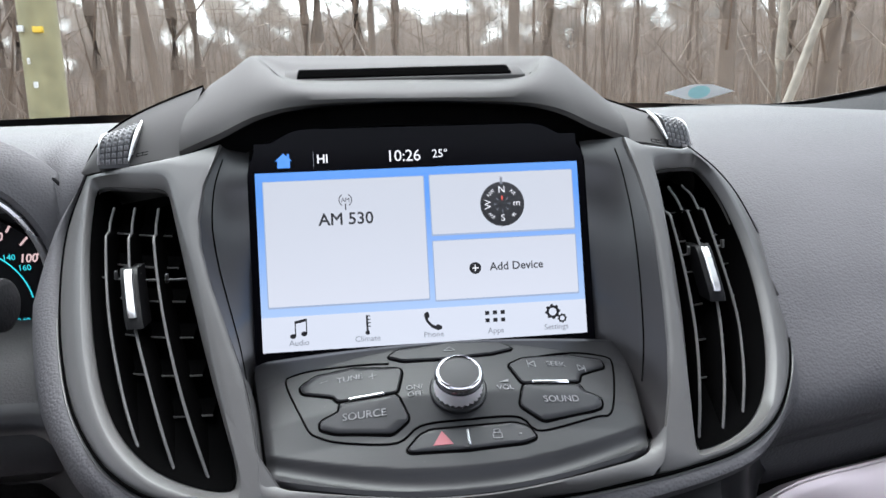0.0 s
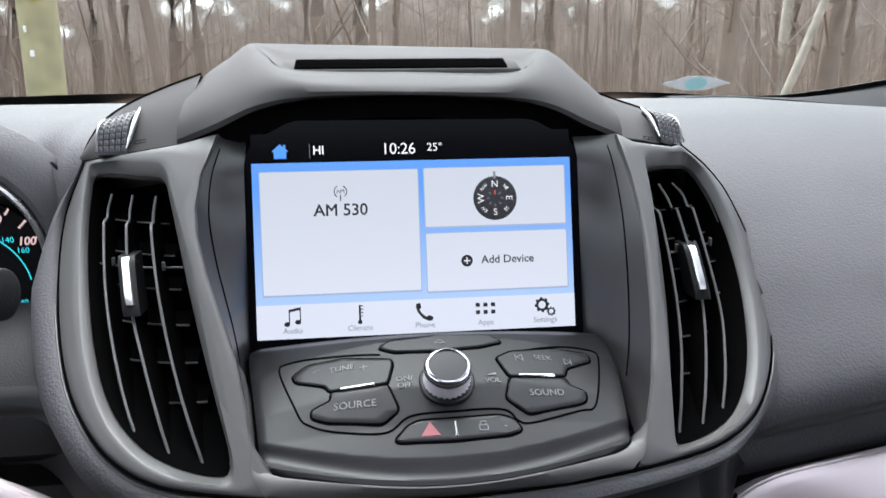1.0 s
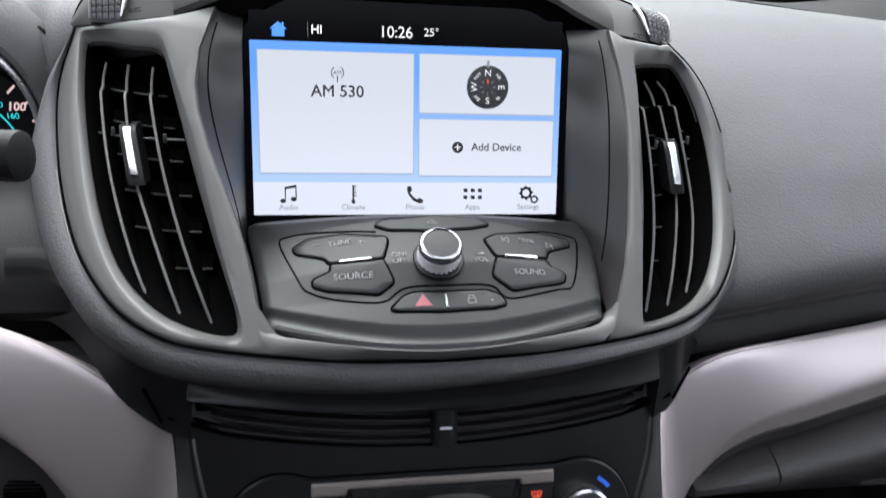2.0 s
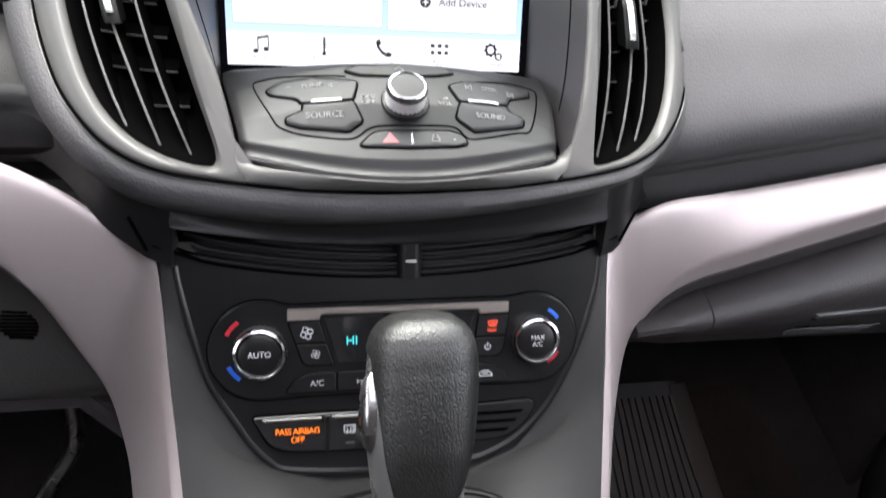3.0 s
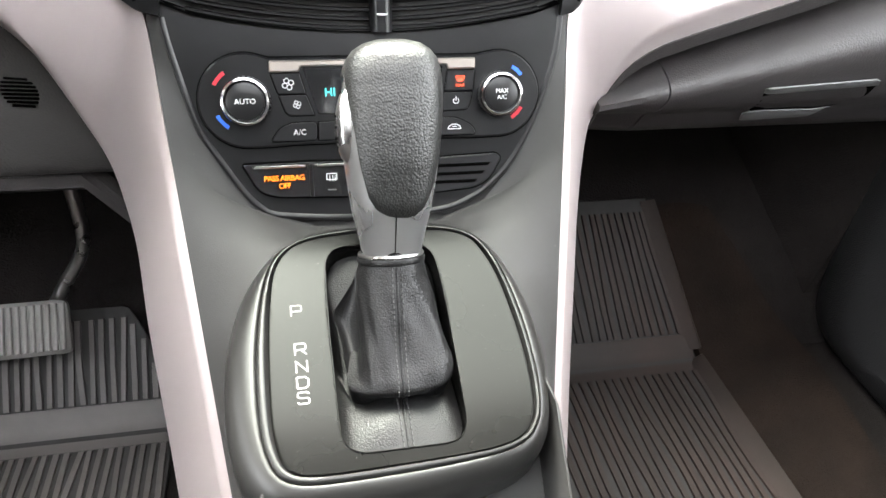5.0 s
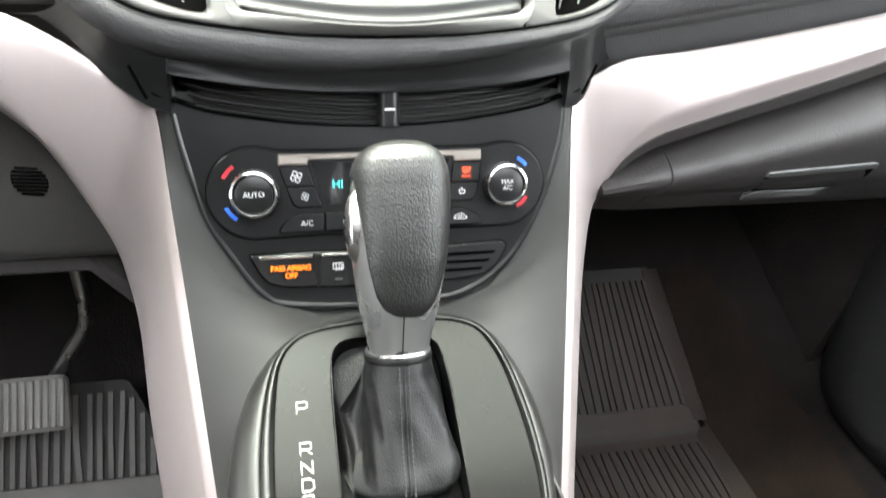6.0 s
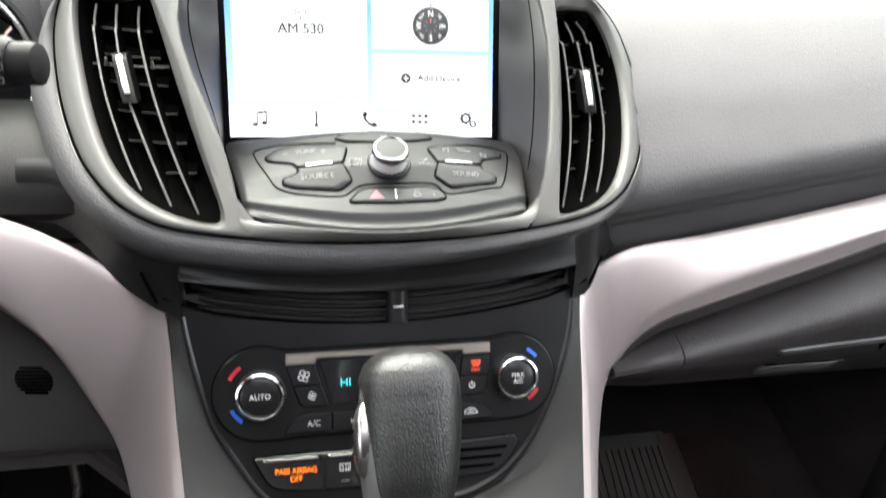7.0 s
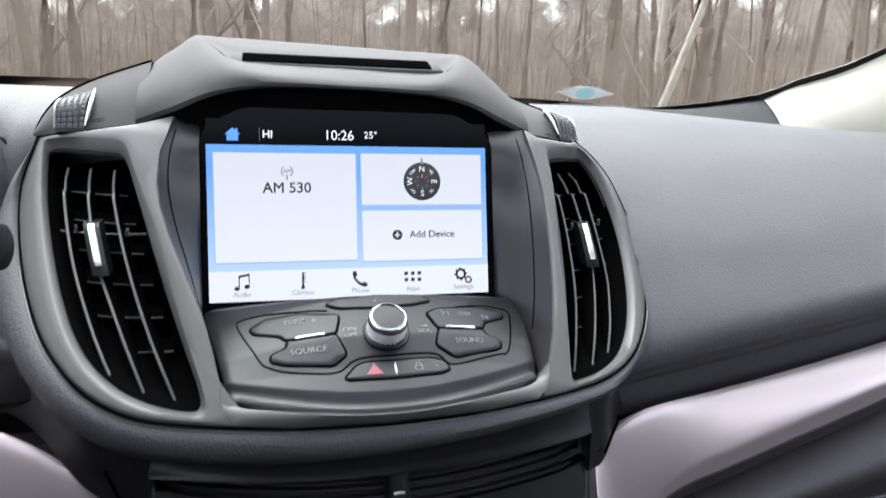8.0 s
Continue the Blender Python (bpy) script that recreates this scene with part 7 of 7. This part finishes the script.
# ---- rubber mats, last of the inside: each rib is a piece ----
def floor_mat(side, x_in, x_out, dy, label, rubber, reach):
    mat_ob = thing("floor_mat", (side * 0.28, 0.3, 0.578), label, "floor mat", group="rubber floor mats")

    def toe(x, t, h=0.0):
        return Vector((x + (0 if side < 0 else -0.15 * t * max(0, x - 0.16)), dy + 0.352 + 0.118 * t, 0.590 + 0.122 * t)) + Vector((0, -0.70, 0.71)) * h

    def flo(x, y, h=0.0):
        return Vector((x, y + dy, 0.584 + h))

    def top_of(x):
        near = min(1, max(0, (abs(x) - x_in - 0.012) / 0.026)) if side < 0 else 1
        return reach * (0.34 + 0.66 * near ** 0.5)

    lo, hi = sorted((side * x_in, side * x_out))
    rows = [[flo(x, 0.05 + 0.28 * t) for t in np.linspace(0, 1, 6)] + [Vector((x, 0.338 + dy, 0.587)), toe(x, 0.0, 0.0006), toe(x, 0.10, 0.0), toe(x, 0.13), toe(x, 0.5 * top_of(x)), toe(x, 1.02 * top_of(x))] for x in np.linspace(lo, hi, 40)]
    part("base", sheet(rows, (0, 0.004, -0.006)), M_GROOVE, mat_ob)
    pitch = 0.0092
    n = int((hi - lo) / pitch)
    rng = random.Random(7 if side > 0 else 11)
    for k in range(n):
        x = lo + pitch * (k + 0.5)
        ph, am = rng.uniform(0, 6), rng.uniform(0.2, 1.0) * (0.0016 if k % 4 == 1 else 0.0004)
        w = rng.choice((0.0034, 0.0037, 0.0039)) * (0.78 if side < 0 else 0.84)

        def bend(t):
            return x + am * math.sin(5 * t + ph) * 2

        rows = [[toe(bend(t) - w, t), toe(bend(t) - w * 0.8, t, 0.0022), toe(bend(t) + w * 0.8, t, 0.0022), toe(bend(t) + w, t)] for t in np.linspace(0.11, max(0.16, 0.95 * top_of(x) - 0.02), 10)]
        part("rib", loft(rows, cap=True), rubber, mat_ob)
        rows = [[flo(bend(t * 2) - w, 0.325 - 0.27 * t), flo(bend(t * 2) - w * 0.8, 0.325 - 0.27 * t, 0.0022), flo(bend(t * 2) + w * 0.8, 0.325 - 0.27 * t, 0.0022), flo(bend(t * 2) + w, 0.325 - 0.27 * t)] for t in np.linspace(0, 1, 12)]
        part("rib", loft(rows, cap=True), rubber, mat_ob)
    rows = [[flo(x, 0.326, 0.0014), flo(x, 0.335, 0.0020), toe(x, -0.02, 0.0030), toe(x, 0.02, 0.0030), toe(x, 0.08, 0.0026), toe(x, 0.10, 0.0014)] for x in np.linspace(lo, hi, 8)]
    part("band", sheet(rows, (0, 0.003, -0.003)), rubber, mat_ob, "smooth band across the mat")
    ex = side * (x_out + 0.003)
    rows = [[toe(ex - side * 0.012, t, 0.0012), toe(ex - side * 0.004, t, 0.0040), toe(ex + side * 0.004, t, 0.010), toe(ex + side * 0.008, t, 0.004)] for t in np.linspace(0.0, reach, 8)]
    part("raised_edge", sheet(rows, (0, 0.002, -0.003)), rubber, mat_ob)
    rows = [[flo(ex - side * 0.012, y, 0.0012), flo(ex - side * 0.004, y, 0.0040), flo(ex + side * 0.004, y, 0.010), flo(ex + side * 0.008, y, 0.004)] for y in np.linspace(0.34, 0.05, 8)]
    part("raised_edge", sheet(rows, (0, 0.002, -0.003)), rubber, mat_ob)


floor_mat(1, 0.158, 0.366, 0.0, "worn brown ribbed rubber mat, darkened for the passenger footwell's shade", M_RUBBERSHADE, 1.0)
floor_mat(-1, 0.180, 0.420, -0.016, "ribbed grey rubber mat under the pedals", M_RUBBER, 0.62)

# ---- outside: bare winter wood behind a verge ----
M_BARK = material("grey_brown_bark", (0.165, 0.128, 0.104), 0.9, grain=0.5, grain_scale=40, scale=3, vary=0.15)
M_BIRCH = material("pale_birch_bark", (0.27, 0.238, 0.20), 0.8, grain=0.5, grain_scale=40, scale=6, vary=0.25)
M_TWIG = material("brown_twigs", (0.185, 0.138, 0.108), 0.95, scale=0.8, vary=0.35)
M_LITTER = material("leaf_litter", (0.170, 0.120, 0.085), 0.95, grain=0.8, grain_scale=30, scale=2.5, vary=0.35)
M_POLE = material("weathered_pole_wood", (0.24, 0.22, 0.13), 0.85, grain=0.6, grain_scale=60, scale=5, vary=0.2)
M_YELLOW = material("yellow_tag", (0.65, 0.45, 0.04), 0.5)
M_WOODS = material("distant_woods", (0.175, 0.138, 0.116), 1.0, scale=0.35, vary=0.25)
nt = M_WOODS.node_tree
far = nt.nodes.new("ShaderNodeTexNoise")
far.inputs["Scale"].default_value, far.inputs["Detail"].default_value = 1.0, 5
spread = nt.nodes.new("ShaderNodeMapping")
spread.inputs["Scale"].default_value = (0.75, 0.75, 0.45)
spread.inputs["Rotation"].default_value = (0, 0.12, 0)
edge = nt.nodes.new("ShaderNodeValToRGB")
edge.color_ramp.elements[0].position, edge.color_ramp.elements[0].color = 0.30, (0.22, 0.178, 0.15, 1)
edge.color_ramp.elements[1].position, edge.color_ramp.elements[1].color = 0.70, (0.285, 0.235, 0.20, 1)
nt.links.new(next(q for q in nt.nodes if q.type == "TEX_COORD").outputs["Object"], spread.inputs["Vector"])
nt.links.new(spread.outputs["Vector"], far.inputs["Vector"])
nt.links.new(far.outputs["Fac"], edge.inputs["Fac"])
# paler colour with height paints the sky's haze into the crowns
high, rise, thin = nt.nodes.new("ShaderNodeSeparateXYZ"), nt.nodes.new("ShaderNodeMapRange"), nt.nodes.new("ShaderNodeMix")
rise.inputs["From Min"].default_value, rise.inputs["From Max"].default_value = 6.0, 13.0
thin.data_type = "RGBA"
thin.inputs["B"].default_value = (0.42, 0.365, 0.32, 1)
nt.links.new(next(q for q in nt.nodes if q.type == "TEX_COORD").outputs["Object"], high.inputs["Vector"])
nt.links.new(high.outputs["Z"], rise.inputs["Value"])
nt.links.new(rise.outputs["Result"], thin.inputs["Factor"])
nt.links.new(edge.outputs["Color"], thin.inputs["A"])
gaps, fade, lean = nt.nodes.new("ShaderNodeTexNoise"), nt.nodes.new("ShaderNodeMapRange"), nt.nodes.new("ShaderNodeMath")
gaps.inputs["Scale"].default_value, gaps.inputs["Detail"].default_value = 0.45, 8
lean.operation = "MULTIPLY_ADD"
lean.inputs[1].default_value, lean.inputs[2].default_value = -0.040, 0.43
fade.inputs["From Min"].default_value, fade.inputs["From Max"].default_value = 0.36, 0.62
plus = nt.nodes.new("ShaderNodeMath")
nt.links.new(next(q for q in nt.nodes if q.type == "TEX_COORD").outputs["Object"], gaps.inputs["Vector"])
nt.links.new(high.outputs["Z"], lean.inputs[0])
nt.links.new(lean.outputs["Value"], plus.inputs[0])
nt.links.new(gaps.outputs["Fac"], plus.inputs[1])
nt.links.new(plus.outputs["Value"], fade.inputs["Value"])
nt.links.new(fade.outputs["Result"], nt.nodes["Principled BSDF"].inputs["Alpha"])
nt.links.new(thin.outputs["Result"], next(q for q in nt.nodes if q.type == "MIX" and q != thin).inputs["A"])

ground = solo("ground", sheet([[Vector((x, y, 0.10 * math.sin(0.3 * x + 0.2 * y) if abs(x) < 60 and 6 < y < 60 else 0.0)) for x in (-3000, -60, *np.linspace(-40, 40, 25), 60, 3000)] for y in (-3000, -60, 0, *np.linspace(8, 45, 16), 70, 3000)], (0, 0, -0.3)), M_LITTER, "leaf-littered verge and woodland ground", "ground", "structure")


def bare_tree(seed, height, girth, lean=0.0, mat=M_BARK, label="tall bare grey-brown winter tree", at=(0, 0, 0)):
    rng = random.Random(seed)
    t = thing("tree", at, label, "tree", group="bare trees")
    o = Vector(at)
    pts, tap = [], []
    for k in range(10):
        h = height * k / 9
        pts.append(o + Vector((lean * h + 0.10 * math.sin(h * 0.7 + seed), 0.10 * math.cos(h * 0.5 + seed), h - 0.1)))
        tap.append(girth * (1 - 0.72 * k / 9) * (1.35 if k == 0 else 1))
    part("trunk", tube(pts, 1, 9, taper=tap), mat, t)
    twig = bmesh.new()
    for k in range(11):
        i = rng.randint(1, 8)
        base = pts[i].lerp(pts[i + 1], rng.random())
        a = rng.uniform(0, 2 * math.pi)
        ln = rng.uniform(0.8, 2.6) * height / 10
        way = Vector((math.cos(a), math.sin(a), rng.uniform(0.3, 1.3))).normalized()
        mid = base + way * ln * 0.5 + Vector((0, 0, 0.1 * ln))
        end = base + way * ln + Vector((0, 0, 0.35 * ln))
        r = tap[i] * rng.uniform(0.14, 0.26)
        part("limb", tube([base, mid, end], 1, 6, taper=[r, r * 0.6, r * 0.2]), mat, t)
        for q in range(9):
            b = base.lerp(end, rng.uniform(0.2, 1))
            e = b + Vector((rng.gauss(0, 0.5), rng.gauss(0, 0.5), rng.uniform(0.0, 0.8)))
            tube([b, b.lerp(e, 0.5) + Vector((0, 0, 0.05)), e], 1, 3, twig, taper=[r * 0.25, r * 0.16, 0.004])
    part("twigs", twig, M_TWIG, t, smooth=0)
    return t


kinds = [bare_tree(3, 11.0, 0.15, 0.01, at=(0, 0, 0)), bare_tree(8, 9.0, 0.10, -0.03), bare_tree(15, 12.0, 0.20, 0.0), bare_tree(21, 8.0, 0.065, 0.05)]
rng = random.Random(5)
spots = []
while len(spots) < 74:
    y = rng.uniform(9.5, 30)
    x = rng.uniform(-0.85, 1.0) * (y + 3)
    if all((x - a) ** 2 + (y - b) ** 2 > 0.6 for a, b in spots):
        spots.append((x, y))
for k, (x, y) in enumerate(spots):
    src = kinds[k % 4]
    m = pose(x, y, 0, 0, 0, rng.uniform(0, 360))
    if k < 4:
        src.matrix_basis = m
    else:
        copy_thing(src, m)
bare_tree(33, 7.0, 0.075, 0.40, M_BIRCH, "leaning pale birch among dark trees", at=(5.35, 9.6, 0))
bare_tree(35, 9.0, 0.10, 0.03, M_BIRCH, "upright pale birch among dark trees", at=(7.0, 11.5, 0))

# tangled undergrowth
bm = bmesh.new()
rng = random.Random(9)
for k in range(5200):
    y = rng.uniform(8.5, 24)
    x = rng.uniform(-0.9, 1.05) * (y + 3)
    h = rng.uniform(0.6, 2.6) * (0.6 if y < 11 else 1)
    a = Vector((x, y, 0.02))
    b = a + Vector((rng.gauss(0, 0.22) * h, rng.gauss(0, 0.2) * h, h))
    r = rng.uniform(0.004, 0.013)
    tube([a, a.lerp(b, 0.55) + Vector((rng.gauss(0, 0.08), 0, 0)), b], 1, 3, bm, taper=[r, r * 0.7, r * 0.2])
solo("undergrowth", bm, M_TWIG, "brown tangled leafless undergrowth at the wood's edge", "undergrowth", "stuff", smooth=0)
bm = bmesh.new()
rng = random.Random(13)
for k in range(1000):
    y = rng.uniform(24, 40)
    x = rng.uniform(-0.9, 1.05) * (y + 3)
    h = rng.uniform(2.0, 9.0)
    a = Vector((x, y, 0.02))
    b = a + Vector((rng.gauss(0, 0.07) * h, rng.gauss(0, 0.1) * h, h))
    r = rng.uniform(0.012, 0.035)
    tube([a, a.lerp(b, 0.5) + Vector((rng.gauss(0, 0.15), 0, 0)), b], 1, 3, bm, taper=[r, r * 0.7, r * 0.2])
for k in range(17000):
    y = rng.uniform(13, 30)
    x = rng.uniform(-0.9, 1.05) * (y + 3)
    a = Vector((x, y, rng.uniform(0.2, 0.62 * y)))
    b = a + Vector((rng.gauss(0, 0.9), rng.gauss(0, 0.5), rng.uniform(-0.1, 1.2)))
    r = rng.uniform(0.003, 0.009)
    tube([a, b], 1, 3, bm, taper=[r, r * 0.4])
solo("far_saplings", bm, M_BARK, "dense thin saplings deep in the wood", "saplings", "stuff", smooth=0)
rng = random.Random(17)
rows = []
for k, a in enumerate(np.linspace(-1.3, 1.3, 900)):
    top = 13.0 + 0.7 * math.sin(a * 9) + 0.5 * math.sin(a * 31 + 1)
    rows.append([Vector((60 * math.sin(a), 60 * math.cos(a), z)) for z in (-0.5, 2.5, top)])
solo("backdrop", sheet(rows, (0, 0.5, 0)), M_WOODS, "brown wall of distant woods, crowns painted paler for sky haze", "backdrop", "structure")

utility_pole = thing("utility_pole", (-3.42, 8.0, 0), "weathered yellow-green wooden utility pole with tags", "utility pole")
part("post", tube([(-3.43, 8, -0.1), (-3.40, 8, 2.0), (-3.37, 8, 4.2), (-3.33, 8, 8.0)], 1, 20, taper=[0.20, 0.19, 0.18, 0.15]), M_POLE, utility_pole)
for z, w, mt, dx in ((2.17, 0.05, M_YELLOW, 0.07), (2.18, 0.03, M_PRINT, -0.10), (1.62, 0.02, M_PRINT, -0.02), (1.86, 0.012, M_PRINT, -0.06)):
    bm = bmesh.new()
    box(bm, (-3.40 + dx - w, 7.79, z - 0.03), (-3.40 + dx + w, 7.80 + 0.03, z + 0.03), 0.004)
    part("tag", bm, mt, utility_pole)
